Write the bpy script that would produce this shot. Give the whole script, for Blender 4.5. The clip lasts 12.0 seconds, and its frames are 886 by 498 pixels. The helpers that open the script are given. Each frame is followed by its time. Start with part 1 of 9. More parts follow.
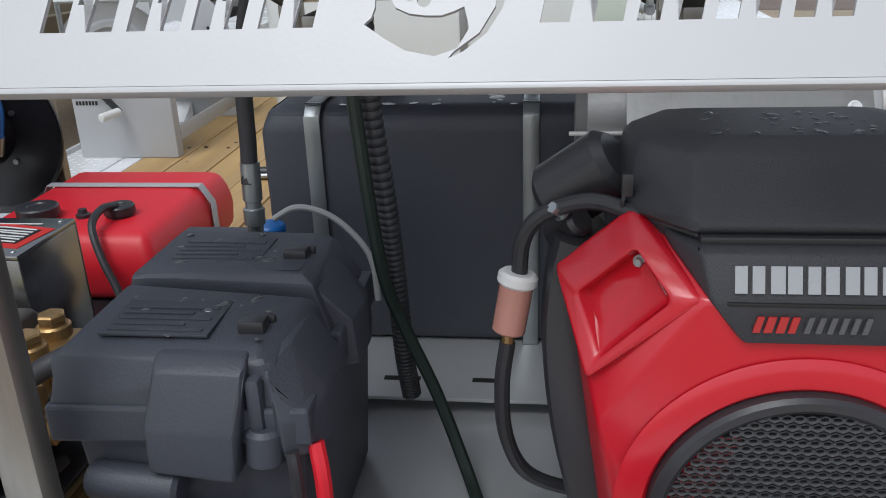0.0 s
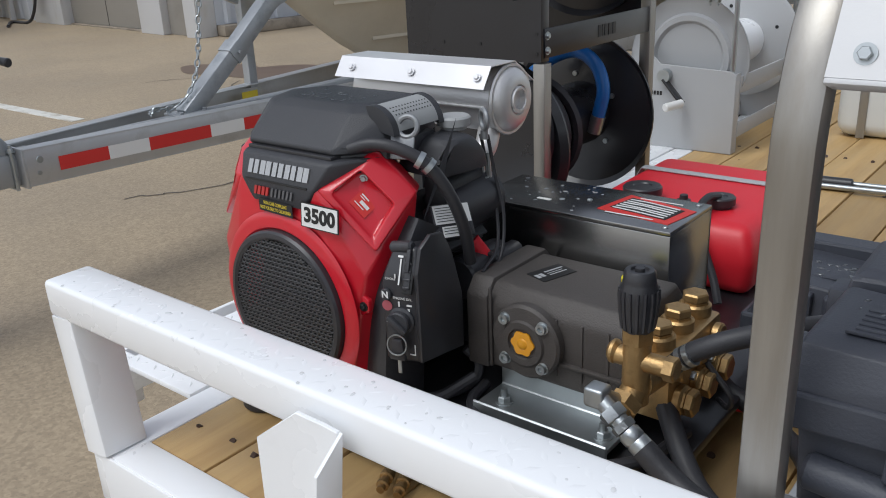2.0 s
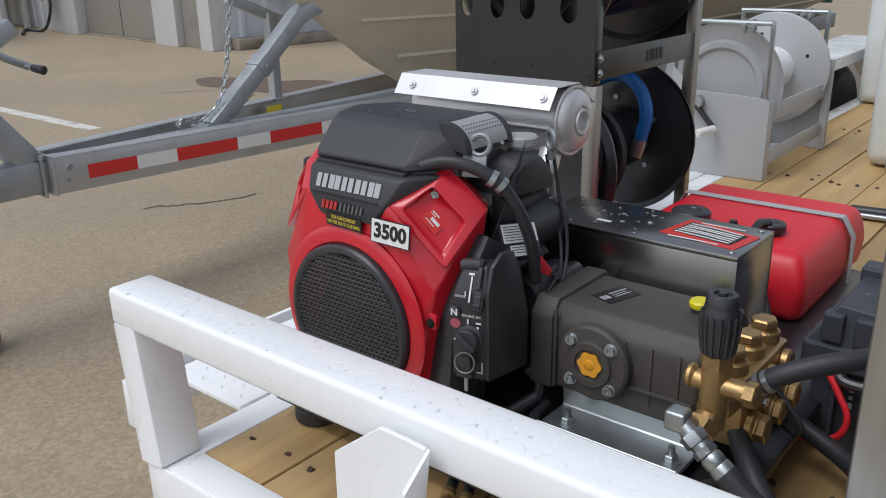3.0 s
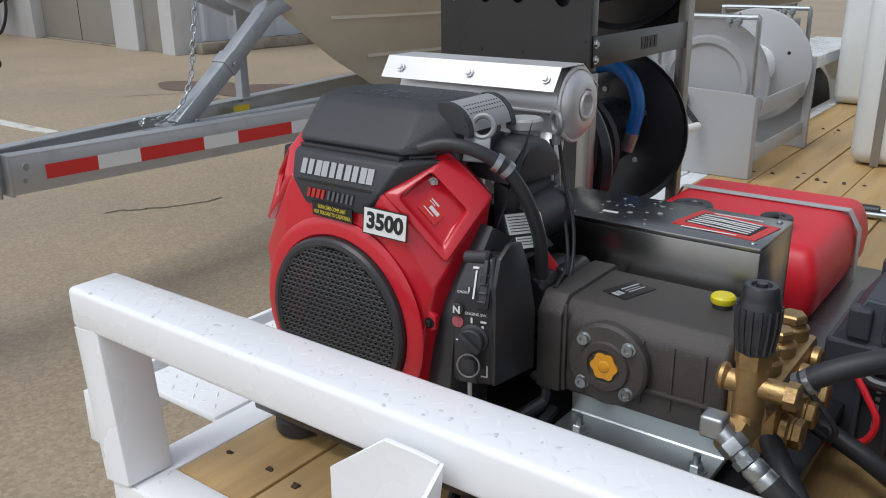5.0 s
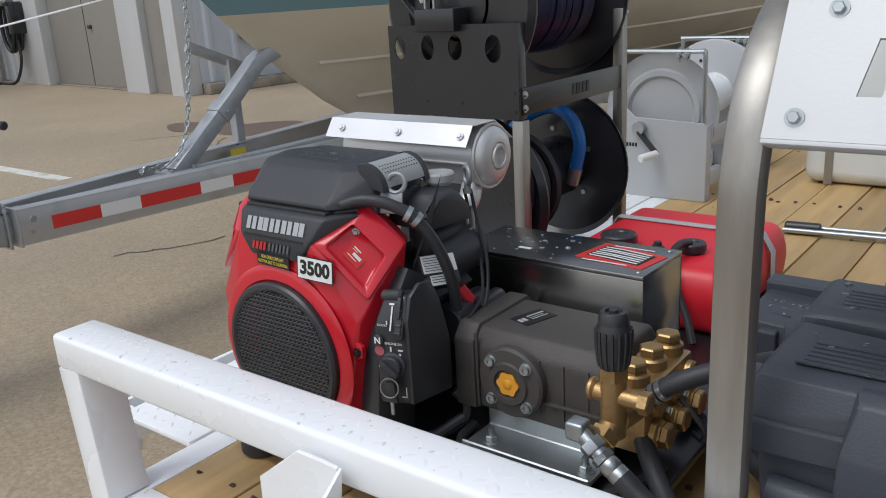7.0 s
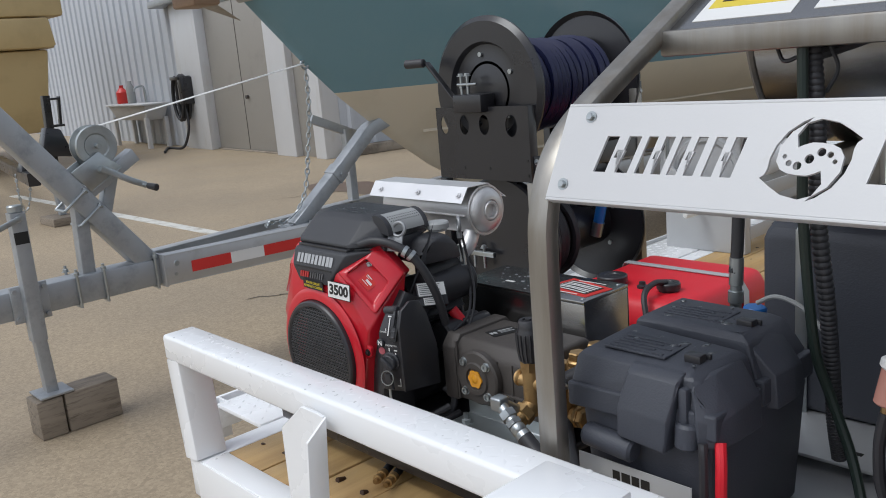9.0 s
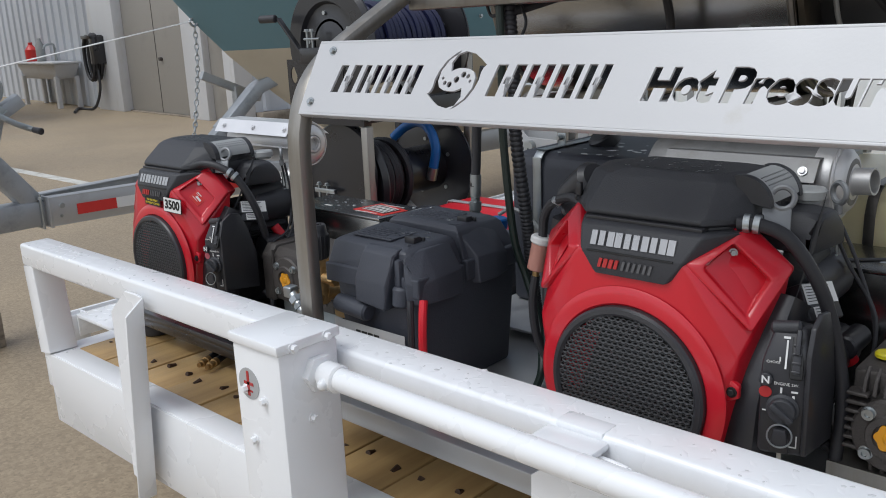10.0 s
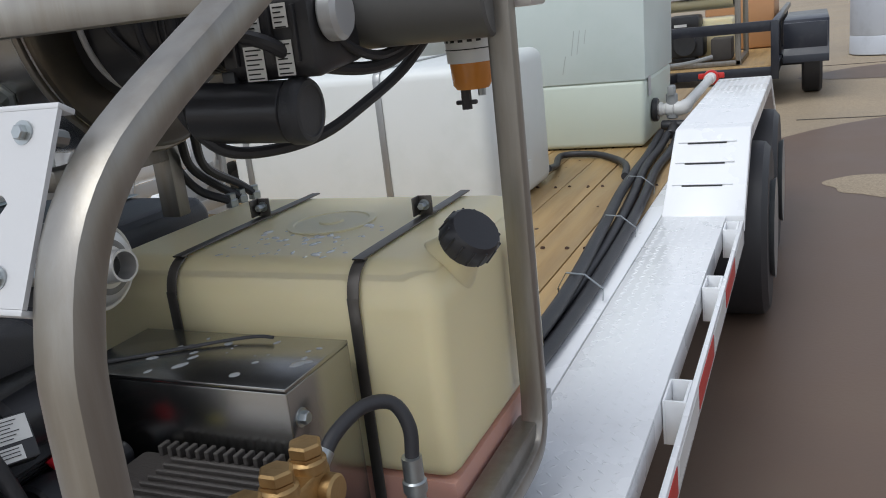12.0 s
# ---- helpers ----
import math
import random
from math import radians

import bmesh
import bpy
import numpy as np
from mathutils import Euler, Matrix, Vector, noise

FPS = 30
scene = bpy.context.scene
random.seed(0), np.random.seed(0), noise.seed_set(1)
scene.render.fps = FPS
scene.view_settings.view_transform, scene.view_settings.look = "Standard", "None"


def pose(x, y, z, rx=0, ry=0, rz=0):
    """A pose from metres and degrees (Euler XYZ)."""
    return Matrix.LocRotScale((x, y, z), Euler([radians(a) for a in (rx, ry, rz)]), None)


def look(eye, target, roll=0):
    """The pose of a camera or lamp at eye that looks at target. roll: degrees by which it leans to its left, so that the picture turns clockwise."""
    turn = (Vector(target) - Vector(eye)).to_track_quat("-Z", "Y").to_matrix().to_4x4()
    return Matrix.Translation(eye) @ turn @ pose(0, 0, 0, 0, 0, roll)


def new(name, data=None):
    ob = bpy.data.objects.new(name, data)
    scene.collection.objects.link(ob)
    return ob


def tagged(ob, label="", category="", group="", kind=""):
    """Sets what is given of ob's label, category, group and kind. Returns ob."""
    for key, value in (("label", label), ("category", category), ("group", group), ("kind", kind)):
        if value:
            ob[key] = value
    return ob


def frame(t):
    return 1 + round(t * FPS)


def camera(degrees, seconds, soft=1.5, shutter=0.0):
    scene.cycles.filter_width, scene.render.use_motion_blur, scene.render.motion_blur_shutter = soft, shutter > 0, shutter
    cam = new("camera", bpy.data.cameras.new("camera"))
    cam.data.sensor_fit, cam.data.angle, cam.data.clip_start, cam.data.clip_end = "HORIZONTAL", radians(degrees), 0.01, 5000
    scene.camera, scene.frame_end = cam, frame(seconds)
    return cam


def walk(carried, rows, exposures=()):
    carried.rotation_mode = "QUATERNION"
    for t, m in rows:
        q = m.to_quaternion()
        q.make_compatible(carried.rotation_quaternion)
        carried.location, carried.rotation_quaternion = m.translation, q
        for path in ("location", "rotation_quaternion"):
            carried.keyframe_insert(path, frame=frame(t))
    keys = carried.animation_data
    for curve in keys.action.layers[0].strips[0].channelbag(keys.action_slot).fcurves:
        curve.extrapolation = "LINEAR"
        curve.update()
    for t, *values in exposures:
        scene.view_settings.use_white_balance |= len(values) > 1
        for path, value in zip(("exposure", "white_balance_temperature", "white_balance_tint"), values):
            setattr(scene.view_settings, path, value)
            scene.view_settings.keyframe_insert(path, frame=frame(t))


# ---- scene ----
import collections

cam = camera(55.1, 12.0, soft=1.0)
PATH = [
    (0, (0.364, -0.427, 1.35), (0.118, 1.413, 0.608), -2.2),
    (0.5, (0.294, -0.426, 1.354), (-0.352, 1.311, 0.602), -2.6),
    (1, (0.231, -0.431, 1.35), (-0.76, 1.138, 0.605), -3.7),
    (1.5, (0.182, -0.475, 1.354), (-0.975, 0.983, 0.622), -3.9),
    (2, (0.127, -0.537, 1.36), (-1.062, 0.908, 0.653), -2.7),
    (2.5, (0.087, -0.582, 1.364), (-1.107, 0.871, 0.684), -1.9),
    (3, (0.053, -0.599, 1.363), (-1.145, 0.857, 0.697), -1.1),
    (3.2, (0.04, -0.602, 1.358), (-1.16, 0.857, 0.702), -1.0),
    (4.8, (-0.043, -0.559, 1.312), (-1.198, 0.938, 0.66), -0.7),
    (5, (-0.044, -0.553, 1.308), (-1.18, 0.959, 0.658), -0.6),
    (5.5, (-0.035, -0.555, 1.333), (-1.111, 1.0, 0.681), -1.1),
    (6, (-0.01, -0.575, 1.353), (-1.057, 1.002, 0.707), -1.8),
    (6.5, (0.044, -0.6, 1.364), (-1.01, 0.982, 0.743), -1.9),
    (7, (0.174, -0.6, 1.384), (-1.007, 0.9, 0.789), -3.4),
    (7.2, (0.249, -0.591, 1.389), (-1.043, 0.82, 0.804), -4.5),
    (8.8, (0.63, -0.718, 1.44), (-0.84, 0.565, 1.002), -5.3),
    (9, (0.686, -0.748, 1.44), (-0.761, 0.561, 1.001), -5.0),
    (9.5, (0.906, -0.799, 1.397), (-0.503, 0.546, 0.944), -3.3),
    (10, (1.133, -0.816, 1.379), (-0.183, 0.602, 0.874), -2.5),
    (10.5, (1.247, -0.756, 1.38), (0.196, 0.857, 0.838), -2.8),
    (11, (1.314, -0.588, 1.386), (0.401, 1.105, 0.837), -4.8),
    (11.5, (1.386, -0.415, 1.387), (0.57, 1.333, 0.857), -6.5),
    (12, (1.556, -0.234, 1.393), (0.757, 1.519, 0.853), -6.5),
]
EXPOSURES = [(0, 0.03), (3.0, 0.0), (9.5, 0.0), (10.2, -0.1), (11.3, -0.1), (12, 0.0)]
walk(cam, [(t, look(eye, target, roll)) for t, eye, target, roll in PATH], EXPOSURES)

# ---- light: overcast daylight ----
world = bpy.data.worlds.new("sky")
scene.world = world
world.use_nodes = True
nt = world.node_tree
sky = nt.nodes.new("ShaderNodeTexSky")
sky.sky_type, sky.sun_disc, sky.sun_elevation, sky.sun_rotation = "NISHITA", False, radians(60), radians(200)
sky.air_density, sky.dust_density, sky.ozone_density = 1.0, 2.0, 2.0
hs = nt.nodes.new("ShaderNodeHueSaturation")
hs.inputs["Saturation"].default_value = 0.42
nt.links.new(sky.outputs[0], hs.inputs["Color"])
nt.links.new(hs.outputs[0], nt.nodes["Background"].inputs[0])
nt.nodes["Background"].inputs[1].default_value = 0.17
sun = new("sun", bpy.data.lights.new("sun", "SUN"))
sun.data.energy, sun.data.angle, sun.data.color = 1.1, radians(30), (0.89, 0.96, 1.0)
sun.matrix_world = look((-2.4, -6.6, 12), (0, 0, 0))


# ---- helpers ----
ORG = {}


def M(name, col, rough=0.5, metal=0.0, var=0.18, vs=6.0, bump=0.15, bs=140.0, rvar=0.12, coat=0.0, spec=0.5, dirt=None, ds=2.0, dlo=0.52, dhi=0.7, rand=0.0, emit=None, stretch=None):
    """A surface: base colour with grain at two scales, uneven gloss and fine relief; dirt is a second colour in patches."""
    m = bpy.data.materials.new(name)
    m.use_nodes = True
    t = m.node_tree
    b = t.nodes["Principled BSDF"]
    N, L = t.nodes.new, t.links.new
    tc = N("ShaderNodeTexCoord")
    src = tc.outputs["Object"]
    if stretch:
        mp = N("ShaderNodeMapping")
        mp.inputs["Scale"].default_value = stretch
        L(src, mp.inputs[0])
        src = mp.outputs[0]
    n1, n2 = N("ShaderNodeTexNoise"), N("ShaderNodeTexNoise")
    n1.inputs["Scale"].default_value, n1.inputs["Detail"].default_value = vs, 6
    n2.inputs["Scale"].default_value, n2.inputs["Detail"].default_value = bs, 3
    L(src, n1.inputs["Vector"])
    L(src, n2.inputs["Vector"])
    mix = N("ShaderNodeMix")
    mix.data_type = "RGBA"
    mix.inputs["A"].default_value = (*[max(0, c * (1 - var)) for c in col], 1)
    mix.inputs["B"].default_value = (*[min(1, c * (1 + var)) for c in col], 1)
    L(n1.outputs["Fac"], mix.inputs["Factor"])
    out = mix.outputs["Result"]
    if dirt:
        n3, ramp, dm = N("ShaderNodeTexNoise"), N("ShaderNodeMapRange"), N("ShaderNodeMix")
        n3.inputs["Scale"].default_value, n3.inputs["Detail"].default_value, n3.inputs["Roughness"].default_value = ds, 8, 0.65
        L(src, n3.inputs["Vector"])
        ramp.inputs["From Min"].default_value, ramp.inputs["From Max"].default_value = dlo, dhi
        L(n3.outputs["Fac"], ramp.inputs["Value"])
        dm.data_type = "RGBA"
        dm.inputs["B"].default_value = (*dirt, 1)
        L(ramp.outputs[0], dm.inputs["Factor"])
        L(out, dm.inputs["A"])
        out = dm.outputs["Result"]
    if rand:
        oi, mr, hv = N("ShaderNodeObjectInfo"), N("ShaderNodeMapRange"), N("ShaderNodeHueSaturation")
        mr.inputs["To Min"].default_value, mr.inputs["To Max"].default_value = 1 - rand, 1 + rand
        L(oi.outputs["Random"], mr.inputs["Value"])
        L(mr.outputs[0], hv.inputs["Value"])
        L(out, hv.inputs["Color"])
        out = hv.outputs[0]
    L(out, b.inputs["Base Color"])
    rr = N("ShaderNodeMapRange")
    rr.inputs["To Min"].default_value, rr.inputs["To Max"].default_value = max(0.02, rough - rvar), min(1, rough + rvar)
    L(n1.outputs["Fac"], rr.inputs["Value"])
    L(rr.outputs[0], b.inputs["Roughness"])
    b.inputs["Metallic"].default_value = metal
    b.inputs["Coat Weight"].default_value = coat
    b.inputs["Coat Roughness"].default_value = 0.12
    b.inputs["Specular IOR Level"].default_value = spec
    if bump:
        bp = N("ShaderNodeBump")
        bp.inputs["Strength"].default_value, bp.inputs["Distance"].default_value = bump, 0.002
        L(n2.outputs["Fac"], bp.inputs["Height"])
        L(bp.outputs[0], b.inputs["Normal"])
    if emit:
        b.inputs["Emission Color"].default_value, b.inputs["Emission Strength"].default_value = (*emit, 1), 1
    return m


def node_of(m, kind="ShaderNodeBsdfPrincipled"):
    return next(n for n in m.node_tree.nodes if n.bl_idname == kind)


def thing(name, at=(0, 0, 0), label="", category="", group="", kind=""):
    ob = new(name)
    ob.empty_display_size = 0.05
    ob.location = at
    ORG[ob.name] = Vector(at)
    return tagged(ob, label, category, group, kind)


def finish(bm, name, mat, sharp=34):
    bmesh.ops.recalc_face_normals(bm, faces=bm.faces)
    lim = radians(sharp)
    for e in bm.edges:
        e.smooth = len(e.link_faces) == 2 and e.calc_face_angle(0) < lim
    for f in bm.faces:
        f.smooth = True
    me = bpy.data.meshes.new(name)
    bm.to_mesh(me)
    bm.free()
    me.materials.append(mat)
    return me


def part(name, bm, mat, parent, label="", sharp=34):
    """Links a bmesh as one mesh under a thing or under a part."""
    org = ORG[parent.name]
    if org.length:
        bmesh.ops.translate(bm, vec=-org, verts=bm.verts)
    ob = new(name, finish(bm, name, mat, sharp))
    ob.parent = parent
    ORG[ob.name] = org
    return tagged(ob, label) if label else ob


def solo(name, bm, mat, label="", category="", group="", kind="", at=None, sharp=34):
    """One mesh as a thing of its own."""
    if at is None:
        lo = [min(v.co[i] for v in bm.verts) for i in range(3)]
        hi = [max(v.co[i] for v in bm.verts) for i in range(3)]
        at = ((lo[0] + hi[0]) / 2, (lo[1] + hi[1]) / 2, lo[2])
    bmesh.ops.translate(bm, vec=-Vector(at), verts=bm.verts)
    ob = new(name, finish(bm, name, mat, sharp))
    ob.location = at
    ORG[ob.name] = Vector(at)
    return tagged(ob, label, category, group, kind)


def B():
    return bmesh.new()


def join(bm, other, m=None):
    if m is not None:
        bmesh.ops.transform(other, matrix=m, verts=other.verts)
    me = bpy.data.meshes.new("tmp")
    other.to_mesh(me)
    other.free()
    bm.from_mesh(me)
    bpy.data.meshes.remove(me)
    return bm


def bx(bm, x0, x1, y0, y1, z0, z1, b=0.003, seg=2, m=None):
    """A box with rounded edges."""
    t = bmesh.new()
    bmesh.ops.create_cube(t, size=1, matrix=Matrix.LocRotScale(((x0 + x1) / 2, (y0 + y1) / 2, (z0 + z1) / 2), None, (abs(x1 - x0), abs(y1 - y0), abs(z1 - z0))))
    b = min(b, 0.49 * min(abs(x1 - x0), abs(y1 - y0), abs(z1 - z0)))
    if b > 0:
        bmesh.ops.bevel(t, geom=t.edges[:], offset=b, segments=seg, profile=0.5, affect="EDGES")
    return join(bm, t, m)


def hull(bm, pts, b=0.0, seg=2, flat=6, m=None):
    """The convex body round the points, edges rounded by b."""
    t = bmesh.new()
    for p in pts:
        t.verts.new(p)
    bmesh.ops.convex_hull(t, input=t.verts[:])
    bmesh.ops.delete(t, geom=[v for v in t.verts if not v.link_faces], context="VERTS")
    bmesh.ops.dissolve_limit(t, angle_limit=radians(flat), verts=t.verts[:], edges=t.edges[:])
    if b > 0:
        bmesh.ops.bevel(t, geom=t.edges[:], offset=b, segments=seg, profile=0.5, affect="EDGES")
    return join(bm, t, m)


def prism(bm, outline, d0, d1, axis="y", b=0.0, seg=1, m=None):
    """A flat outline (pairs) pushed from d0 to d1 along an axis: y: (x, z), z: (x, y), x: (y, z)."""
    put = {"y": lambda a, c, d: (a, d, c), "z": lambda a, c, d: (a, c, d), "x": lambda a, c, d: (d, a, c)}[axis]
    t = bmesh.new()
    lo = [t.verts.new(put(a, c, d0)) for a, c in outline]
    hi = [t.verts.new(put(a, c, d1)) for a, c in outline]
    n = len(lo)
    t.faces.new(lo)
    t.faces.new(hi[::-1])
    for i in range(n):
        t.faces.new((lo[i], lo[(i + 1) % n], hi[(i + 1) % n], hi[i]))
    bmesh.ops.recalc_face_normals(t, faces=t.faces)
    if b > 0:
        bmesh.ops.bevel(t, geom=t.edges[:], offset=b, segments=seg, profile=0.5, affect="EDGES")
    return join(bm, t, m)


def frame_at(p, d):
    d = Vector(d).normalized()
    return Matrix.Translation(p) @ d.to_track_quat("Z", "Y").to_matrix().to_4x4()


def lathe(bm, profile, p=(0, 0, 0), d=(0, 0, 1), seg=24, cap=True):
    """A turned body: (radius, height) pairs along d from p; closed at radius 0 or capped."""
    mt = frame_at(p, d)
    t = bmesh.new()
    rings = []
    for r, h in profile:
        if r <= 1e-6:
            rings.append([t.verts.new(mt @ Vector((0, 0, h)))])
        else:
            rings.append([t.verts.new(mt @ Vector((r * math.cos(2 * math.pi * i / seg), r * math.sin(2 * math.pi * i / seg), h))) for i in range(seg)])
    for a, c in zip(rings, rings[1:]):
        for i in range(seg):
            j = (i + 1) % seg
            if len(a) == 1 and len(c) == 1:
                continue
            if len(a) == 1:
                t.faces.new((a[0], c[j], c[i]))
            elif len(c) == 1:
                t.faces.new((a[i], a[j], c[0]))
            else:
                t.faces.new((a[i], a[j], c[j], c[i]))
    for r in (rings[0], rings[-1]):
        if len(r) > 1 and cap:
            t.faces.new(r)
    return join(bm, t)


def cyl(bm, p0, p1, r, r1=None, seg=16, b=0.0):
    p0, p1 = Vector(p0), Vector(p1)
    h = (p1 - p0).length
    r1 = r if r1 is None else r1
    b = min(b, h / 3, r / 2)
    prof = [(r - b, 0), (r, b), (r1, h - b), (r1 - b, h)] if b else [(r, 0), (r1, h)]
    return lathe(bm, prof, p0, p1 - p0, seg)


def smooth_line(pts, n=6):
    P = [Vector(p) for p in pts]
    P = [P[0] * 2 - P[1]] + P + [P[-1] * 2 - P[-2]]
    out = []
    for i in range(1, len(P) - 2):
        for k in range(n):
            t = k / n
            a, b, c, d = P[i - 1], P[i], P[i + 1], P[i + 2]
            out.append(0.5 * ((2 * b) + (c - a) * t + (2 * a - 5 * b + 4 * c - d) * t * t + (3 * b - a - 3 * c + d) * t ** 3))
    return out + [P[-2]]


def sweep(bm, line, section):
    """A section (pairs) swept along a line of points, closed at both ends."""
    t = bmesh.new()
    line = [Vector(p) for p in line]
    d = (line[1] - line[0]).normalized()
    up = Vector((0, 0, 1)) if abs(d.z) < 0.9 else Vector((0, 1, 0))
    u = d.cross(up).normalized()
    rings = []
    for i, p in enumerate(line):
        d = (line[min(i + 1, len(line) - 1)] - line[max(i - 1, 0)]).normalized()
        u = (u - d * u.dot(d)).normalized()
        v = d.cross(u)
        rings.append([t.verts.new(p + u * a + v * c) for a, c in section])
    n = len(section)
    for a, c in zip(rings, rings[1:]):
        for i in range(n):
            t.faces.new((a[i], a[(i + 1) % n], c[(i + 1) % n], c[i]))
    t.faces.new(rings[0])
    t.faces.new(rings[-1][::-1])
    return join(bm, t)


def ringsec(r, seg=10):
    return [(r * math.cos(2 * math.pi * i / seg), r * math.sin(2 * math.pi * i / seg)) for i in range(seg)]


def hose(bm, pts, r, seg=10, n=6):
    return sweep(bm, smooth_line(pts, n), ringsec(r, seg))


def rsq(a, c, b=0.005):
    """A rounded rectangle section, a by c."""
    out = []
    for sx, sy, s in ((1, 1, 0), (-1, 1, 90), (-1, -1, 180), (1, -1, 270)):
        for k in (0, 45, 90):
            w = radians(s + k)
            out.append((sx * (a / 2 - b) + b * math.cos(w), sy * (c / 2 - b) + b * math.sin(w)))
    return out


def torus(bm, p, d, R, r, seg=28, sec=10, arc=360, start=0):
    mt = frame_at(p, d)
    k = seg if arc >= 360 else seg + 1
    t = bmesh.new()
    rings = []
    for i in range(k):
        w = radians(start + arc * i / seg)
        rings.append([t.verts.new(mt @ Vector(((R + r * math.cos(2 * math.pi * j / sec)) * math.cos(w), (R + r * math.cos(2 * math.pi * j / sec)) * math.sin(w), r * math.sin(2 * math.pi * j / sec)))) for j in range(sec)])
    for i in range(seg):
        a, c = rings[i], rings[(i + 1) % k]
        for j in range(sec):
            t.faces.new((a[j], a[(j + 1) % sec], c[(j + 1) % sec], c[j]))
    if arc < 360:
        t.faces.new(rings[0])
        t.faces.new(rings[-1])
    return join(bm, t)


def bolt(bm, p, d, r=0.006, h=0.006, washer=True):
    """A hexagonal bolt head on its washer."""
    d = Vector(d).normalized()
    p = Vector(p)
    if washer:
        cyl(bm, p, p + d * 0.0015, r * 1.45, seg=16)
    lathe(bm, [(r, 0.0015), (r, h * 0.85), (r * 0.85, h)], p, d, 6)
    return bm


def ball(bm, p, r, sx=1, sy=1, sz=1, seg=12):
    t = bmesh.new()
    bmesh.ops.create_uvsphere(t, u_segments=seg, v_segments=max(6, seg // 2), radius=r)
    return join(bm, t, Matrix.Translation(p) @ Matrix.Diagonal((sx, sy, sz, 1)))


def letters(text, size, m, depth=0.0006, shear=0.0, bold=0.0, space=1.0, width=None):
    """Flat lettering in the built-in font as a bmesh, centred, at the pose m (x along the text, y up)."""
    cu = bpy.data.curves.new("text", "FONT")
    cu.body, cu.size, cu.shear, cu.extrude, cu.offset, cu.space_character = text, size, shear, depth, bold, space
    cu.align_x, cu.align_y, cu.resolution_u = "CENTER", "CENTER", 3
    ob = new("text", cu)
    me = bpy.data.meshes.new_from_object(ob)
    bpy.data.objects.remove(ob)
    t = bmesh.new()
    t.from_mesh(me)
    bpy.data.meshes.remove(me)
    bpy.data.curves.remove(cu)
    if width:
        xs = [v.co.x for v in t.verts]
        bmesh.ops.scale(t, vec=(width / (max(xs) - min(xs)), 1, 1), verts=t.verts)
    bmesh.ops.transform(t, matrix=m, verts=t.verts)
    return t


def strip(bm, arc, y0, y1, thick=0.004):
    """A bent sheet: an arc of (x, z) run along y, with thickness towards the arc's inside."""
    cx = sum(p[0] for p in arc) / len(arc) - 0.02
    cz = sum(p[1] for p in arc) / len(arc) - 0.02
    rows = []
    for x, z in arc:
        d = Vector((cx - x, 0, cz - z)).normalized() * min(thick, 0.03)
        rows.append([bm.verts.new(q) for q in ((x, y0, z), (x, y1, z), (x + d.x, y1, z + d.z), (x + d.x, y0, z + d.z))])
    for a, b in zip(rows, rows[1:]):
        for i in range(4):
            bm.faces.new((a[i], a[(i + 1) % 4], b[(i + 1) % 4], b[i]))
    bm.faces.new(rows[0][::-1])
    bm.faces.new(rows[-1])
    bmesh.ops.recalc_face_normals(bm, faces=bm.faces)
    return bm


def on_plane(o, ex, ey):
    """A pose with x along ex, y along ey, at o."""
    ex, ey = Vector(ex).normalized(), Vector(ey)
    ez = ex.cross(ey).normalized()
    ey = ez.cross(ex)
    return Matrix(((ex.x, ey.x, ez.x, o[0]), (ex.y, ey.y, ez.y, o[1]), (ex.z, ey.z, ez.z, o[2]), (0, 0, 0, 1)))


def bars(bm, widths, h, m, gap, depth=0.0012, slant=0.0):
    """Plain upright bars side by side, centred, for writing that is not lettered."""
    total = sum(widths) + gap * (len(widths) - 1)
    x = -total / 2
    for w in widths:
        s = slant * h / 2
        prism(bm, [(x - s, -h / 2), (x + w - s, -h / 2), (x + w + s, h / 2), (x + s, h / 2)], 0, depth, "z", m=m)
        x += w + gap
    return bm


def lines(bm, m, rows):
    """Rows of fine print as thin flat bars: (x0, x1, y, height)."""
    for x0, x1, y, h in rows:
        bx(bm, x0, x1, y - h / 2, y + h / 2, 0, 0.0006, 0, m=m)
    return bm


RNG = random.Random(7)


def drops(bm, n, spot, rmin=0.002, rmax=0.006, flat=0.28):
    """Raindrops: low domes at places that spot() gives, (place, normal)."""
    for _ in range(n):
        p, d = spot()
        r = RNG.uniform(rmin, rmax) * RNG.choice((0.6, 0.8, 1, 1.3))
        a = RNG.uniform(1, 1.9)
        mt = frame_at(p, d) @ Matrix.Rotation(RNG.uniform(0, 6.3), 4, "Z") @ Matrix.Diagonal((r * a, r, r * flat, 1))
        t = bmesh.new()
        rings = [[t.verts.new(mt @ Vector((c * math.cos(k * math.pi / 4), c * math.sin(k * math.pi / 4), s))) for k in range(8)] for c, s in ((1, 0), (0.8, 0.6))]
        top = t.verts.new(mt @ Vector((0, 0, 1)))
        for i in range(8):
            j = (i + 1) % 8
            t.faces.new((rings[0][i], rings[0][j], rings[1][j], rings[1][i]))
            t.faces.new((rings[1][i], rings[1][j], top))
        join(bm, t)
    return bm


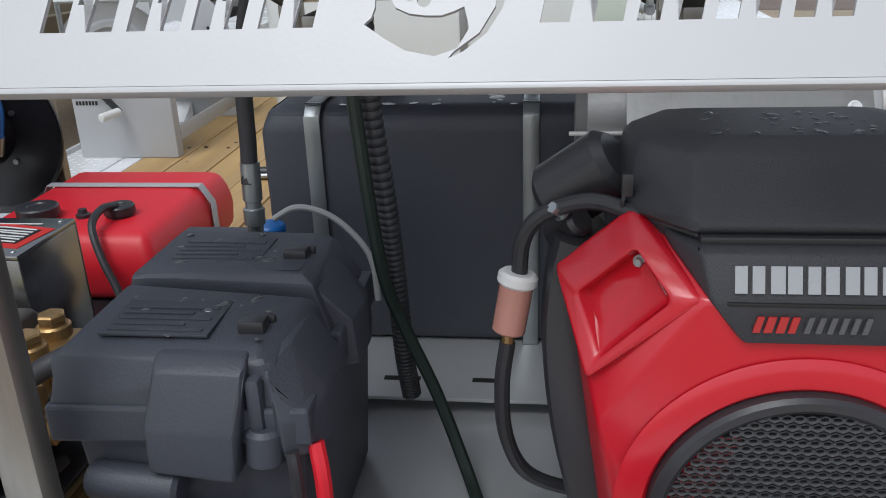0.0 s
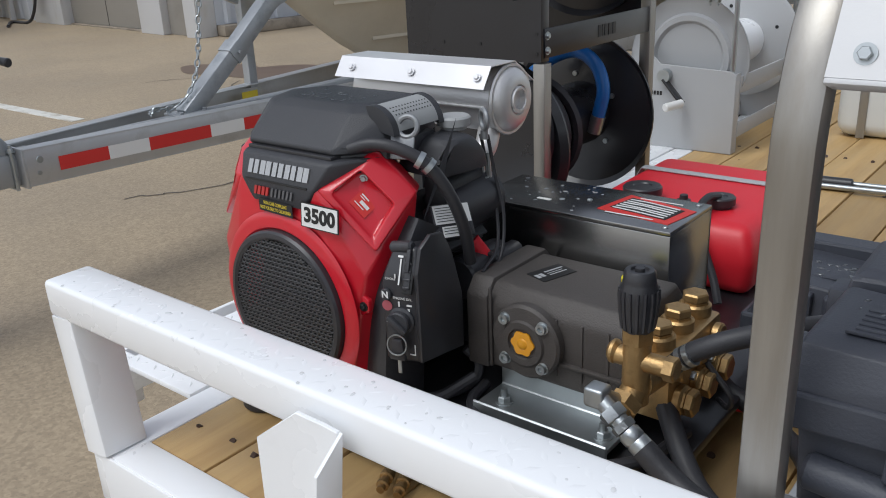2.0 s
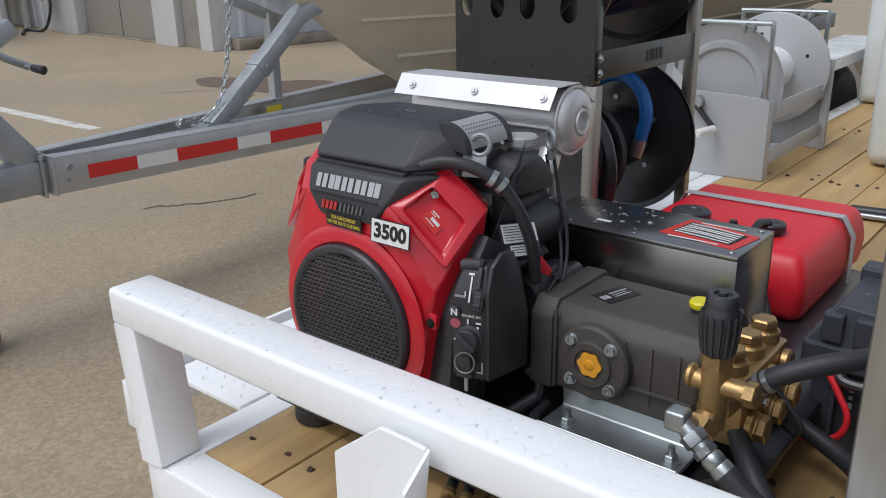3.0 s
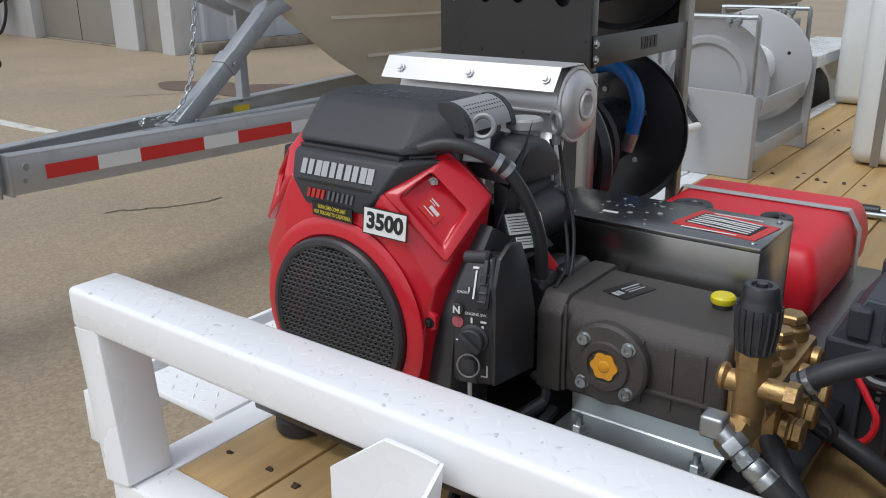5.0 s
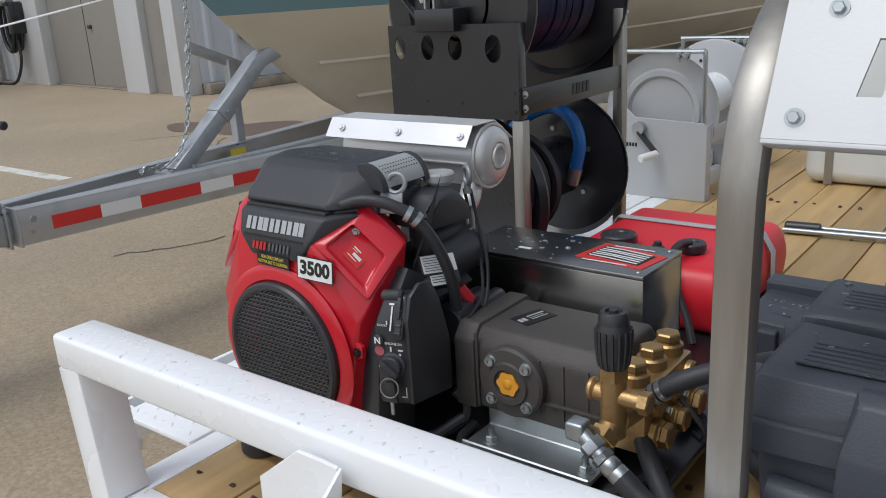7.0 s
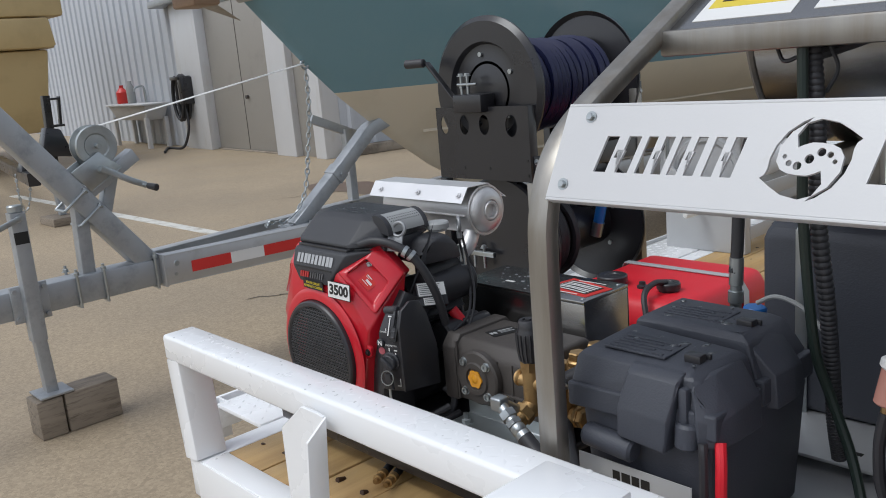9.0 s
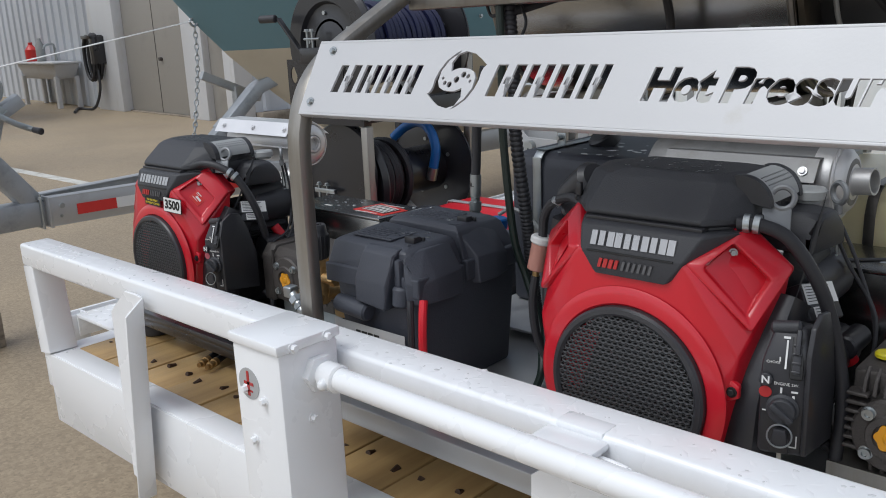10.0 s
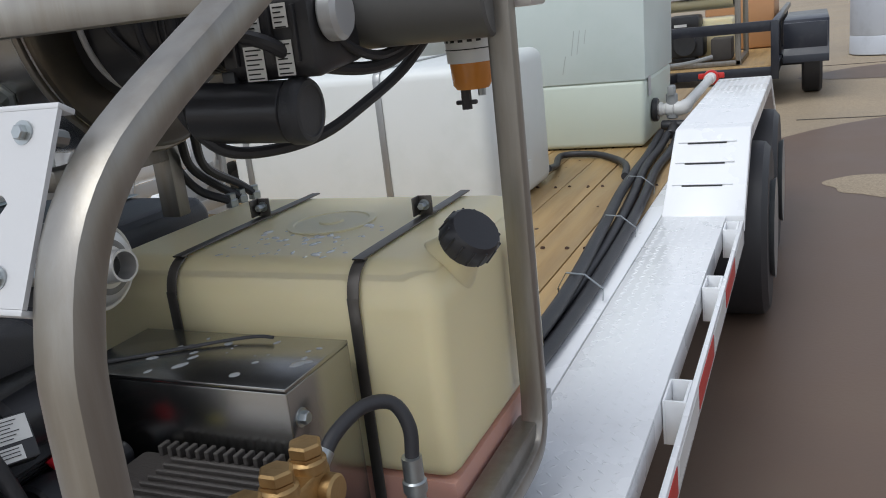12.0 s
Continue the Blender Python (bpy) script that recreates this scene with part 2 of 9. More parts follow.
# ---- materials ----
RED = M("red_enamel", (0.56, 0.009, 0.022), 0.3, var=0.1, vs=5, bump=0.03, bs=300, coat=0.35, rvar=0.06)
REDPOLY = M("red_polyethylene", (0.7, 0.018, 0.032), 0.42, var=0.08, vs=5, bump=0.12, bs=220)
PLASTIC = M("black_textured_plastic", (0.036, 0.037, 0.042), 0.48, var=0.2, bump=0.35, bs=700, rvar=0.08)
SATIN = M("black_satin_plastic", (0.033, 0.033, 0.037), 0.35, var=0.2, bump=0.08, bs=300)
BLACKPAINT = M("black_powder_coat", (0.018, 0.018, 0.021), 0.3, var=0.2, bump=0.1, bs=400, coat=0.2, dirt=(0.05, 0.05, 0.05), ds=9, dlo=0.62, dhi=0.85)
POLYBLACK = M("black_polyethylene", (0.05, 0.0545, 0.069), 0.5, var=0.2, vs=3, bump=0.25, bs=350, dirt=(0.07, 0.075, 0.085), ds=4, dlo=0.55, dhi=0.9)
RUBBER = M("black_rubber", (0.03, 0.03, 0.034), 0.5, var=0.25, bump=0.2, bs=260)
CASTGREY = M("dark_cast_metal", (0.072, 0.064, 0.059), 0.55, metal=0.15, var=0.2, vs=20, bump=0.5, bs=420)
ENGCAST = M("black_cast_metal", (0.04, 0.041, 0.044), 0.45, metal=0.2, var=0.3, vs=20, bump=0.4, bs=300)
BRASS = M("brass", (0.46, 0.3, 0.135), 0.42, metal=0.85, var=0.2, vs=25, bump=0.25, bs=260, dirt=(0.2, 0.12, 0.05), ds=30, dlo=0.5, dhi=0.8)
ZINC = M("zinc_plated_steel", (0.42, 0.45, 0.46), 0.36, metal=0.9, var=0.15, vs=30, bump=0.1, bs=300)
STAIN = M("brushed_stainless", (0.33, 0.315, 0.29), 0.42, metal=0.9, var=0.28, vs=9, bump=0.05, bs=90, rvar=0.1, dirt=(0.27, 0.24, 0.2), ds=5, dlo=0.45, dhi=0.8, stretch=(6, 6, 0.6))
SHEET = M("bright_stainless_sheet", (0.36, 0.36, 0.355), 0.25, metal=1.0, var=0.08, vs=3, bump=0.04, bs=60, rvar=0.06, dirt=(0.34, 0.33, 0.31), ds=6, dlo=0.5, dhi=0.85)
TRAY = M("stainless_tray", (0.44, 0.45, 0.46), 0.33, metal=0.45, var=0.15, vs=5, bump=0.06, bs=120)
MUFF = M("aluminised_steel", (0.66, 0.655, 0.65), 0.45, metal=0.7, var=0.1, vs=12, bump=0.12, bs=200)
SHIELDM = M("heat_shield_steel", (0.78, 0.78, 0.79), 0.38, metal=0.5, var=0.06, vs=8, bump=0.06, bs=200)
STRAPD = M("dark_steel_strap", (0.13, 0.12, 0.11), 0.4, metal=0.7, var=0.2, vs=12, bump=0.1)
DULLM = M("dull_grey_steel", (0.26, 0.26, 0.26), 0.55, metal=0.6, var=0.18, vs=14, bump=0.2, bs=160, dirt=(0.14, 0.12, 0.1), ds=8, dlo=0.5, dhi=0.8)
SIGN = M("white_brushed_sign_plate", (0.55, 0.555, 0.565), 0.38, metal=0.05, var=0.03, vs=6, bump=0.05, bs=250, dirt=(0.45, 0.43, 0.38), ds=9, dlo=0.66, dhi=0.9)
WHITE = M("white_gloss_paint", (0.87, 0.885, 0.9), 0.28, var=0.04, vs=4, bump=0.06, bs=90, coat=0.25, dirt=(0.72, 0.73, 0.73), ds=3, dlo=0.6, dhi=0.95)
LABELW = M("white_label", (0.75, 0.75, 0.73), 0.4, var=0.05, bump=0.02)
LABELG = M("silver_label", (0.5, 0.51, 0.52), 0.35, metal=0.2, var=0.1, bump=0.02)
SILVER = M("silver_emblem", (0.42, 0.42, 0.42), 0.3, metal=0.6, var=0.08, bump=0.02)
EMBRED = M("red_emblem", (0.45, 0.03, 0.03), 0.4, var=0.1, bump=0.02)
EMBGREY = M("grey_emblem", (0.1, 0.1, 0.105), 0.4, var=0.1, bump=0.02)
INK = M("black_ink", (0.012, 0.012, 0.012), 0.5, var=0.1, bump=0)
YELLOW = M("yellow_cap", (0.72, 0.62, 0.02), 0.4, var=0.08, bump=0.05)
ORANGE = M("amber_sight_glass", (0.75, 0.33, 0.02), 0.25, var=0.15, vs=30, bump=0.1)
YLABEL = M("yellow_label", (0.7, 0.55, 0.05), 0.4, var=0.05, bump=0.02)
RLABEL = M("red_label", (0.62, 0.035, 0.03), 0.4, var=0.06, bump=0.02)
GREYPLATE = M("grey_powder_coat", (0.42, 0.43, 0.44), 0.4, var=0.06, vs=5, bump=0.1, bs=400)
GREYPLAST = M("grey_plastic", (0.33, 0.34, 0.34), 0.45, var=0.06, bump=0.08)
EYEM = M("galvanised_lifting_steel", (0.26, 0.27, 0.28), 0.5, metal=0.5, var=0.1, vs=30, bump=0.1)
BLUE = M("blue_hose", (0.01, 0.13, 0.42), 0.35, var=0.12, bump=0.1)
BLUEHOSE = M("blue_black_hose", (0.012, 0.015, 0.05), 0.35, var=0.2, bump=0.1)
WATER = M("rain_drop", (0.06, 0.065, 0.07), 0.06, var=0.0, bump=0, spec=0.8)
WATERW = M("rain_drop_on_white", (0.72, 0.73, 0.74), 0.05, var=0.0, bump=0, spec=0.8)
WATERM = M("rain_drop_on_steel", (0.24, 0.25, 0.26), 0.05, var=0.0, bump=0, spec=0.8)


# ---- engines ----
SCREEN = M("black_moulded_screen", (0.05, 0.051, 0.054), 0.36, var=0.12, bump=0.0)
def fan_screen(R, pitch=0.0092, hole=0.0029):
    """A round perforated screen: short slotted holes in staggered rows."""
    bm = B()
    rows = int(R / (pitch * 0.78)) + 1
    for j in range(-rows, rows + 1):
        z = j * pitch * 0.78
        off = pitch / 2 if j % 2 else 0
        cols = int(R / pitch) + 1
        for i in range(-cols, cols + 1):
            x = i * pitch + off
            if math.hypot(x, z) > R - pitch * 0.45:
                continue
            o = [(pitch / 2 * c, pitch * 0.39 * s) for c, s in ((1, 0.55), (0, 1.15), (-1, 0.55), (-1, -0.55), (0, -1.15), (1, -0.55))]
            k = [(hole * c, hole * 0.62 * s) for c, s in ((1, 0.6), (0.2, 1), (-1, 0.6), (-1, -0.6), (-0.2, -1), (1, -0.6))]
            a = [bm.verts.new((x + p, 0, z + q)) for p, q in o]
            d = [bm.verts.new((x + p, 0.0008, z + q)) for p, q in k]
            e = [bm.verts.new((x + p, 0.004, z + q)) for p, q in k]
            for q in range(6):
                r = (q + 1) % 6
                bm.faces.new((a[q], a[r], d[r], d[q]))
                bm.faces.new((d[q], d[r], e[r], e[q]))
    return bm


def engine(at, first):
    """A twin-cylinder petrol engine; its own origin is the middle of the fan screen's front."""
    e = thing("petrol_engine", label="red and black twin-cylinder petrol engine on " + ("black pump skid" if first else "stainless steel skid"), category="engine", group="petrol engines")
    # red fan shroud: faceted body under raised shoulder frames with deep pockets
    body, shoulders, screws, pose_of = [], [], [], {}
    for s in (1, -1):
        def side(x, y, z):
            return Vector((s * x - 0.004, y, z))
        nrm = Vector((s * 0.579, -0.809, 0.108)).normalized()
        rim = [side(*q) for q in ((0.081, 0.0195, 0.19), (0.13, 0.098, 0.239), (0.193, 0.108, 0.181), (0.167, 0.042, 0.106))]
        mouth = [side(*q) for q in ((0.104, 0.0265, 0.187), (0.1295, 0.062, 0.2155), (0.174, 0.0785, 0.168), (0.156, 0.05, 0.122))]
        floor = [q - nrm * h for q, h in zip(mouth, (0.003, 0.022, 0.024, 0.003))]
        floor = [q + (sum(floor, Vector()) / 4 - q) * 0.06 for q in floor]
        rows = [[q - nrm * 0.05 for q in rim], rim, mouth, floor]
        fr = B()
        grid = [[fr.verts.new(q) for q in row] for row in rows]
        for r0, r1 in zip(grid, grid[1:]):
            for k in range(4):
                fr.faces.new((r0[k], r0[(k + 1) % 4], r1[(k + 1) % 4], r1[k]))
        fr.faces.new(grid[-1])
        bmesh.ops.bevel(fr, geom=[q for q in fr.edges if len(q.link_faces) == 2], offset=0.0042, segments=3, profile=0.5, affect="EDGES")
        shoulders.append(fr)
        mid = sum(floor, Vector()) / 4
        screws.append(bolt(B(), floor[1] + (mid - floor[1]) * 0.3, nrm, 0.0042, 0.005))
        pose_of[s] = on_plane(mid, (floor[3] - floor[0]) * s, floor[1] - floor[0])
        body += [rim[0]] + [q - nrm * 0.016 for q in rim[1:]]
        body += [side(*q) for q in ((0.155, 0.03, 0.07), (0.142, 0.026, 0.01), (0.124, 0.024, -0.08), (0.1, 0.022, -0.143), (0.06, 0.0165, 0.166), (0.118, 0.0165, 0.06), (0.122, 0.0165, 0.0), (0.108, 0.0165, -0.08), (0.17, 0.11, 0.08), (0.142, 0.1, -0.143), (0.1, 0.1, 0.225))]
    bm = hull(B(), body, 0.004, 3, 7)
    shroud = part("fan_shroud", bm, RED, e, "glossy red fan shroud", sharp=50)
    for fr in shoulders:
        part("shoulder_pocket", fr, RED, shroud, sharp=60)
    for sc in screws:
        part("pocket_screw", sc, ZINC, shroud)
    # the raised arch round the screen, and the ear with its screw
    bm = B()
    lathe(bm, [(0.145, 0.0), (0.142, 0.002), (0.135, 0.0042), (0.122, 0.0055), (0.119, 0.003), (0.119, -0.004)], (-0.001, 0.0165, 0), (0, -1, 0), 64, False)
    part("shroud_rim", bm, RED, shroud)
    bm = B()
    hull(bm, [(x, y, z) for y in (0.028, 0.038) for x, z in ((0.12, 0.055), (0.12, 0.0), (0.155, 0.036), (0.155, 0.018))], 0.003)
    part("mounting_ear", bm, RED, shroud)
    bm = B()
    bolt(bm, (0.1455, 0.028, 0.026), (0, -1, 0), 0.005, 0.005)
    part("screw", bm, INK, shroud)
    # bezel, screen and a flat black disc painting the shade behind its holes
    bm = B()
    lathe(bm, [(0.106, 0.0), (0.116, 0.0), (0.119, 0.003), (0.119, 0.014), (0.116, 0.018), (0.11, 0.019), (0.106, 0.016), (0.106, 0.0)], (0, 0.018, 0), (0, -1, 0), 64, False)
    part("screen_bezel", bm, SATIN, e)
    scr = fan_screen(0.1115)
    bmesh.ops.translate(scr, vec=(0, 0.002, 0), verts=scr.verts)
    tagged(part("fan_screen", scr, SCREEN, e, "black perforated fan screen"), kind="stuff")
    bm = B()
    lathe(bm, [(0.104, 0), (0.104, 0.012), (0.0, 0.012)], (0, 0.03, 0), (0, -1, 0), 40)
    part("fan_wheel", bm, INK, e)
    if first:
        mt = pose_of[1]
        bm = B()
        bx(bm, -0.014, 0.017, -0.02, 0.008, 0.0005, 0.0016, 0, m=mt)
        part("sticker", bm, RLABEL, shroud, "orange-red sticker with white print")
        bm = lines(B(), mt @ Matrix.Translation((0.004, -0.004, 0.0017)), [(-0.014, 0.0, 0.006, 0.002), (-0.014, -0.004, 0.0025, 0.001), (-0.008, 0.008, -0.003, 0.005), (-0.014, 0.004, -0.009, 0.0012)])
        tagged(part("sticker_print", bm, LABELW, shroud), kind="stuff")
    # name panel between shroud and lid
    bm = B()
    hull(bm, [(x, y, z) for x, z, y in ((-0.086, 0.228, 0.04), (0.096, 0.228, 0.04), (0.054, 0.158, 0.0132), (-0.054, 0.158, 0.0132), (-0.079, 0.19, 0.0158), (0.076, 0.19, 0.0158), (-0.086, 0.224, 0.03), (0.096, 0.224, 0.031), (0.142, 0.228, 0.1), (-0.115, 0.228, 0.085), (0.05, 0.17, 0.09), (-0.05, 0.17, 0.09))], 0.003)
    panel = part("name_panel", bm, PLASTIC, e, "black plastic name panel")
    bm = B()
    mt = on_plane((0.0, 0.0225, 0.2075), (1, 0.01, 0), (0, 0.4, 1))
    for k, (u, v, g) in enumerate(((0.009, 0.009, 0.0035), (0.0105, 0.0105, 0.0015), (0.009, 0.0095, 0.0035), (0.01, 0.009, 0.003), (0.0105, 0.0105, 0.0015))):
        bm = bars(B(), [u, v], 0.0205, mt @ Matrix.Translation(((k - 2) * 0.0262, 0, -0.001)), g, 0.003)
        tagged(part("maker_emblem", bm, SILVER, panel, "silver bar emblem"), kind="stuff")
    bm = B()
    bars(bm, [0.005, 0.006, 0.006, 0.005], 0.0125, on_plane((-0.032, 0.014, 0.175), (1, 0, 0), (0, 0.08, 1)), 0.0028, 0.002, 0.25)
    tagged(part("model_emblem", bm, EMBRED, panel, "red bar emblem"), kind="stuff")
    bm = B()
    bars(bm, [0.004, 0.004, 0.004, 0.004, 0.004, 0.004], 0.0125, on_plane((0.012, 0.014, 0.175), (1, 0, 0), (0, 0.08, 1)), 0.0042, 0.002, 0.25)
    tagged(part("model_emblem", bm, EMBGREY, panel, "grey bar emblem"), kind="stuff")
    bm = B()
    bx(bm, -0.068, 0.064, 0.0145, 0.03, 0.1885, 0.1915, 0.001)
    part("panel_slot", bm, INK, panel)
    # air cleaner lid: eight-sided, sloping sides, slightly domed top
    low = [(-0.09, 0.05), (0.088, 0.05), (0.132, 0.1), (0.136, 0.18), (0.1, 0.26), (-0.1, 0.26), (-0.142, 0.18), (-0.134, 0.1)]
    bm = B()
    pts = [(x, y, 0.232) for x, y in low] + [(x * 1.02, y - 0.003 if y < 0.1 else y + 0.002, 0.24) for x, y in low]
    pts += [(x * 0.95, 0.156 + (y - 0.14) * 0.68, 0.284 + (0.004 if y > 0.1 else 0)) for x, y in low]
    pts += [(x * 0.7, 0.158 + (y - 0.14) * 0.5, 0.2935) for x, y in low]
    hull(bm, pts, 0.004, 3, 4)
    lid = part("air_cleaner_lid", bm, PLASTIC, e, "matt black air cleaner lid with raindrops", sharp=24)
    bm = B()
    bx(bm, -0.086, 0.09, 0.042, 0.07, 0.2265, 0.233, 0.001)
    hull(bm, [(x * 0.97, 0.14 + (y - 0.14) * 0.93, z) for x, y in low for z in (0.214, 0.232)], 0.002)
    part("air_cleaner_base", bm, SATIN, e)
    bm = B()
    drops(bm, 55, lambda: ((RNG.uniform(-0.07, 0.065), RNG.uniform(0.12, 0.2), 0.2937), (0, 0, 1)), 0.0012, 0.003, 0.3)
    tagged(part("raindrops", bm, WATER, lid, "scattered raindrops"), kind="stuff")
    # perforated metal cheek at the lid's side
    bm = B()
    arc = [(0.111 + 0.04 * math.sin(w), 0.255 + 0.04 * math.cos(w)) for w in [0.12 * k for k in range(13)]]
    strip(bm, arc, 0.118, 0.212)
    cheek = part("cooling_cheek", bm, GREYPLAST, e, "grey perforated metal cheek")
    bm = B()
    for i in range(13):
        for j in range(3):
            w = 0.5 + j * 0.17
            d = Vector((math.sin(w), 0, math.cos(w)))
            p = Vector((0.111, 0.127 + i * 0.0063, 0.255))
            cyl(bm, p + d * 0.039, p + d * 0.0404, 0.0013, seg=6)
    part("perforation", bm, INK, cheek)
    bm = B()
    strip(bm, [(0.111 + 0.041 * math.sin(w), 0.255 + 0.041 * math.cos(w)) for w in [-0.25 + 0.14 * k for k in range(14)]], 0.208, 0.219, 0.045)
    strip(bm, [(0.111 + 0.0405 * math.sin(w), 0.255 + 0.0405 * math.cos(w)) for w in [-0.25 + 0.14 * k for k in range(14)]], 0.108, 0.12, 0.044)
    hull(bm, [(x, y, z) for x in (0.112, 0.142) for y in (0.1, 0.21) for z in (0.222, 0.246)], 0.004)
    part("lid_side", bm, PLASTIC, e)
    # crankcase, cylinders and covers behind the shroud
    bm = B()
    bx(bm, -0.13, 0.13, 0.1, 0.33, -0.14, 0.1, 0.02, 3)
    case = part("crankcase", bm, ENGCAST, e)
    for s in (1, -1):
        for k in range(7):
            o = Vector((s * (0.094 + k * 0.009), 0.215, 0.055 + k * 0.009))
            mt = on_plane(o, (0, 1, 0), (-s, 0, 1))
            bm = bx(B(), -0.058, 0.058, -0.054, 0.054, -0.0022, 0.0022, 0.001, 1, m=mt)
            part("cooling_fin", bm, ENGCAST, case)
        bm = B()
        hull(bm, [Vector((s * 0.145, y, z)) for y, z in ((0.17, 0.09), (0.29, 0.09), (0.17, 0.19), (0.29, 0.19))] + [Vector((s * 0.178, y, z)) for y, z in ((0.18, 0.11), (0.28, 0.11), (0.18, 0.17), (0.28, 0.17))], 0.008)
        part("valve_cover", bm, ENGCAST, e)
    # black side guard along the shroud's rear edge
    bm = B()
    sweep(bm, smooth_line([(0.168, 0.14, 0.125), (0.162, 0.108, 0.07), (0.154, 0.086, 0.02), (0.15, 0.08, -0.05), (0.142, 0.08, -0.135)], 5), rsq(0.066, 0.08, 0.014))
    part("side_guard", bm, SATIN, e)
    bm = B()
    sweep(bm, smooth_line([(-0.172, 0.15, 0.2), (-0.18, 0.15, 0.16), (-0.184, 0.14, 0.1), (-0.176, 0.125, 0.026), (-0.158, 0.11, -0.053), (-0.145, 0.11, -0.138)], 5), rsq(0.045, 0.09, 0.012))
    part("side_guard", bm, SATIN, e)
    # oil filler neck block with grey cap
    bm = B()
    hull(bm, [(0.105, 0.155, 0.19), (0.19, 0.155, 0.185), (0.105, 0.265, 0.19), (0.2, 0.265, 0.182), (0.115, 0.165, 0.222), (0.19, 0.165, 0.208), (0.115, 0.255, 0.228), (0.2, 0.255, 0.213), (0.14, 0.185, 0.24), (0.192, 0.185, 0.236), (0.14, 0.235, 0.242), (0.192, 0.235, 0.238)], 0.006)
    part("intake_housing", bm, PLASTIC, e)
    bm = B()
    lathe(bm, [(0.02, 0), (0.02, 0.004), (0.026, 0.006), (0.026, 0.017), (0.023, 0.02), (0, 0.02)], (0.15, 0.245, 0.24), (0, 0, 1), 20)
    part("oil_cap", bm, GREYPLAST, e, "grey oil filler cap")
    # lifting eye and second eye
    for p, d in (((0.158, 0.13, 0.266), (0.35, -1, 0.35)), ((0.182, 0.278, 0.25), (-0.7, -1, 0))):
        bm = B()
        torus(bm, p, d, 0.0145, 0.004, 24, 8)
        if p[1] < 0.2:
            bx(bm, -0.024, 0.012, -0.046, -0.013, -0.0025, 0.0025, 0.002, m=on_plane(p, (1, 0.35, 0), (-0.2, 0.3, 1)))
        else:
            cyl(bm, (p[0], p[1], p[2] - 0.03), (p[0], p[1], p[2] - 0.016), 0.006, seg=12)
        part("lifting_eye", bm, EYEM, e, "zinc lifting eye")
    # starter, ignition clutter on the side
    bm = B()
    cyl(bm, (0.19, 0.19, 0.02), (0.19, 0.3, 0.02), 0.034, seg=24, b=0.004)
    cyl(bm, (0.158, 0.19, 0.12), (0.162, 0.31, 0.125), 0.042, seg=24, b=0.008)
    cyl(bm, (0.215, 0.24, 0.035), (0.215, 0.31, 0.035), 0.018, seg=16, b=0.003)
    part("starter_motor", bm, SATIN, e)
    bm = B()
    mt = on_plane((0.192, 0.168, 0.118), (0.3, 0.9, -0.1), (-0.5, 0.05, 0.85))
    bx(bm, -0.034, 0.034, -0.026, 0.026, -0.008, 0.016, 0.003, m=mt)
    plate = part("label_bracket", bm, SATIN, e)
    bm = B()
    bx(bm, -0.031, 0.031, -0.004, 0.024, 0.0162, 0.017, 0, m=mt)
    bx(bm, -0.022, 0.018, -0.024, -0.008, 0.0162, 0.017, 0, m=mt)
    part("data_label", bm, LABELW, plate, "white data label with fine print")
    bm = lines(B(), mt @ Matrix.Translation((0, 0, 0.0171)), [(-0.028, 0.02 - 0.004 * (k % 3), 0.02 - k * 0.004, 0.0009) for k in range(6)] + [(-0.02, 0.014, -0.011 - k * 0.004, 0.0009) for k in range(3)])
    tagged(part("print", bm, INK, plate), kind="stuff")
    # control box with key switch and choke
    bm = B()
    hull(bm, [(0.179, 0.031, -0.05), (0.234, 0.045, -0.046), (0.179, 0.031, 0.075), (0.234, 0.045, 0.09), (0.187, 0.05, 0.118), (0.225, 0.058, 0.124), (0.179, 0.12, -0.05), (0.234, 0.135, -0.055), (0.187, 0.115, 0.11), (0.225, 0.11, 0.11), (0.234, 0.135, 0.03)], 0.006, 3)
    box = part("control_box", bm, SATIN, e, "black control box with key switch")
    bm = B()
    prism(bm, [(0.042, -0.044), (0.042, 0.09), (0.052, 0.124), (0.074, 0.138), (0.1, 0.134), (0.118, 0.1), (0.138, 0.03), (0.138, -0.056)], 0.231, 0.238, "x", 0.002, 2)
    part("side_leaf", bm, SATIN, box)
    fm = on_plane((0.205, 0.0372, 0.0), (0.055, 0.014, 0), (0, 0, 1))
    up = on_plane((0.206, 0.0445, 0.1), (0.055, 0.014, 0), (0, 0.42, 1))
    bm = B()
    bx(bm, 0.006, 0.022, -0.042, 0.012, -0.004, 0.0012, 0.003, 2, m=up)
    slot = part("choke_slot", bm, INK, box)
    bm = B()
    bx(bm, 0.009, 0.018, -0.036, 0.0, 0.001, 0.0022, 0.001, m=up)
    for k in range(4):
        bx(bm, 0.008, 0.019, -0.034 + k * 0.011, -0.031 + k * 0.011, 0.002, 0.005, 0.001, m=up)
    part("choke_rack", bm, SATIN, slot)
    bm = B()
    cyl(bm, (0.183, 0.054, 0.116), (0.219, 0.058, 0.122), 0.0085, seg=16, b=0.003)
    bx(bm, 0.011, 0.017, -0.012, 0.02, 0.0, 0.008, 0.002, m=up)
    part("choke_lever", bm, PLASTIC, box, "dark grey choke lever")
    bm = lathe(B(), [(0.02, 0), (0.02, 0.003), (0.0165, 0.005), (0.0165, 0.013), (0.015, 0.015), (0, 0.015)], fm @ Vector((0.003, 0.017, 0)), fm.to_3x3() @ Vector((0, 0, 1)), 30)
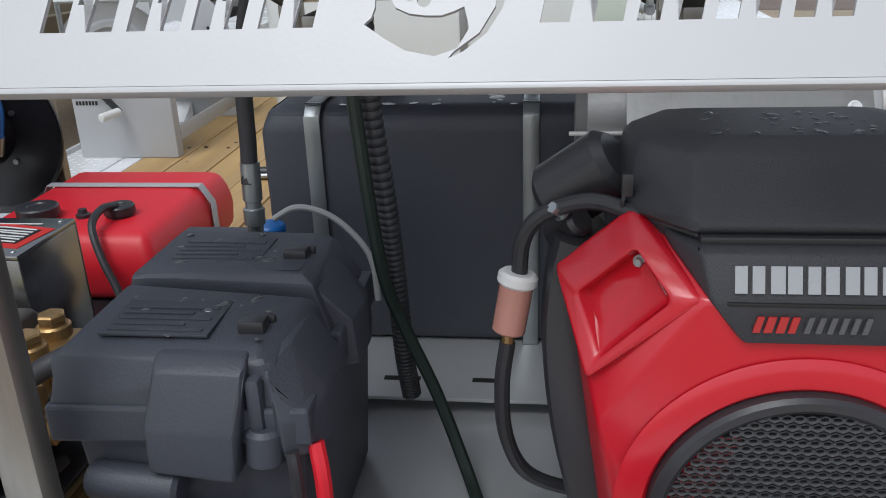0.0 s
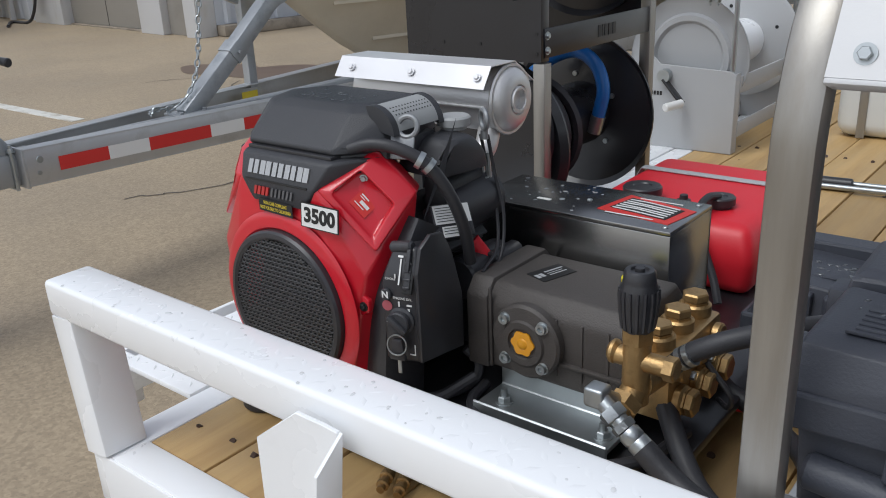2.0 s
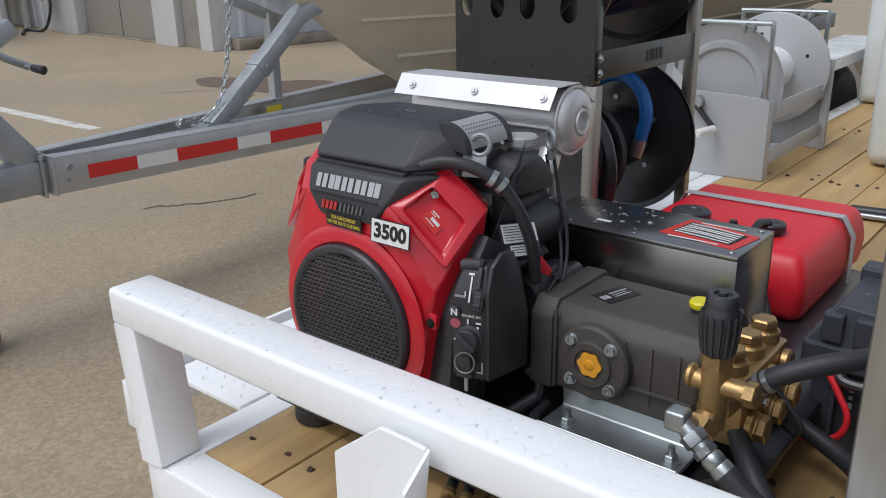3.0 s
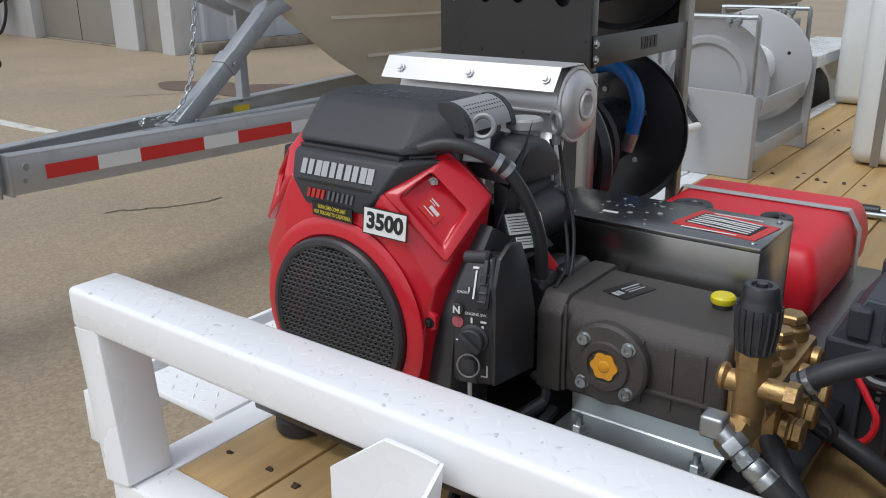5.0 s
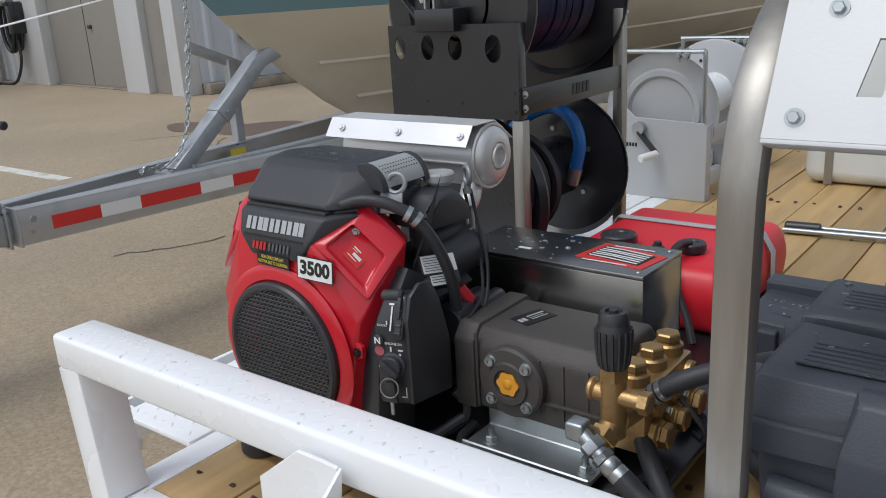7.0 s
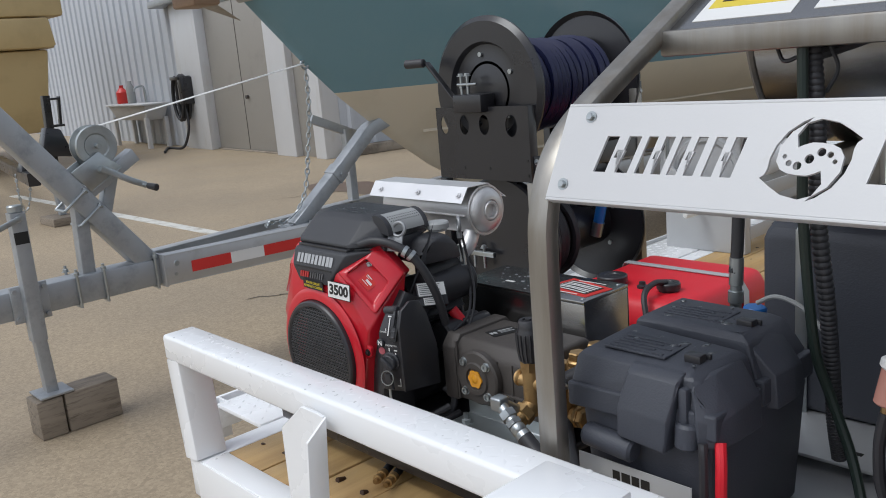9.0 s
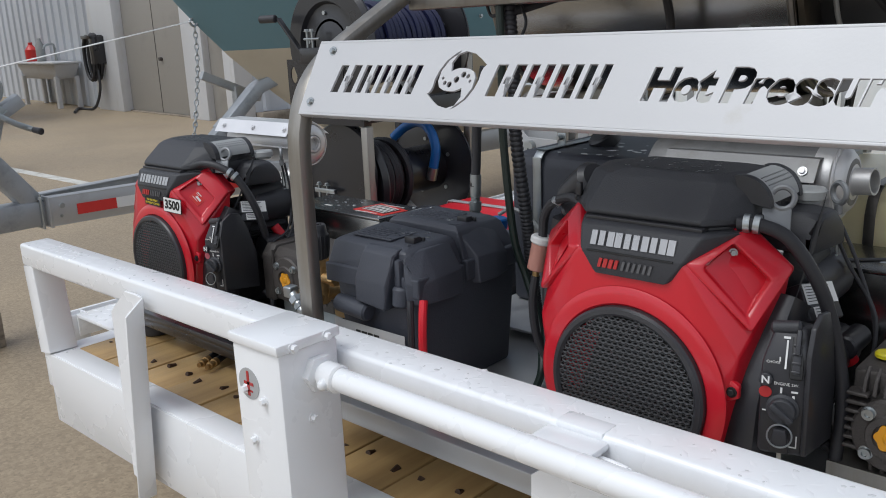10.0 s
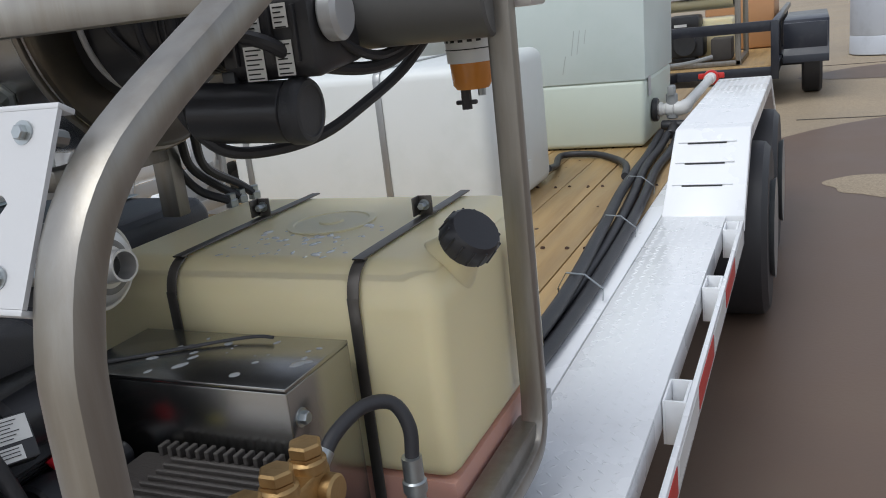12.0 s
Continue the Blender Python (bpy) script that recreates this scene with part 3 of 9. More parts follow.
    bx(bm, -0.017, 0.017, -0.004, 0.004, 0.014, 0.021, 0.002, m=fm @ Matrix.Translation((0.003, 0.017, 0)) @ Matrix.Rotation(-0.7, 4, "Z"))
    part("key_switch", bm, PLASTIC, box)
    bm = B()
    torus(bm, fm @ Vector((0.003, -0.012, 0.02)), (0.3, -1, 0.2), 0.0145, 0.0012, 26, 6)
    bx(bm, 0.0005, 0.0065, -0.058, -0.028, 0.014, 0.0165, 0.001, m=fm)
    part("key_and_ring", bm, ZINC, box, "steel key on split ring")
    bm = B()
    hull(bm, [fm @ Vector(q) for q in ((-0.004, -0.004, 0.012), (0.01, -0.004, 0.012), (-0.01, -0.036, 0.012), (0.015, -0.036, 0.012), (-0.004, -0.004, 0.02), (0.01, -0.004, 0.02), (-0.01, -0.036, 0.02), (0.015, -0.036, 0.02))], 0.002)
    part("key_grip", bm, SATIN, box)
    bm = letters("ENGINE SW.", 0.0054, fm @ Matrix.Translation((0.006, 0.05, 0.0006)), 0.0002)
    join(bm, letters("CHOKE", 0.0048, fm @ Matrix.Translation((-0.011, 0.078, 0.0006)), 0.0002))
    lines(bm, fm @ Matrix.Translation((0, 0, 0.0005)), [(-0.001, 0.0015, 0.0415, 0.0075), (0.012, 0.02, 0.041, 0.0025), (0.0135, 0.0165, 0.034, 0.004), (0.013, 0.022, -0.034, 0.0018), (0.0205, 0.022, -0.026, 0.016), (-0.021, -0.016, 0.012, 0.002), (-0.004, -0.0022, 0.083, 0.006)])
    lines(bm, up @ Matrix.Translation((0, 0, 0.0008)), [(0.0, 0.0022, -0.012, 0.036), (-0.004, 0.004, 0.009, 0.003)])
    tagged(part("control_print", bm, LABELW, box), kind="stuff")
    bm = lathe(B(), [(0.0078, 0), (0.0078, 0.0006), (0, 0.0006)], fm @ Vector((-0.0185, 0.037, 0.0003)), fm.to_3x3() @ Vector((0, 0, 1)), 18)
    part("off_mark", bm, M("faded_red_print", (0.42, 0.1, 0.12), 0.45, var=0.15) if first else EMBRED, box)
    bm = lathe(B(), [(0.0085, 0), (0.0085, 0.004), (0.0075, 0.005), (0, 0.005)], fm @ Vector((-0.0185, 0.0545, 0)), fm.to_3x3() @ Vector((0, 0, 1)), 20)
    part("letter_badge", bm, PLASTIC, box)
    bm = letters("N", 0.0135, fm @ Matrix.Translation((-0.0185, 0.0545, 0.0052)), 0.0002, bold=0.0004)
    part("badge_letter", bm, LABELW, box)
    # breather hose with clamps, cables
    bm = B()
    hose(bm, [(0.1, 0.07, 0.24), (0.13, 0.084, 0.248), (0.165, 0.1, 0.242), (0.197, 0.12, 0.22), (0.218, 0.14, 0.178), (0.228, 0.16, 0.12), (0.222, 0.18, 0.06)] if first else [(0.118, 0.085, 0.236), (0.145, 0.092, 0.236), (0.18, 0.11, 0.215), (0.215, 0.13, 0.15), (0.235, 0.145, 0.07), (0.246, 0.15, -0.01), (0.242, 0.15, -0.09)], 0.0092, 12)
    hs_ = part("breather_hose", bm, RUBBER, e)
    bm = B()
    for p, d in (((0.19, 0.1155, 0.2255), (0.028, 0.018, -0.02)), ((0.1995, 0.1225, 0.217), (0.024, 0.02, -0.03))) if first else (((0.13, 0.0885, 0.237), (1, 0.2, 0)), ((0.142, 0.0912, 0.2365), (1, 0.2, -0.1))):
        cyl(bm, Vector(p) - Vector(d).normalized() * 0.004, Vector(p) + Vector(d).normalized() * 0.004, 0.0125, seg=20)
    part("hose_clamp", bm, ZINC, hs_, "bright hose clamp")
    bm = B()
    for o in (0.0, 0.013):
        hose(bm, [(0.17 + o, 0.285, 0.225), (0.18 + o, 0.288, 0.165), (0.202 + o, 0.278, 0.105), (0.226 + o * 0.5, 0.243, 0.062 - o), (0.24, 0.185, 0.045 - o * 1.2)] if first else [(0.172 + o, 0.29, 0.2), (0.2 + o, 0.28, 0.15), (0.245, 0.27, 0.08 - o), (0.245, 0.25, 0.0), (0.225, 0.2, -0.05)], 0.0028, 8)
    part("control_cable", bm, RUBBER, e)
    bm = B()
    for dx, dz in ((0, 0), (0.012, -0.004)):
        cyl(bm, (0.168 + dx, 0.288, 0.2 + dz), (0.172 + dx, 0.287, 0.135 + dz), 0.0042, seg=8)
    bx(bm, 0.16, 0.185, 0.275, 0.285, 0.09, 0.16, 0.002)
    part("cable_bracket", bm, ZINC, e, "zinc cable bracket")
    bm = B()
    hose(bm, [(0.185, 0.235, 0.07), (0.2, 0.245, 0.045), (0.222, 0.258, 0.01)], 0.012, 12)
    part("terminal_boot", bm, REDPOLY, e, "red rubber terminal boot")
    if not first:
        bm = cyl(B(), (-0.2, 0.18, 0.215), (-0.14, 0.16, 0.262), 0.034, seg=24, b=0.008)
        cyl(bm, (-0.196, 0.16, 0.19), (-0.172, 0.13, 0.215), 0.014, seg=16, b=0.004)
        part("ignition_coil", bm, SATIN, e, "black ignition coil")
        bm = bolt(B(), (-0.19, 0.128, 0.223), (-0.6, -0.6, 0.5), 0.006, 0.014)
        part("coil_bolt", bm, ZINC, e)
        bm = torus(B(), (-0.137, 0.108, 0.242), (1, -0.4, -0.1), 0.0095, 0.0018, 20, 6)
        bx(bm, -0.142, -0.132, 0.098, 0.106, 0.246, 0.266, 0.002)
        part("line_clamp", bm, SATIN, e)
    # wiring loom at the foot
    bm = B()
    hose(bm, [(0.222, 0.16, -0.075), (0.24, 0.17, -0.1), (0.235, 0.15, -0.13), (0.19, 0.09, -0.142)], 0.008, 8)
    hose(bm, [(0.225, 0.18, -0.02), (0.24, 0.19, -0.06), (0.236, 0.17, -0.1)], 0.004, 8)
    part("wiring_loom", bm, RUBBER, e)
    bm = B()
    bx(bm, 0.228, 0.242, 0.168, 0.18, -0.052, -0.02, 0.002)
    part("connector", bm, GREYPLAST, e)
    # muffler across the back with its heat shield
    mz, my = 0.257 if first else 0.244, 0.4
    bm = B()
    lathe(bm, [(0, 0), (0.035, 0.0), (0.052, 0.012), (0.056, 0.03), (0.056, 0.3), (0.0545, 0.314), (0.05, 0.325), (0.042, 0.333), (0.032, 0.3365), (0.025, 0.3365), (0.0225, 0.333), (0.0205, 0.334), (0.0185, 0.338), (0.0155, 0.338), (0.0145, 0.329), (0, 0.329)], (-0.172, my, mz), (1, 0, 0), 36)
    # the second engine's muffler body gets the darker, duller steel
    muff = part("muffler", bm, MUFF if first else DULLM, e, "silver steel muffler" if first else "grey steel muffler")
    bm = B()
    torus(bm, (0.147, my, mz), (1, 0, 0), 0.0555, 0.0035, 36, 6)
    torus(bm, (0.165, my, mz), (1, 0, 0), 0.019, 0.003, 24, 6)
    bx(bm, -0.18, 0.136, my - 0.06, my - 0.054, mz - 0.008, mz - 0.004, 0.001)
    part("muffler_seam", bm, MUFF, muff)
    if not first:
        bm = lathe(B(), [(0.0565, 0.288), (0.0565, 0.301), (0.055, 0.315), (0.0505, 0.326), (0.042, 0.334), (0.022, 0.3375), (0.022, 0.335)], (-0.172, my, mz), (1, 0, 0), 36, False)
        part("muffler_end", bm, MUFF, muff, "bright domed muffler end")
    bm = B()
    hose(bm, [(0.12, my - 0.02, mz - 0.045), (0.125, my - 0.05, mz - 0.08), (0.1, my - 0.085, mz - 0.105), (0.07, my - 0.11, mz - 0.12)], 0.019, 14)
    if not first:
        lathe(bm, [(0.021, 0), (0.021, 0.05), (0.018, 0.05), (0.018, 0.01)], (0.145, my, mz), (1, -0.09, 0.09), 20, False)
    part("exhaust_pipe", bm, MUFF, muff)
    bm = B()
    sec = [(my - 0.078, mz + 0.028), (my - 0.055, mz + 0.061), (my + 0.012, mz + 0.0605), (my + 0.068, mz + 0.02), (my + 0.066, mz + 0.02), (my + 0.011, mz + 0.059), (my - 0.0545, mz + 0.0595), (my - 0.0765, mz + 0.028)]
    prism(bm, sec, -0.178, 0.15, "x")
    if not first:
        bm.clear()
        prism(bm, [(y, z - 0.02) for y, z in sec], -0.12, 0.13, "x")
    sh = part("heat_shield", bm, SHIELDM if first else DULLM, muff, "bright folded heat shield" if first else "dull folded heat shield")
    for x in (-0.142, -0.005, 0.132) if first else (0.11,):
        bm = bolt(B(), (x, my - 0.069, mz + (0.045 if first else 0.023)), (0, -0.86, 0.5), 0.005, 0.0045)
        part("shield_bolt", bm, SHIELDM, sh)
    # feet and base plate
    for x in (-0.11, 0.11):
        for y in (0.12, 0.31):
            bm = B()
            cyl(bm, (x, y, -0.143), (x, y, -0.12), 0.03, seg=16)
            part("mounting_foot", bm, RUBBER, e)
    if first:
        mt = on_plane((0.088, 0.0135, 0.153), (1, 0.12, -0.06), (0.0, 0.05, 1))
        bm = B()
        bx(bm, -0.0335, 0.0335, -0.0182, 0.0182, 0, 0.0012, 0.0, m=mt)
        st = part("number_sticker_edge", bm, INK, e)
        bm = B()
        bx(bm, -0.0318, 0.0318, -0.0166, 0.0166, 0.0011, 0.0017, 0.0, m=mt)
        part("number_sticker", bm, LABELW, e, "white sticker with black number 3500")
        bm = letters("3500", 0.0295, mt @ Matrix.Translation((0, 0, 0.002)), 0.0004, bold=0.0011, width=0.055)
        part("number", bm, INK, e)
        mt = on_plane((-0.003, 0.0125, 0.1535), (1, 0, -0.03), (0, 0, 1))
        bm = B()
        bx(bm, -0.036, 0.036, -0.0095, 0.0095, 0, 0.0012, 0, m=mt)
        part("warning_sticker", bm, INK, e, "black sticker with yellow lettering")
        bm = letters("NON-CARB COMPLIANT", 0.0078, mt @ Matrix.Translation((0, 0.004, 0.0014)), 0.0002, width=0.05)
        join(bm, letters("NOT FOR SALE TO CALIFORNIA", 0.0075, mt @ Matrix.Translation((0, -0.004, 0.0014)), 0.0002, width=0.066))
        part("warning_print", bm, YLABEL, e)
    e.location = at
    return e


engine((-0.808, 0.212, 0.836), True)
engine((0.565, 0.15, 0.879), False)


# ---- ground ----
def ground_material():
    m = M("exposed_aggregate_concrete", (0.375, 0.295, 0.2), 0.62, var=0.22, vs=0.9, bump=0.5, bs=55, rvar=0.2, dirt=(0.315, 0.25, 0.175), ds=0.35, dlo=0.42, dhi=0.72)
    t = m.node_tree
    b = node_of(m)
    N, L = t.nodes.new, t.links.new
    tc = N("ShaderNodeTexCoord")
    old = b.inputs["Base Color"].links[0].from_socket
    vo, mr, mx = N("ShaderNodeTexVoronoi"), N("ShaderNodeMapRange"), N("ShaderNodeMix")
    vo.inputs["Scale"].default_value = 85
    L(tc.outputs["Object"], vo.inputs["Vector"])
    mr.inputs["To Min"].default_value, mr.inputs["To Max"].default_value = 0.55, 1.45
    L(vo.outputs["Color"], mr.inputs["Value"])
    mx.data_type, mx.blend_type = "RGBA", "MULTIPLY"
    mx.inputs["Factor"].default_value = 0.5
    L(old, mx.inputs["A"])
    L(mr.outputs[0], mx.inputs["B"])
    n, r2, m2 = N("ShaderNodeTexNoise"), N("ShaderNodeMapRange"), N("ShaderNodeMix")
    n.inputs["Scale"].default_value, n.inputs["Detail"].default_value = 260, 2
    L(tc.outputs["Object"], n.inputs["Vector"])
    r2.inputs["From Min"].default_value, r2.inputs["From Max"].default_value = 0.61, 0.72
    L(n.outputs["Fac"], r2.inputs["Value"])
    m2.data_type = "RGBA"
    m2.inputs["B"].default_value = (0.11, 0.09, 0.07, 1)
    L(mx.outputs["Result"], m2.inputs["A"])
    L(r2.outputs[0], m2.inputs["Factor"])
    L(m2.outputs["Result"], b.inputs["Base Color"])
    return m


CONCRETE = ground_material()
bm = B()
bx(bm, -120, 120, -100, 140, -0.3, 0, 0)
solo("ground", bm, CONCRETE, "brown exposed-aggregate concrete yard, damp in patches", "ground", kind="structure", at=(0, 0, 0))
LINEPAINT = M("worn_road_paint", (0.66, 0.65, 0.6), 0.6, var=0.15, vs=9, bump=0.3, bs=80, dirt=(0.35, 0.3, 0.23), ds=7, dlo=0.5, dhi=0.7)
bm = B()
bx(bm, -12.7, -6.62, 2.93, 3.05, 0.0, 0.004, 0)
solo("parking_line", bm, LINEPAINT, "worn white parking line on the concrete", "marking", kind="structure")
# expansion joints and cracks: thin dark sealed strips
JOINT = M("joint_sealant", (0.09, 0.075, 0.06), 0.7, var=0.2, bump=0.3)
bm = B()
for x in (4.2, 10.0):
    bx(bm, x - 0.012, x + 0.012, -60, 80, 0, 0.0035, 0)
for y in (8.6, 13.5):
    bx(bm, 1.4, 60, y - 0.012, y + 0.012, 0, 0.0065, 0)
tagged(solo("joints", bm, JOINT, "dark sealed joints between concrete slabs", "joint", kind="structure"))
crack = random.Random(3)
bm = B()
for x0, y0, dx, dy, n in ((-5.6, 3.6, -0.5, 0.5, 9), (-4.2, 1.9, 0.05, 0.22, 8), (-7.8, 4.4, 0.1, 0.3, 10), (-6.4, 5.2, -0.25, 0.1, 9)):
    pts = [(x0, y0)]
    for k in range(n):
        pts.append((pts[-1][0] + dx * 0.3 + crack.uniform(-0.08, 0.08), pts[-1][1] + dy * 0.3 + crack.uniform(-0.06, 0.06)))
    for a, c in zip(pts, pts[1:]):
        d = Vector((c[0] - a[0], c[1] - a[1], 0)).normalized()
        w = Vector((-d.y, d.x, 0)) * 0.006
        q = [bm.verts.new(Vector((p[0], p[1], 0.0036)) + s * w) for p, s in ((a, 1), (a, -1), (c, -1), (c, 1))]
        bm.faces.new(q)
tagged(solo("cracks", bm, JOINT, "fine irregular cracks in the concrete", "crack", kind="structure"))

# wet concrete beside the trailer, with dry islands
WETC = M("wet_concrete", (0.15, 0.1, 0.072), 0.5, var=0.2, vs=1.6, bump=0.25, bs=55, rvar=0.14, dirt=(0.15, 0.115, 0.085), ds=0.8, dlo=0.5, dhi=0.75)


def blot(name, x, y, rx, ry, mat, seed, z, label, rough=0.12):
    """A flat patch with an uneven outline."""
    g = random.Random(seed)
    ph = [g.uniform(0, 6.3) for _ in range(6)]
    bm = B()
    n = 90
    rim = []
    for k in range(n):
        a = 2 * math.pi * k / n
        r = 1 + rough * sum(math.sin(a * (j + 2) + ph[j]) / (j + 1) for j in range(6))
        rim.append(bm.verts.new((x + rx * r * math.cos(a), y + ry * r * math.sin(a), z)))
    bm.faces.new(rim)
    bmesh.ops.triangulate(bm, faces=bm.faces[:])
    return solo(name, bm, mat, label, "stain", kind="structure")


blot("wet_patch", 5.2, 3.4, 4.6, 6.8, WETC, 4, 0.0042, "dark wet brown concrete beside the trailer", 0.05)
blot("wet_patch", 4.8, 12.2, 3.3, 1.2, WETC, 9, 0.0042, "damp brown concrete by the dark trailer", 0.12)
blot("dry_patch", 1.95, 5.75, 0.34, 0.3, CONCRETE, 5, 0.0062, "pale dry patch in the wet concrete", 0.2)
blot("damp_patch", -7.4, 5.4, 0.7, 0.5, WETC, 21, 0.0042, "small damp stain on the concrete", 0.3)

# ---- the white deck trailer ----
DECKZ = 0.61
trailer = thing("flatbed_trailer", (0, 0, 0), "white painted flatbed trailer with wooden plank deck", "trailer")


def treads(bm, x0, x1, y0, y1, z, step=0.028, h=0.0009):
    """Raised lozenges of tread plate, turned by turns."""
    k = 0
    for i in range(int((x1 - x0) / step)):
        for j in range(int((y1 - y0) / step)):
            x, y = x0 + (i + 0.5) * step, y0 + (j + 0.5) * step
            w = radians(45 if (i + j) % 2 else -45)
            u, v = Vector((math.cos(w), math.sin(w), 0)), Vector((-math.sin(w), math.cos(w), 0))
            o = Vector((x, y, z))
            a = [bm.verts.new(o + u * 0.0105), bm.verts.new(o + v * 0.0035), bm.verts.new(o - u * 0.0105), bm.verts.new(o - v * 0.0035)]
            t = [bm.verts.new(o + u * 0.006 + Vector((0, 0, h))), bm.verts.new(o - u * 0.006 + Vector((0, 0, h)))]
            bm.faces.new((a[0], a[1], t[0]))
            bm.faces.new((a[1], a[2], t[1], t[0]))
            bm.faces.new((a[2], a[3], t[1]))
            bm.faces.new((a[3], a[0], t[0], t[1]))
    return bm


XR, YEND = 1.283, 6.6
# side plates of tread plate with folded edge
for s in (-1, 1):
    bm = B()
    bx(bm, *sorted((s * 1.066, s * XR)), 0.19, 2.72, DECKZ - 0.012, DECKZ, 0.003)
    bx(bm, *sorted((s * (XR - 0.006), s * XR)), 0.19, 2.72, DECKZ - 0.07, DECKZ - 0.01, 0.002)
    pl = part("side_plate", bm, WHITE, trailer, "white painted tread plate")
    bm = treads(B(), *sorted((s * 1.074, s * (XR - 0.006))), 0.2, 2.71, DECKZ)
    tagged(part("tread_pattern", bm, WHITE, pl), kind="stuff")
    bm = B()
    bx(bm, *sorted((s * 0.998, s * 1.062)), 0.0, YEND, DECKZ - 0.1, DECKZ - 0.002, 0.004)
    part("frame_rail", bm, WHITE, trailer)
    # rub rail with reflective tape, on stake pockets
    bm = B()
    bx(bm, *sorted((s * 1.331, s * 1.343)), 0.19, 2.68, DECKZ - 0.085, DECKZ - 0.005, 0.002)
    rail = part("rub_rail", bm, WHITE, trailer)
    for k in range(8):
        bm = B()
        bx(bm, *sorted((s * 1.3432, s * 1.3445)), 0.22 + k * 0.3, 0.22 + k * 0.3 + 0.28, DECKZ - 0.07, DECKZ - 0.018, 0)
        part("reflective_tape", bm, RLABEL if k % 2 == 0 else LABELW, rail, "red reflective tape" if k % 2 == 0 else "white reflective tape")
    for y in (0.12, 0.725, 1.315, 1.99, 2.56):
        bm = B()
        for q in ((1.285, 1.29, 0, 0.105), (1.29, 1.331, 0, 0.006), (1.29, 1.331, 0.099, 0.105), (1.325, 1.3308, 0.006, 0.099)):
            bx(bm, *sorted((s * q[0], s * q[1])), y + q[2], y + q[3], DECKZ - 0.1, DECKZ - 0.004, 0.001)
        part("stake_pocket", bm, WHITE, trailer)
# front cross plate and apron
bm = B()
bx(bm, -0.998, 1.062, 0.0, 0.062, DECKZ - 0.02, DECKZ + 0.001, 0.003)
bx(bm, -1.03, 1.25, -0.004, 0.004, DECKZ - 0.19, DECKZ - 0.002, 0.003)
part("front_apron", bm, WHITE, trailer)
# headboard: posts, tread-plate beam, struts
bm = B()
bx(bm, -1.095, 1.28, -0.004, 0.073, 0.833, 0.892, 0.008, 3)
beam = part("headboard_beam", bm, WHITE, trailer, "white tread-plate headboard beam")
bm = treads(B(), -1.07, 1.27, 0.004, 0.068, 0.892, 0.0235, 0.0004)
tagged(part("tread_pattern", bm, WHITE, beam), kind="stuff")
for x in (-1.066, 1.22):
    bm = B()
    sweep(bm, [(x, 0.034, 0.835), (x + (0.03 if x < 0 else -0.03), 0.03, DECKZ - 0.002)], rsq(0.06, 0.075, 0.006))
    part("headboard_post", bm, WHITE, trailer)
for x in (-0.505, 0.62):
    bm = B()
    prism(bm, [(x - 0.09, 0.42), (x - 0.005, 0.4), (x + 0.055, 0.872), (x + 0.03, 0.874), (x - 0.01, 0.874), (x - 0.085, 0.815)], -0.024, -0.018, "y", 0.001)
    hull(bm, [(x - 0.005, -0.02, 0.4), (x + 0.055, -0.02, 0.872), (x - 0.005, -0.062, 0.4), (x + 0.055, -0.062, 0.84), (x + 0.0, -0.02, 0.4), (x + 0.06, -0.02, 0.872), (x + 0.0, -0.062, 0.4), (x + 0.06, -0.062, 0.84)], 0.001)
    part("headboard_strut", bm, WHITE, trailer)
# jack box with cover, bolts, round sticker, and the torsion bar
bm = B()
bx(bm, 0.03, 0.15, -0.125, -0.01, 0.3, 0.918, 0.006)
jack = part("jack_box", bm, WHITE, trailer, "white jack housing with cover plate")
bm = B()
bx(bm, 0.026, 0.154, -0.13, -0.006, 0.918, 0.935, 0.004)
part("cover_plate", bm, WHITE, jack)
for p, d in (((0.154, -0.1, 0.926), (1, 0, 0)), ((0.154, -0.035, 0.926), (1, 0, 0)), ((0.06, -0.125, 0.845), (0, -1, 0)), ((0.105, -0.125, 0.835), (0, -1, 0)), ((0.07, -0.125, 0.76), (0, -1, 0)), ((0.15, -0.07, 0.8), (1, 0, 0))):
    ob = B()
    bolt(ob, p, d, 0.006, 0.009)
    part("bolt", ob, WHITE, jack)
bm = B()
lathe(bm, [(0.026, 0), (0.026, 0.0008), (0, 0.0008)], (0.068, -0.1252, 0.855), (0, -1, 0), 28)
st = part("round_sticker", bm, GREYPLATE, jack, "round warning sticker with red mark")
bm = B()
bx(bm, 0.064, 0.07, -0.1267, -0.126, 0.835, 0.876, 0.0)
bx(bm, 0.056, 0.08, -0.1267, -0.126, 0.853, 0.858, 0.0)
bx(bm, 0.058, 0.077, -0.1267, -0.126, 0.842, 0.845, 0.0)
tagged(part("sticker_print", bm, EMBRED, st), kind="stuff")
bm = B()
cyl(bm, (0.15, -0.055, 0.872), (1.3, -0.055, 0.868), 0.0185, seg=20)
tb = part("torsion_bar", bm, WHITE, trailer, "white painted round bar")
bm = B()
lathe(bm, [(0.03, 0), (0.03, 0.014), (0.024, 0.016)], (0.15, -0.055, 0.872), (1, 0, 0), 6)
cyl(bm, (0.17, -0.055, 0.872), (0.205, -0.055, 0.872), 0.0225, seg=20, b=0.003)
ball(bm, (0.19, -0.078, 0.868), 0.009)
part("bar_collar", bm, WHITE, tb)
bm = B()
bx(bm, 0.55, 0.64, -0.06, -0.004, 0.875, 0.886, 0.004)
bx(bm, 0.56, 0.63, -0.004, 0.03, 0.883, 0.8935, 0.003)
part("bar_clip", bm, WHITE, trailer)
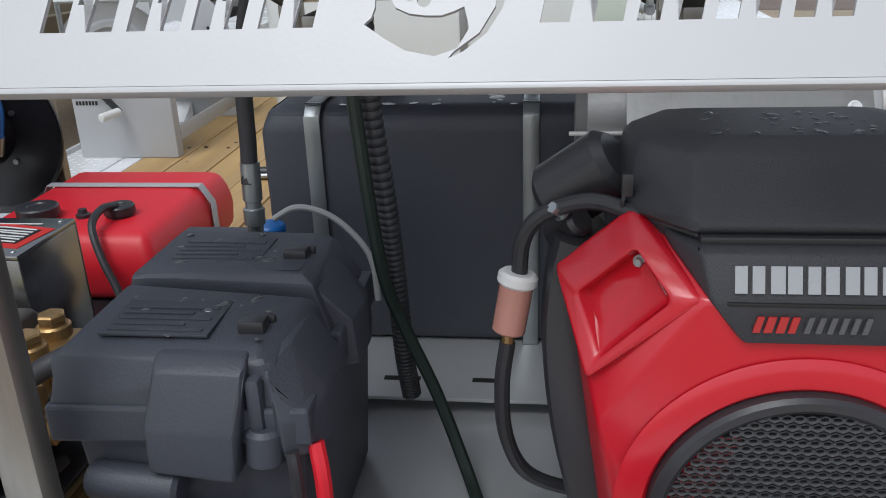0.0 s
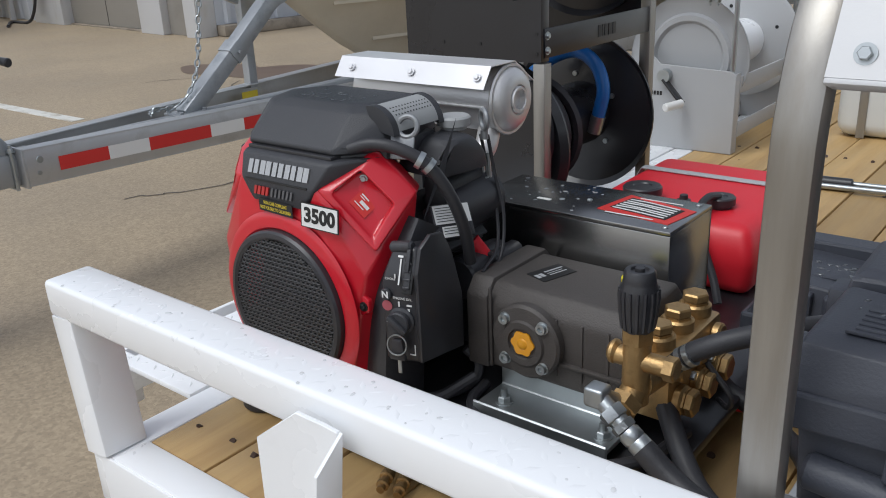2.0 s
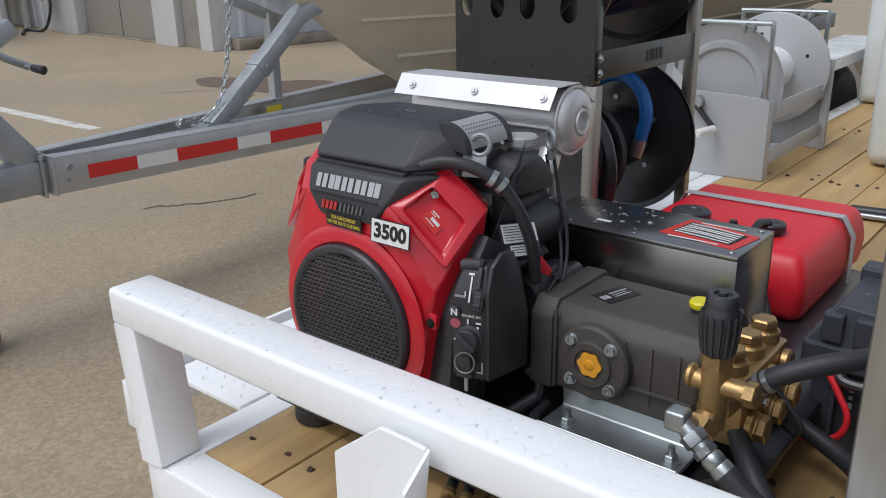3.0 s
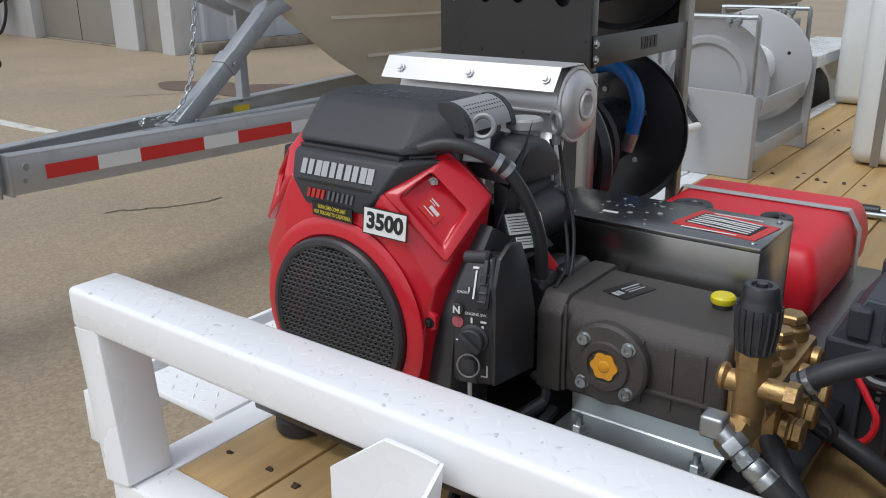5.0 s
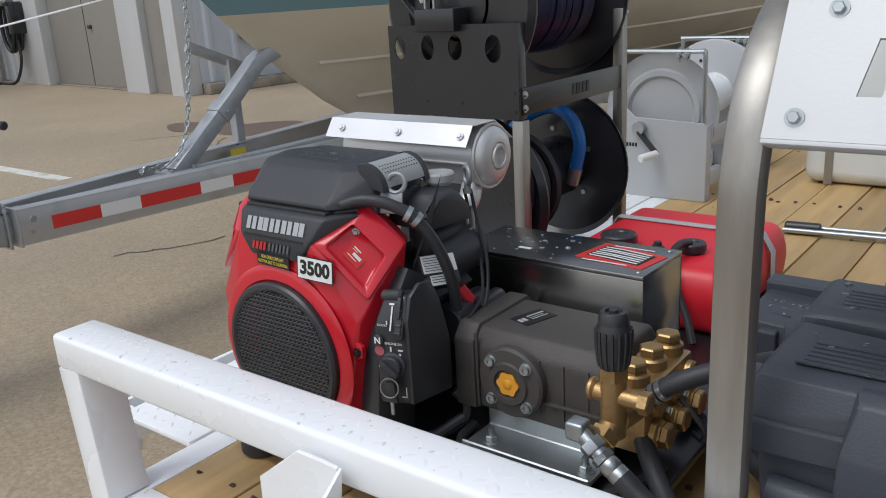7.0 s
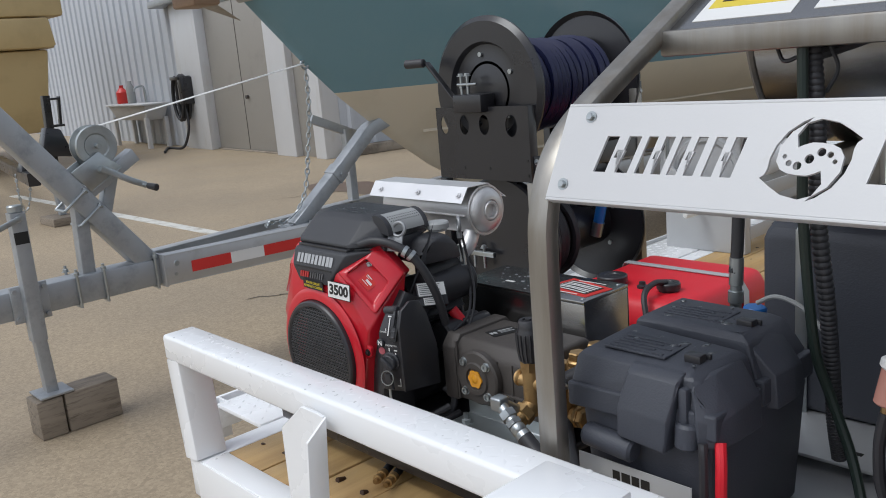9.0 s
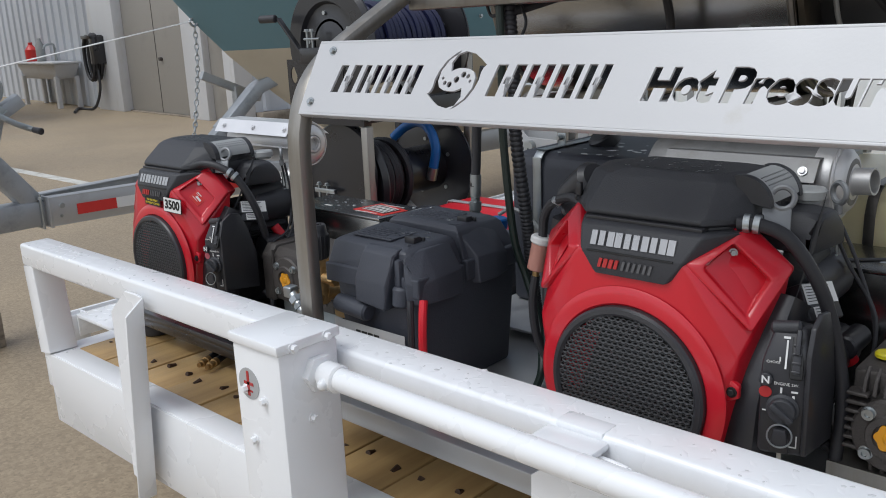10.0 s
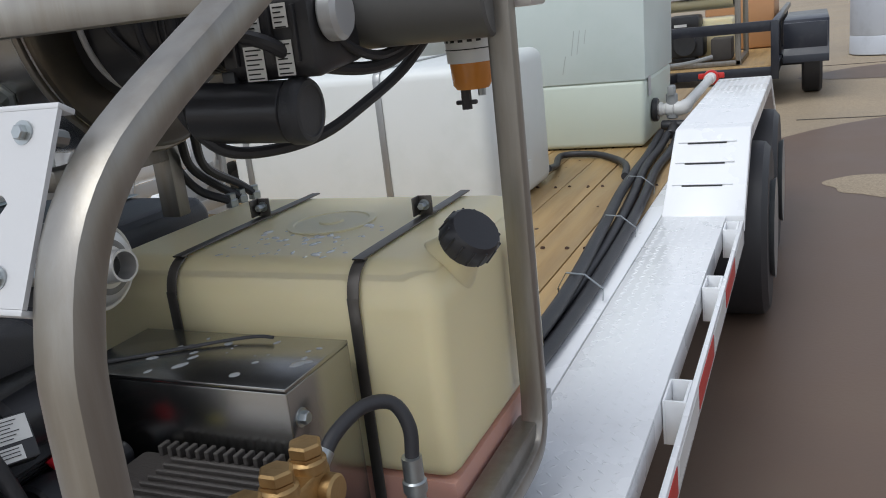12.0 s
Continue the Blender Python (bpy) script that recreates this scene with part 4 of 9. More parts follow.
bm = B()
cyl(bm, (0.012, -0.03, 0.74), (0.03, -0.03, 0.735), 0.028, seg=20, b=0.004)
part("rubber_bumper", bm, RUBBER, trailer)
bm = B()
tagged(part("raindrops", drops(bm, 110, lambda: ((RNG.uniform(-1.06, 1.25), RNG.uniform(0.0, 0.068), 0.8921), (0, 0, 1)), 0.0012, 0.003, 0.12), WATERW, beam), kind="stuff")
# drive-over fenders with slotted ramps, and wheels under them
for s in (-1, 1):
    bm = B()
    y0, y1, y2, zt = 2.72, 3.12, 4.8, 0.852
    prism(bm, [(y0, DECKZ - 0.06), (y0, DECKZ + 0.002), (y1, zt), (y2, zt), (y2 + 0.5, DECKZ), (y2 + 0.5, DECKZ - 0.06), (y2, zt - 0.06), (y1, zt - 0.06)], s * 1.066, s * 1.342, "x", 0.004)
    fen = part("fender", bm, WHITE, trailer, "white tread-plate fender with stepped ramp")
    bm = treads(B(), *sorted((s * 1.074, s * 1.334)), y1 + 0.03, y2 - 0.02, zt)
    tagged(part("tread_pattern", bm, WHITE, fen), kind="stuff")
    for k in (0.33, 0.58, 0.82):
        yy, zz = y0 + (y1 - y0) * k, DECKZ + (zt - DECKZ) * k
        bm = B()
        mt = on_plane((s * 1.19, yy, zz + 0.002), (1, 0, 0), (0, y1 - y0, zt - DECKZ))
        bx(bm, -0.105, 0.105, -0.004, 0.004, -0.001, 0.006, 0.002, m=mt)
        stp = part("step_lip", bm, WHITE, fen)
        bm = B()
        bx(bm, -0.07, 0.07, -0.009, -0.0045, 0.0, 0.003, 0.0, m=mt)
        part("slot", bm, INK, stp)
    for yw in (3.45, 4.35):
        bm = B()
        lathe(bm, [(0.21, 0.0), (0.335, 0.0), (0.362, 0.022), (0.366, 0.05), (0.366, 0.16), (0.362, 0.188), (0.335, 0.21), (0.21, 0.21)], (s * 1.185, yw, 0.366), (s, 0, 0), 44)
        ty = part("tyre", bm, RUBBER, trailer, "black trailer tyre")
        bm = B()
        lathe(bm, [(0.0, 0.0), (0.08, 0.0), (0.09, 0.03), (0.18, 0.02), (0.205, 0.05), (0.21, 0.06)], (s * 1.355, yw, 0.366), (s, 0, 0), 32)
        part("rim", bm, ZINC, ty)
    bm = B()
    bx(bm, *sorted((s * 1.0, s * 1.06)), 2.9, 5.4, 0.4, 0.5, 0.004)
    part("axle_beam", bm, BLACKPAINT, trailer)
# cross members under the deck
for y in (0.5, 1.4, 2.3, 3.2, 4.1, 5.0, 5.9):
    bm = B()
    bx(bm, -0.997, 0.997, y, y + 0.06, DECKZ - 0.11, DECKZ - 0.042, 0.002)
    part("cross_member", bm, WHITE, trailer)
# wooden planks with knots and screw holes
def wood_material():
    m = M("wet_pine_plank", (0.47, 0.31, 0.135), 0.42, var=0.3, vs=2.2, bump=0.35, bs=60, rvar=0.2, dirt=(0.3, 0.17, 0.06), ds=1.6, dlo=0.45, dhi=0.8, rand=0.2, stretch=(9, 0.7, 9))
    return m


WOOD = wood_material()
KNOT = M("wood_knot", (0.05, 0.022, 0.01), 0.6, var=0.3, bump=0.3)
deck = thing("plank_deck", (0, 0, 0), "worn wet pine plank deck of the trailer", "deck", kind="structure")
nplank, w = 14, 1.994 / 14
plank_me = None
for i in range(nplank):
    x0 = -0.997 + i * w
    if plank_me is None:
        bm = B()
        bx(bm, 0.002, w - 0.002, 0, YEND - 0.07, -0.038, 0, 0.003)
        plank_me = finish(bm, "plank", WOOD)
    ob = new("plank", plank_me)
    ob.parent = deck
    ob.location = (x0, 0.064, DECKZ - 0.003 + RNG.uniform(-0.0015, 0.0015))
kn = random.Random(11)
bm = B()
for i in range(nplank):
    x0 = -0.997 + i * w
    for y in (0.14, 0.53, 1.43, 2.33, 3.23, 4.13):
        for dx in (0.03, w - 0.03):
            cyl(bm, (x0 + dx, y + kn.uniform(-0.02, 0.02), DECKZ - 0.006), (x0 + dx, y, DECKZ - 0.0008), 0.0065, seg=8)
    for _ in range(7):
        ball(bm, (x0 + kn.uniform(0.02, w - 0.02), kn.uniform(0.1, 5), DECKZ - 0.0025), kn.uniform(0.003, 0.008), 1.0, kn.uniform(1, 1.8), 0.16, 8)
k_ = new("knots_and_screw_holes", finish(bm, "knots_and_screw_holes", KNOT))
k_.parent = deck
tagged(k_, kind="stuff")


# ---- first skid: black base with cold-water pump ----
bm = B()
bx(bm, -0.99, -0.235, 0.2, 1.3, 0.672, 0.69, 0.004)
skid = thing("pump_skid", (-0.6, 0.6, DECKZ), "black powder-coated steel pump skid on rubber feet", "skid")
part("base_plate", bm, BLACKPAINT, skid)
for y in (0.21, 1.25):
    bm = B()
    bx(bm, -0.99, -0.235, y, y + 0.03, 0.643, 0.672, 0.004)
    part("base_rail", bm, BLACKPAINT, skid)
for x in (-0.93, -0.29):
    for y in (0.25, 1.24):
        bm = B()
        lathe(bm, [(0.034, 0), (0.038, 0.005), (0.038, 0.025), (0.03, 0.034), (0, 0.034)], (x, y, DECKZ), (0, 0, 1), 24)
        part("rubber_foot", bm, RUBBER, skid)
bm = B()
for x, y in ((-0.56, 0.29), (-0.5, 0.26), (-0.62, 0.3), (-0.46, 0.27), (-0.33, 0.33)):
    cyl(bm, (x, y, 0.69), (x, y, 0.6915), 0.006, seg=10)
tagged(part("bolt_holes", bm, ZINC, skid), kind="stuff")

# nozzle holder with four colour-coded nozzles
holder = thing("nozzle_holder", (-0.37, 0.215, 0.709), "black nozzle holder on the skid's front edge", "holder")
bm = B()
bx(bm, -0.45, -0.31, 0.195, 0.235, 0.709, 0.748, 0.004)
part("block", bm, SATIN, holder)
for i, (c, nm) in enumerate((((0.5, 0.02, 0.03), "red"), ((0.75, 0.4, 0.01), "yellow"), ((0.02, 0.25, 0.12), "green"), ((0.75, 0.75, 0.72), "white"))):
    nz = thing("spray_nozzle", (-0.425 + i * 0.0265, 0.213, 0.748), nm + " quick-connect spray nozzle in its holder", "nozzle", "spray nozzles")
    bm = B()
    lathe(bm, [(0.0125, 0), (0.0125, 0.009), (0.011, 0.011), (0.005, 0.011), (0.005, 0.006), (0, 0.006)], (-0.425 + i * 0.0265, 0.213, 0.748), (0, -0.25, 1), 6)
    part("hex_collar", bm, M(nm + "_nozzle_plastic", c, 0.4, var=0.1), nz)
    bm = B()
    cyl(bm, (-0.425 + i * 0.0265, 0.213, 0.747), (-0.425 + i * 0.0265, 0.212, 0.7555), 0.0048, seg=10)
    part("nozzle_core", bm, BRASS, nz)
    nz.location += Vector((-0.035, 0.035, -0.019))
holder.location += Vector((-0.035, 0.035, -0.019))


def hub(parent, c, r=0.058):
    """The round bearing cover with four bolts and a sight glass, facing the camera's side."""
    x, y, z = c
    bm = B()
    lathe(bm, [(r, 0), (r, 0.012), (r * 0.93, 0.016), (r * 0.62, 0.018), (r * 0.58, 0.022), (r * 0.42, 0.022), (r * 0.4, 0.018), (0, 0.018)], (x, y, z), (0, -1, 0), 40)
    cover = part("bearing_cover", bm, CASTGREY, parent)
    for a in (45, 135, 225, 315):
        bm = B()
        p = (x + r * 0.78 * math.cos(radians(a)), y - 0.0155, z + r * 0.78 * math.sin(radians(a)))
        lathe(bm, [(0.0095, 0), (0.0095, 0.002), (0.0075, 0.0025), (0.0075, 0.008), (0.004, 0.008), (0.0035, 0.005), (0, 0.005)], p, (0, -1, 0), 16)
        part("cover_bolt", bm, ZINC, cover)
    bm = B()
    pts = []
    for k in range(36):
        w = 2 * math.pi * k / 36
        q = 0.0178 + 0.0016 * math.cos(6 * w)
        pts.append((x + q * math.cos(w), z + q * math.sin(w)))
    prism(bm, pts, y - 0.0175, y - 0.021, "y")
    ball(bm, (x, y - 0.0205, z), 0.009, 1, 0.25, 1)
    part("sight_glass", bm, ORANGE, cover, "amber star-shaped sight glass")
    return cover


def brass_nut(bm, p, d, r, h):
    lathe(bm, [(r * 1.02, 0), (r * 1.02, h * 0.2), (r * 0.9, h * 0.22), (r, h * 0.3), (r, h * 0.85), (r * 0.86, h), (0, h)], p, d, 6)
    return bm


# cold-water pump
def low_part(name, bm, mat, parent, label=""):
    bmesh.ops.translate(bm, vec=(0.007, 0.021, -0.012), verts=bm.verts)
    return part(name, bm, mat, parent, label)


pump = thing("pressure_pump", (-0.44, 0.43, 0.709), "dark cast pressure pump with brass manifold on zinc bracket", "pump", "pressure pumps")
bm = B()
hull(bm, [(x, y, z) for x in (-0.575, -0.325) for y, z in ((0.352, 0.757), (0.352, 0.862), (0.372, 0.887), (0.505, 0.887), (0.53, 0.86), (0.53, 0.757))], 0.008, 3)
hull(bm, [(x, y, z) for x in (-0.586, -0.548) for y, z in ((0.348, 0.754), (0.348, 0.868), (0.368, 0.893), (0.51, 0.893), (0.535, 0.866), (0.535, 0.754))], 0.004, 2)
body = low_part("crankcase", bm, CASTGREY, pump, "dark brown-grey cast crankcase")
for q in [(-0.545, -0.54, 0.347, 0.352, 0.76, 0.885), (-0.43, -0.33, 0.346, 0.353, 0.795, 0.8)] + [(x, x + 0.004, 0.3495, 0.3535, 0.775, 0.862) for x in (-0.435, -0.395, -0.355)]:
    low_part("casting_rib", bx(B(), *q, 0.001), CASTGREY, body)
hub(pump, (-0.468, 0.371, 0.8105), 0.056)
bm = B()
mt = on_plane((-0.495, 0.44, 0.8872), (0.3, 0.95, 0), (-0.95, 0.3, 0))
bx(bm, -0.031, 0.031, -0.02, 0.02, 0, 0.001, 0, m=mt)
pl = low_part("name_plate", bm, INK, body, "black name plate with silver bars")
bm = bars(B(), [0.006, 0.006], 0.012, mt @ Matrix.Translation((-0.022, 0.0, 0.001)), 0.002, 0.0006)
lines(bm, mt @ Matrix.Translation((0, 0, 0.001)), [(-0.008, 0.026, 0.007, 0.003), (-0.008, 0.02, 0.0, 0.0015), (-0.008, 0.024, -0.006, 0.002)])
tagged(low_part("plate_print", bm, LABELG, pl), kind="stuff")
bm = B()
cyl(bm, (-0.372, 0.455, 0.885), (-0.372, 0.455, 0.894), 0.013, seg=18)
cap = low_part("oil_filler", bm, SATIN, pump)
bm = B()
lathe(bm, [(0.0145, 0), (0.016, 0.003), (0.016, 0.008), (0.0135, 0.011), (0, 0.011)], (-0.372, 0.455, 0.894), (0, 0, 1), 24)
low_part("oil_cap", bm, YELLOW, cap, "bright yellow oil cap")
def moved(bm, v):
    bmesh.ops.translate(bm, vec=v, verts=bm.verts)
    return bm


def set_part(v, name, bm, mat, parent, label=""):
    return part(name, moved(bm, v), mat, parent, label)


# manifold
bm = B()
bx(bm, -0.328, -0.268, 0.365, 0.535, 0.768, 0.865, 0.008)
man = set_part((0.012, 0.002, -0.022), "manifold", bm, BRASS, pump, "cast brass pump manifold")
for k in range(3):
    y = 0.392 + k * 0.058
    for p, q, r in (((-0.298, y, 0.86), (-0.298, y, 0.882), 0.0225), ((-0.27, y, 0.84), (-0.256, y, 0.84), 0.018), ((-0.27, y, 0.795), (-0.256, y, 0.795), 0.0205)):
        set_part((0.012, 0.002, -0.022), "valve_boss", cyl(B(), p, q, r, seg=20, b=0.003), BRASS, man)
    for p, d in (((-0.298, y, 0.882), (0, 0, 1)), ((-0.256, y, 0.795), (1, 0, 0))):
        set_part((0.012, 0.002, -0.022), "valve_cap", brass_nut(B(), p, d, 0.0185, 0.015), BRASS, man)
for y in (0.42, 0.48):
    bm = B()
    bolt(bm, (-0.268, y, 0.818), (1, 0, 0), 0.006, 0.012)
    set_part((0.012, 0.002, -0.022), "manifold_bolt", bm, ZINC, man)
# unloader with ribbed knob
bm = B()
cyl(bm, (-0.296, 0.342, 0.79), (-0.296, 0.342, 0.888), 0.017, seg=20, b=0.003)
cyl(bm, (-0.325, 0.342, 0.851), (-0.25, 0.342, 0.85), 0.0125, seg=18, b=0.002)
cyl(bm, (-0.296, 0.342, 0.875), (-0.296, 0.342, 0.892), 0.02, seg=6)
lathe(bm, [(0.0155, 0), (0.0155, 0.012), (0.013, 0.014), (0, 0.014)], (-0.258, 0.342, 0.85), (1, 0, 0), 6)
cyl(bm, (-0.331, 0.342, 0.853), (-0.319, 0.342, 0.853), 0.0155, seg=18, b=0.004)
cyl(bm, (-0.296, 0.345, 0.815), (-0.3, 0.415, 0.8), 0.02, seg=16)
cyl(bm, (-0.296, 0.342, 0.81), (-0.3, 0.3, 0.79), 0.0165, seg=16)
lathe(bm, [(0.021, 0), (0.021, 0.015), (0.018, 0.017), (0, 0.017)], (-0.298, 0.325, 0.802), (-0.1, -0.9, -0.45), 6)
unl = set_part((0.023, -0.037, 0.015), "unloader_valve", bm, BRASS, pump, "brass unloader valve")
bm = B()
lathe(bm, [(0.016, 0), (0.0185, 0.004), (0.021, 0.02), (0.0228, 0.045), (0.0226, 0.056), (0.02, 0.062), (0.0195, 0.066), (0.0185, 0.076), (0.0165, 0.079), (0.011, 0.079), (0.01, 0.076), (0.006, 0.076), (0.0055, 0.081), (0, 0.081)], (-0.296, 0.342, 0.888), (0, 0, 1), 28)
kn_ = set_part((0.023, -0.037, 0.015), "adjusting_knob", bm, SATIN, unl, "black ribbed adjusting knob")
for i in range(16):
    w = 2 * math.pi * i / 16
    bm = B()
    d = Vector((math.cos(w), math.sin(w), 0))
    sweep(bm, [Vector((-0.296, 0.342, 0.894)) + d * 0.0188, Vector((-0.296, 0.342, 0.915)) + d * 0.0218, Vector((-0.296, 0.342, 0.933)) + d * 0.023, Vector((-0.296, 0.342, 0.944)) + d * 0.0226], rsq(0.0036, 0.004, 0.001))
    set_part((0.023, -0.037, 0.015), "grip_rib", bm, SATIN, kn_)
# zinc elbow, hose end and pressure hose
bm = B()
cyl(bm, (-0.302, 0.312, 0.798), (-0.305, 0.268, 0.829), 0.0105, seg=14, b=0.002)
hull(bm, [Vector((-0.304, 0.266, 0.829)) + Vector(q) * 0.0125 for q in ((a, c, e) for a in (-1, 1) for c in (-1, 1) for e in (-1, 1))], 0.004, 3)
cyl(bm, (-0.302, 0.265, 0.828), (-0.262, 0.257, 0.803), 0.0105, seg=14)
lathe(bm, [(0.0145, 0), (0.0155, 0.002), (0.0155, 0.014), (0.012, 0.016), (0.012, 0.02), (0.0145, 0.021), (0.0145, 0.03), (0, 0.03)], (-0.287, 0.262, 0.8185), (0.75, -0.1, -0.55), 6)
lathe(bm, [(0.0115, 0), (0.0135, 0.004), (0.0135, 0.013), (0.0125, 0.015), (0.0135, 0.017), (0.0135, 0.046), (0.0125, 0.05), (0, 0.05)], (-0.262, 0.2575, 0.8015), (0.75, -0.02, -0.55), 16)
el = set_part((0.02, -0.036, 0.02), "hose_elbow", bm, ZINC, pump, "bright zinc hose elbow")
bm = B()
hose(bm, [(-0.24, 0.255, 0.787), (-0.2, 0.25, 0.762), (-0.13, 0.235, 0.74), (-0.05, 0.22, 0.715), (0.02, 0.22, 0.68), (0.08, 0.26, 0.66)], 0.0145, 14)
solo("pressure_hose", moved(bm, (0.02, -0.036, 0.02)), RUBBER, "thick black pressure hose from the pump outlet", "hose", at=(-0.1, 0.24, 0.64))
bm = B()
hose(bm, [(-0.29, 0.42, 0.752), (-0.24, 0.37, 0.712), (-0.19, 0.33, 0.69), (-0.13, 0.32, 0.675), (-0.085, 0.38, 0.665), (-0.12, 0.5, 0.66), (-0.19, 0.6, 0.645), (-0.28, 0.63, 0.67), (-0.3, 0.6, 0.72)], 0.014, 12)
solo("bypass_hose", moved(bm, (0.02, -0.036, 0.02)), RUBBER, "black rubber bypass hose with clamp", "hose", at=(-0.15, 0.3, 0.7))
bm = B()
hose(bm, [(-0.24, 0.338, 0.852), (-0.222, 0.34, 0.872), (-0.185, 0.352, 0.893), (-0.14, 0.38, 0.906), (-0.09, 0.43, 0.908), (-0.045, 0.5, 0.89), (-0.03, 0.58, 0.84)], 0.0128, 14)
inl = solo("inlet_hose", bm, RUBBER, "thick black water inlet hose clamped on the manifold", "hose", at=(-0.2, 0.45, 0.82))
bm = B()
for k in (0, 0.011):
    d = Vector((0.8, 0.05, 0.62)).normalized()
    p = Vector((-0.232, 0.339, 0.862)) + d * k
    cyl(bm, p, p + d * 0.007, 0.0145, seg=20)
part("hose_clamp", bm, ZINC, inl, "bright hose clamp")
bm = B()
hose(bm, [(-0.245, 0.46, 0.8), (-0.21, 0.46, 0.76), (-0.215, 0.47, 0.735), (-0.24, 0.5, 0.725)], 0.004, 8)
part("thin_tube", bm, RUBBER, pump)
bm = B()
hose(bm, [(-0.3, 0.58, 0.672), (-0.27, 0.6, 0.656), (-0.23, 0.61, 0.655), (-0.195, 0.615, 0.668), (-0.185, 0.62, 0.7), (-0.205, 0.632, 0.73), (-0.228, 0.645, 0.757)], 0.005, 8)
solo("battery_cable", bm, REDPOLY, "red battery cable curving to the battery box", "cable")
# small battery box of the first skid, on the deck beside the pump
sbat = thing("battery_box", (-0.18, 0.76, DECKZ), "small black plastic battery box with ribbed lid on the planks", "battery box")
bm = B()
hull(bm, [(x, y, z) for z, a in ((DECKZ, 0.012), (0.79, 0.0)) for x, y in ((-0.26 + a, 0.662 + a), (-0.1 - a, 0.662 + a), (-0.26 + a, 0.865 - a), (-0.1 - a, 0.865 - a))], 0.008)
small_tub = part("tub", bm, POLYBLACK, sbat)
for k in range(3):
    part("tub_rib", bx(B(), -0.222 + k * 0.042, -0.214 + k * 0.042, 0.657, 0.675, 0.625, 0.75, 0.003), POLYBLACK, small_tub)
bm = B()
hull(bm, [(x, y, z) for x in (-0.27, -0.096) for y in (0.648, 0.875) for z in (0.755, 0.795)], 0.005)
hull(bm, [(-0.266, 0.652, 0.79), (-0.098, 0.652, 0.79), (-0.266, 0.87, 0.79), (-0.098, 0.87, 0.79), (-0.25, 0.655, 0.808), (-0.1, 0.655, 0.808), (-0.228, 0.662, 0.858), (-0.1, 0.662, 0.85), (-0.228, 0.84, 0.858), (-0.1, 0.84, 0.85), (-0.25, 0.862, 0.808), (-0.1, 0.862, 0.808)], 0.004, 2)
bx(bm, -0.236, -0.1, 0.805, 0.85, 0.84, 0.872, 0.005)
for x in (-0.245, -0.2, -0.155):
    bx(bm, x, x + 0.03, 0.646, 0.672, 0.8, 0.846, 0.004)
small_lid = part("lid", bm, POLYBLACK, sbat, "black moulded lid with ribs", sharp=18)
bm = B()
bx(bm, -0.212, -0.12, 0.7, 0.775, 0.8535, 0.8565, 0.002)
part("lid_panel", bm, POLYBLACK, small_lid)
bm = drops(B(), 14, lambda: ((RNG.uniform(-0.205, -0.13), RNG.uniform(0.705, 0.77), 0.8562), (0, 0, 1)), 0.002, 0.005, 0.4)
tagged(part("raindrops", bm, WATER, small_lid), kind="stuff")
bm = B()
hose(bm, [(-0.215, 0.652, 0.752), (-0.2, 0.642, 0.745), (-0.17, 0.642, 0.745), (-0.155, 0.652, 0.752)], 0.009, 10)
part("lid_handle", bm, SATIN, small_lid)
bm = bars(B(), [0.012, 0.006, 0.01, 0.006, 0.014], 0.006, on_plane((-0.193, 0.6605, 0.7), (0, 0, 1), (1, 0, 0)), 0.006, 0.002)
bm = bars(bm, [0.018, 0.006, 0.008, 0.006, 0.006], 0.006, on_plane((-0.151, 0.6605, 0.69), (0, 0, 1), (1, 0, 0)), 0.006, 0.002)
tagged(part("print", bm, LABELG, sbat), kind="stuff")
# zinc bracket under the pump, rails and bolts
bm = B()
prism(bm, [(0.361, 0.765), (0.361, 0.733), (0.291, 0.733), (0.291, 0.74), (0.286, 0.74), (0.286, 0.711), (0.291, 0.711), (0.291, 0.727), (0.367, 0.727), (0.367, 0.765)], -0.552, -0.335, "x", 0.002)
brk = part("mounting_bracket", moved(bm, (0.022, 0.025, -0.02)), ZINC, pump, "bright zinc mounting bracket")
bm = B()
prism(bm, [(0.51, 0.765), (0.51, 0.709), (0.56, 0.709), (0.56, 0.716), (0.518, 0.716), (0.518, 0.765)], -0.552, -0.335, "x", 0.002)
part("rear_bracket", moved(bm, (0.022, 0.025, -0.02)), ZINC, pump)
for x in (-0.525, -0.365):
    bm = B()
    bolt(bm, (x, 0.318, 0.733), (0, 0, 1), 0.0095, 0.01)
    cyl(bm, (x, 0.318, 0.737), (x, 0.318, 0.755), 0.005, seg=10)
    part("bracket_bolt", moved(bm, (0.03, 0.025, -0.02)), ZINC, brk)
bm = B()
hose(bm, [(-0.565, 0.36, 0.725), (-0.555, 0.31, 0.722), (-0.5, 0.265, 0.72), (-0.41, 0.255, 0.72), (-0.33, 0.27, 0.722), (-0.28, 0.32, 0.725), (-0.26, 0.4, 0.73)], 0.0085, 10)
hose(bm, [(-0.57, 0.34, 0.745), (-0.6, 0.28, 0.725), (-0.64, 0.22, 0.718)], 0.009, 10)
solo("drain_hose", moved(bm, (0.01, 0.02, -0.019)), RUBBER, "thin black drain hose lying on the skid", "hose", at=(-0.45, 0.3, 0.709))

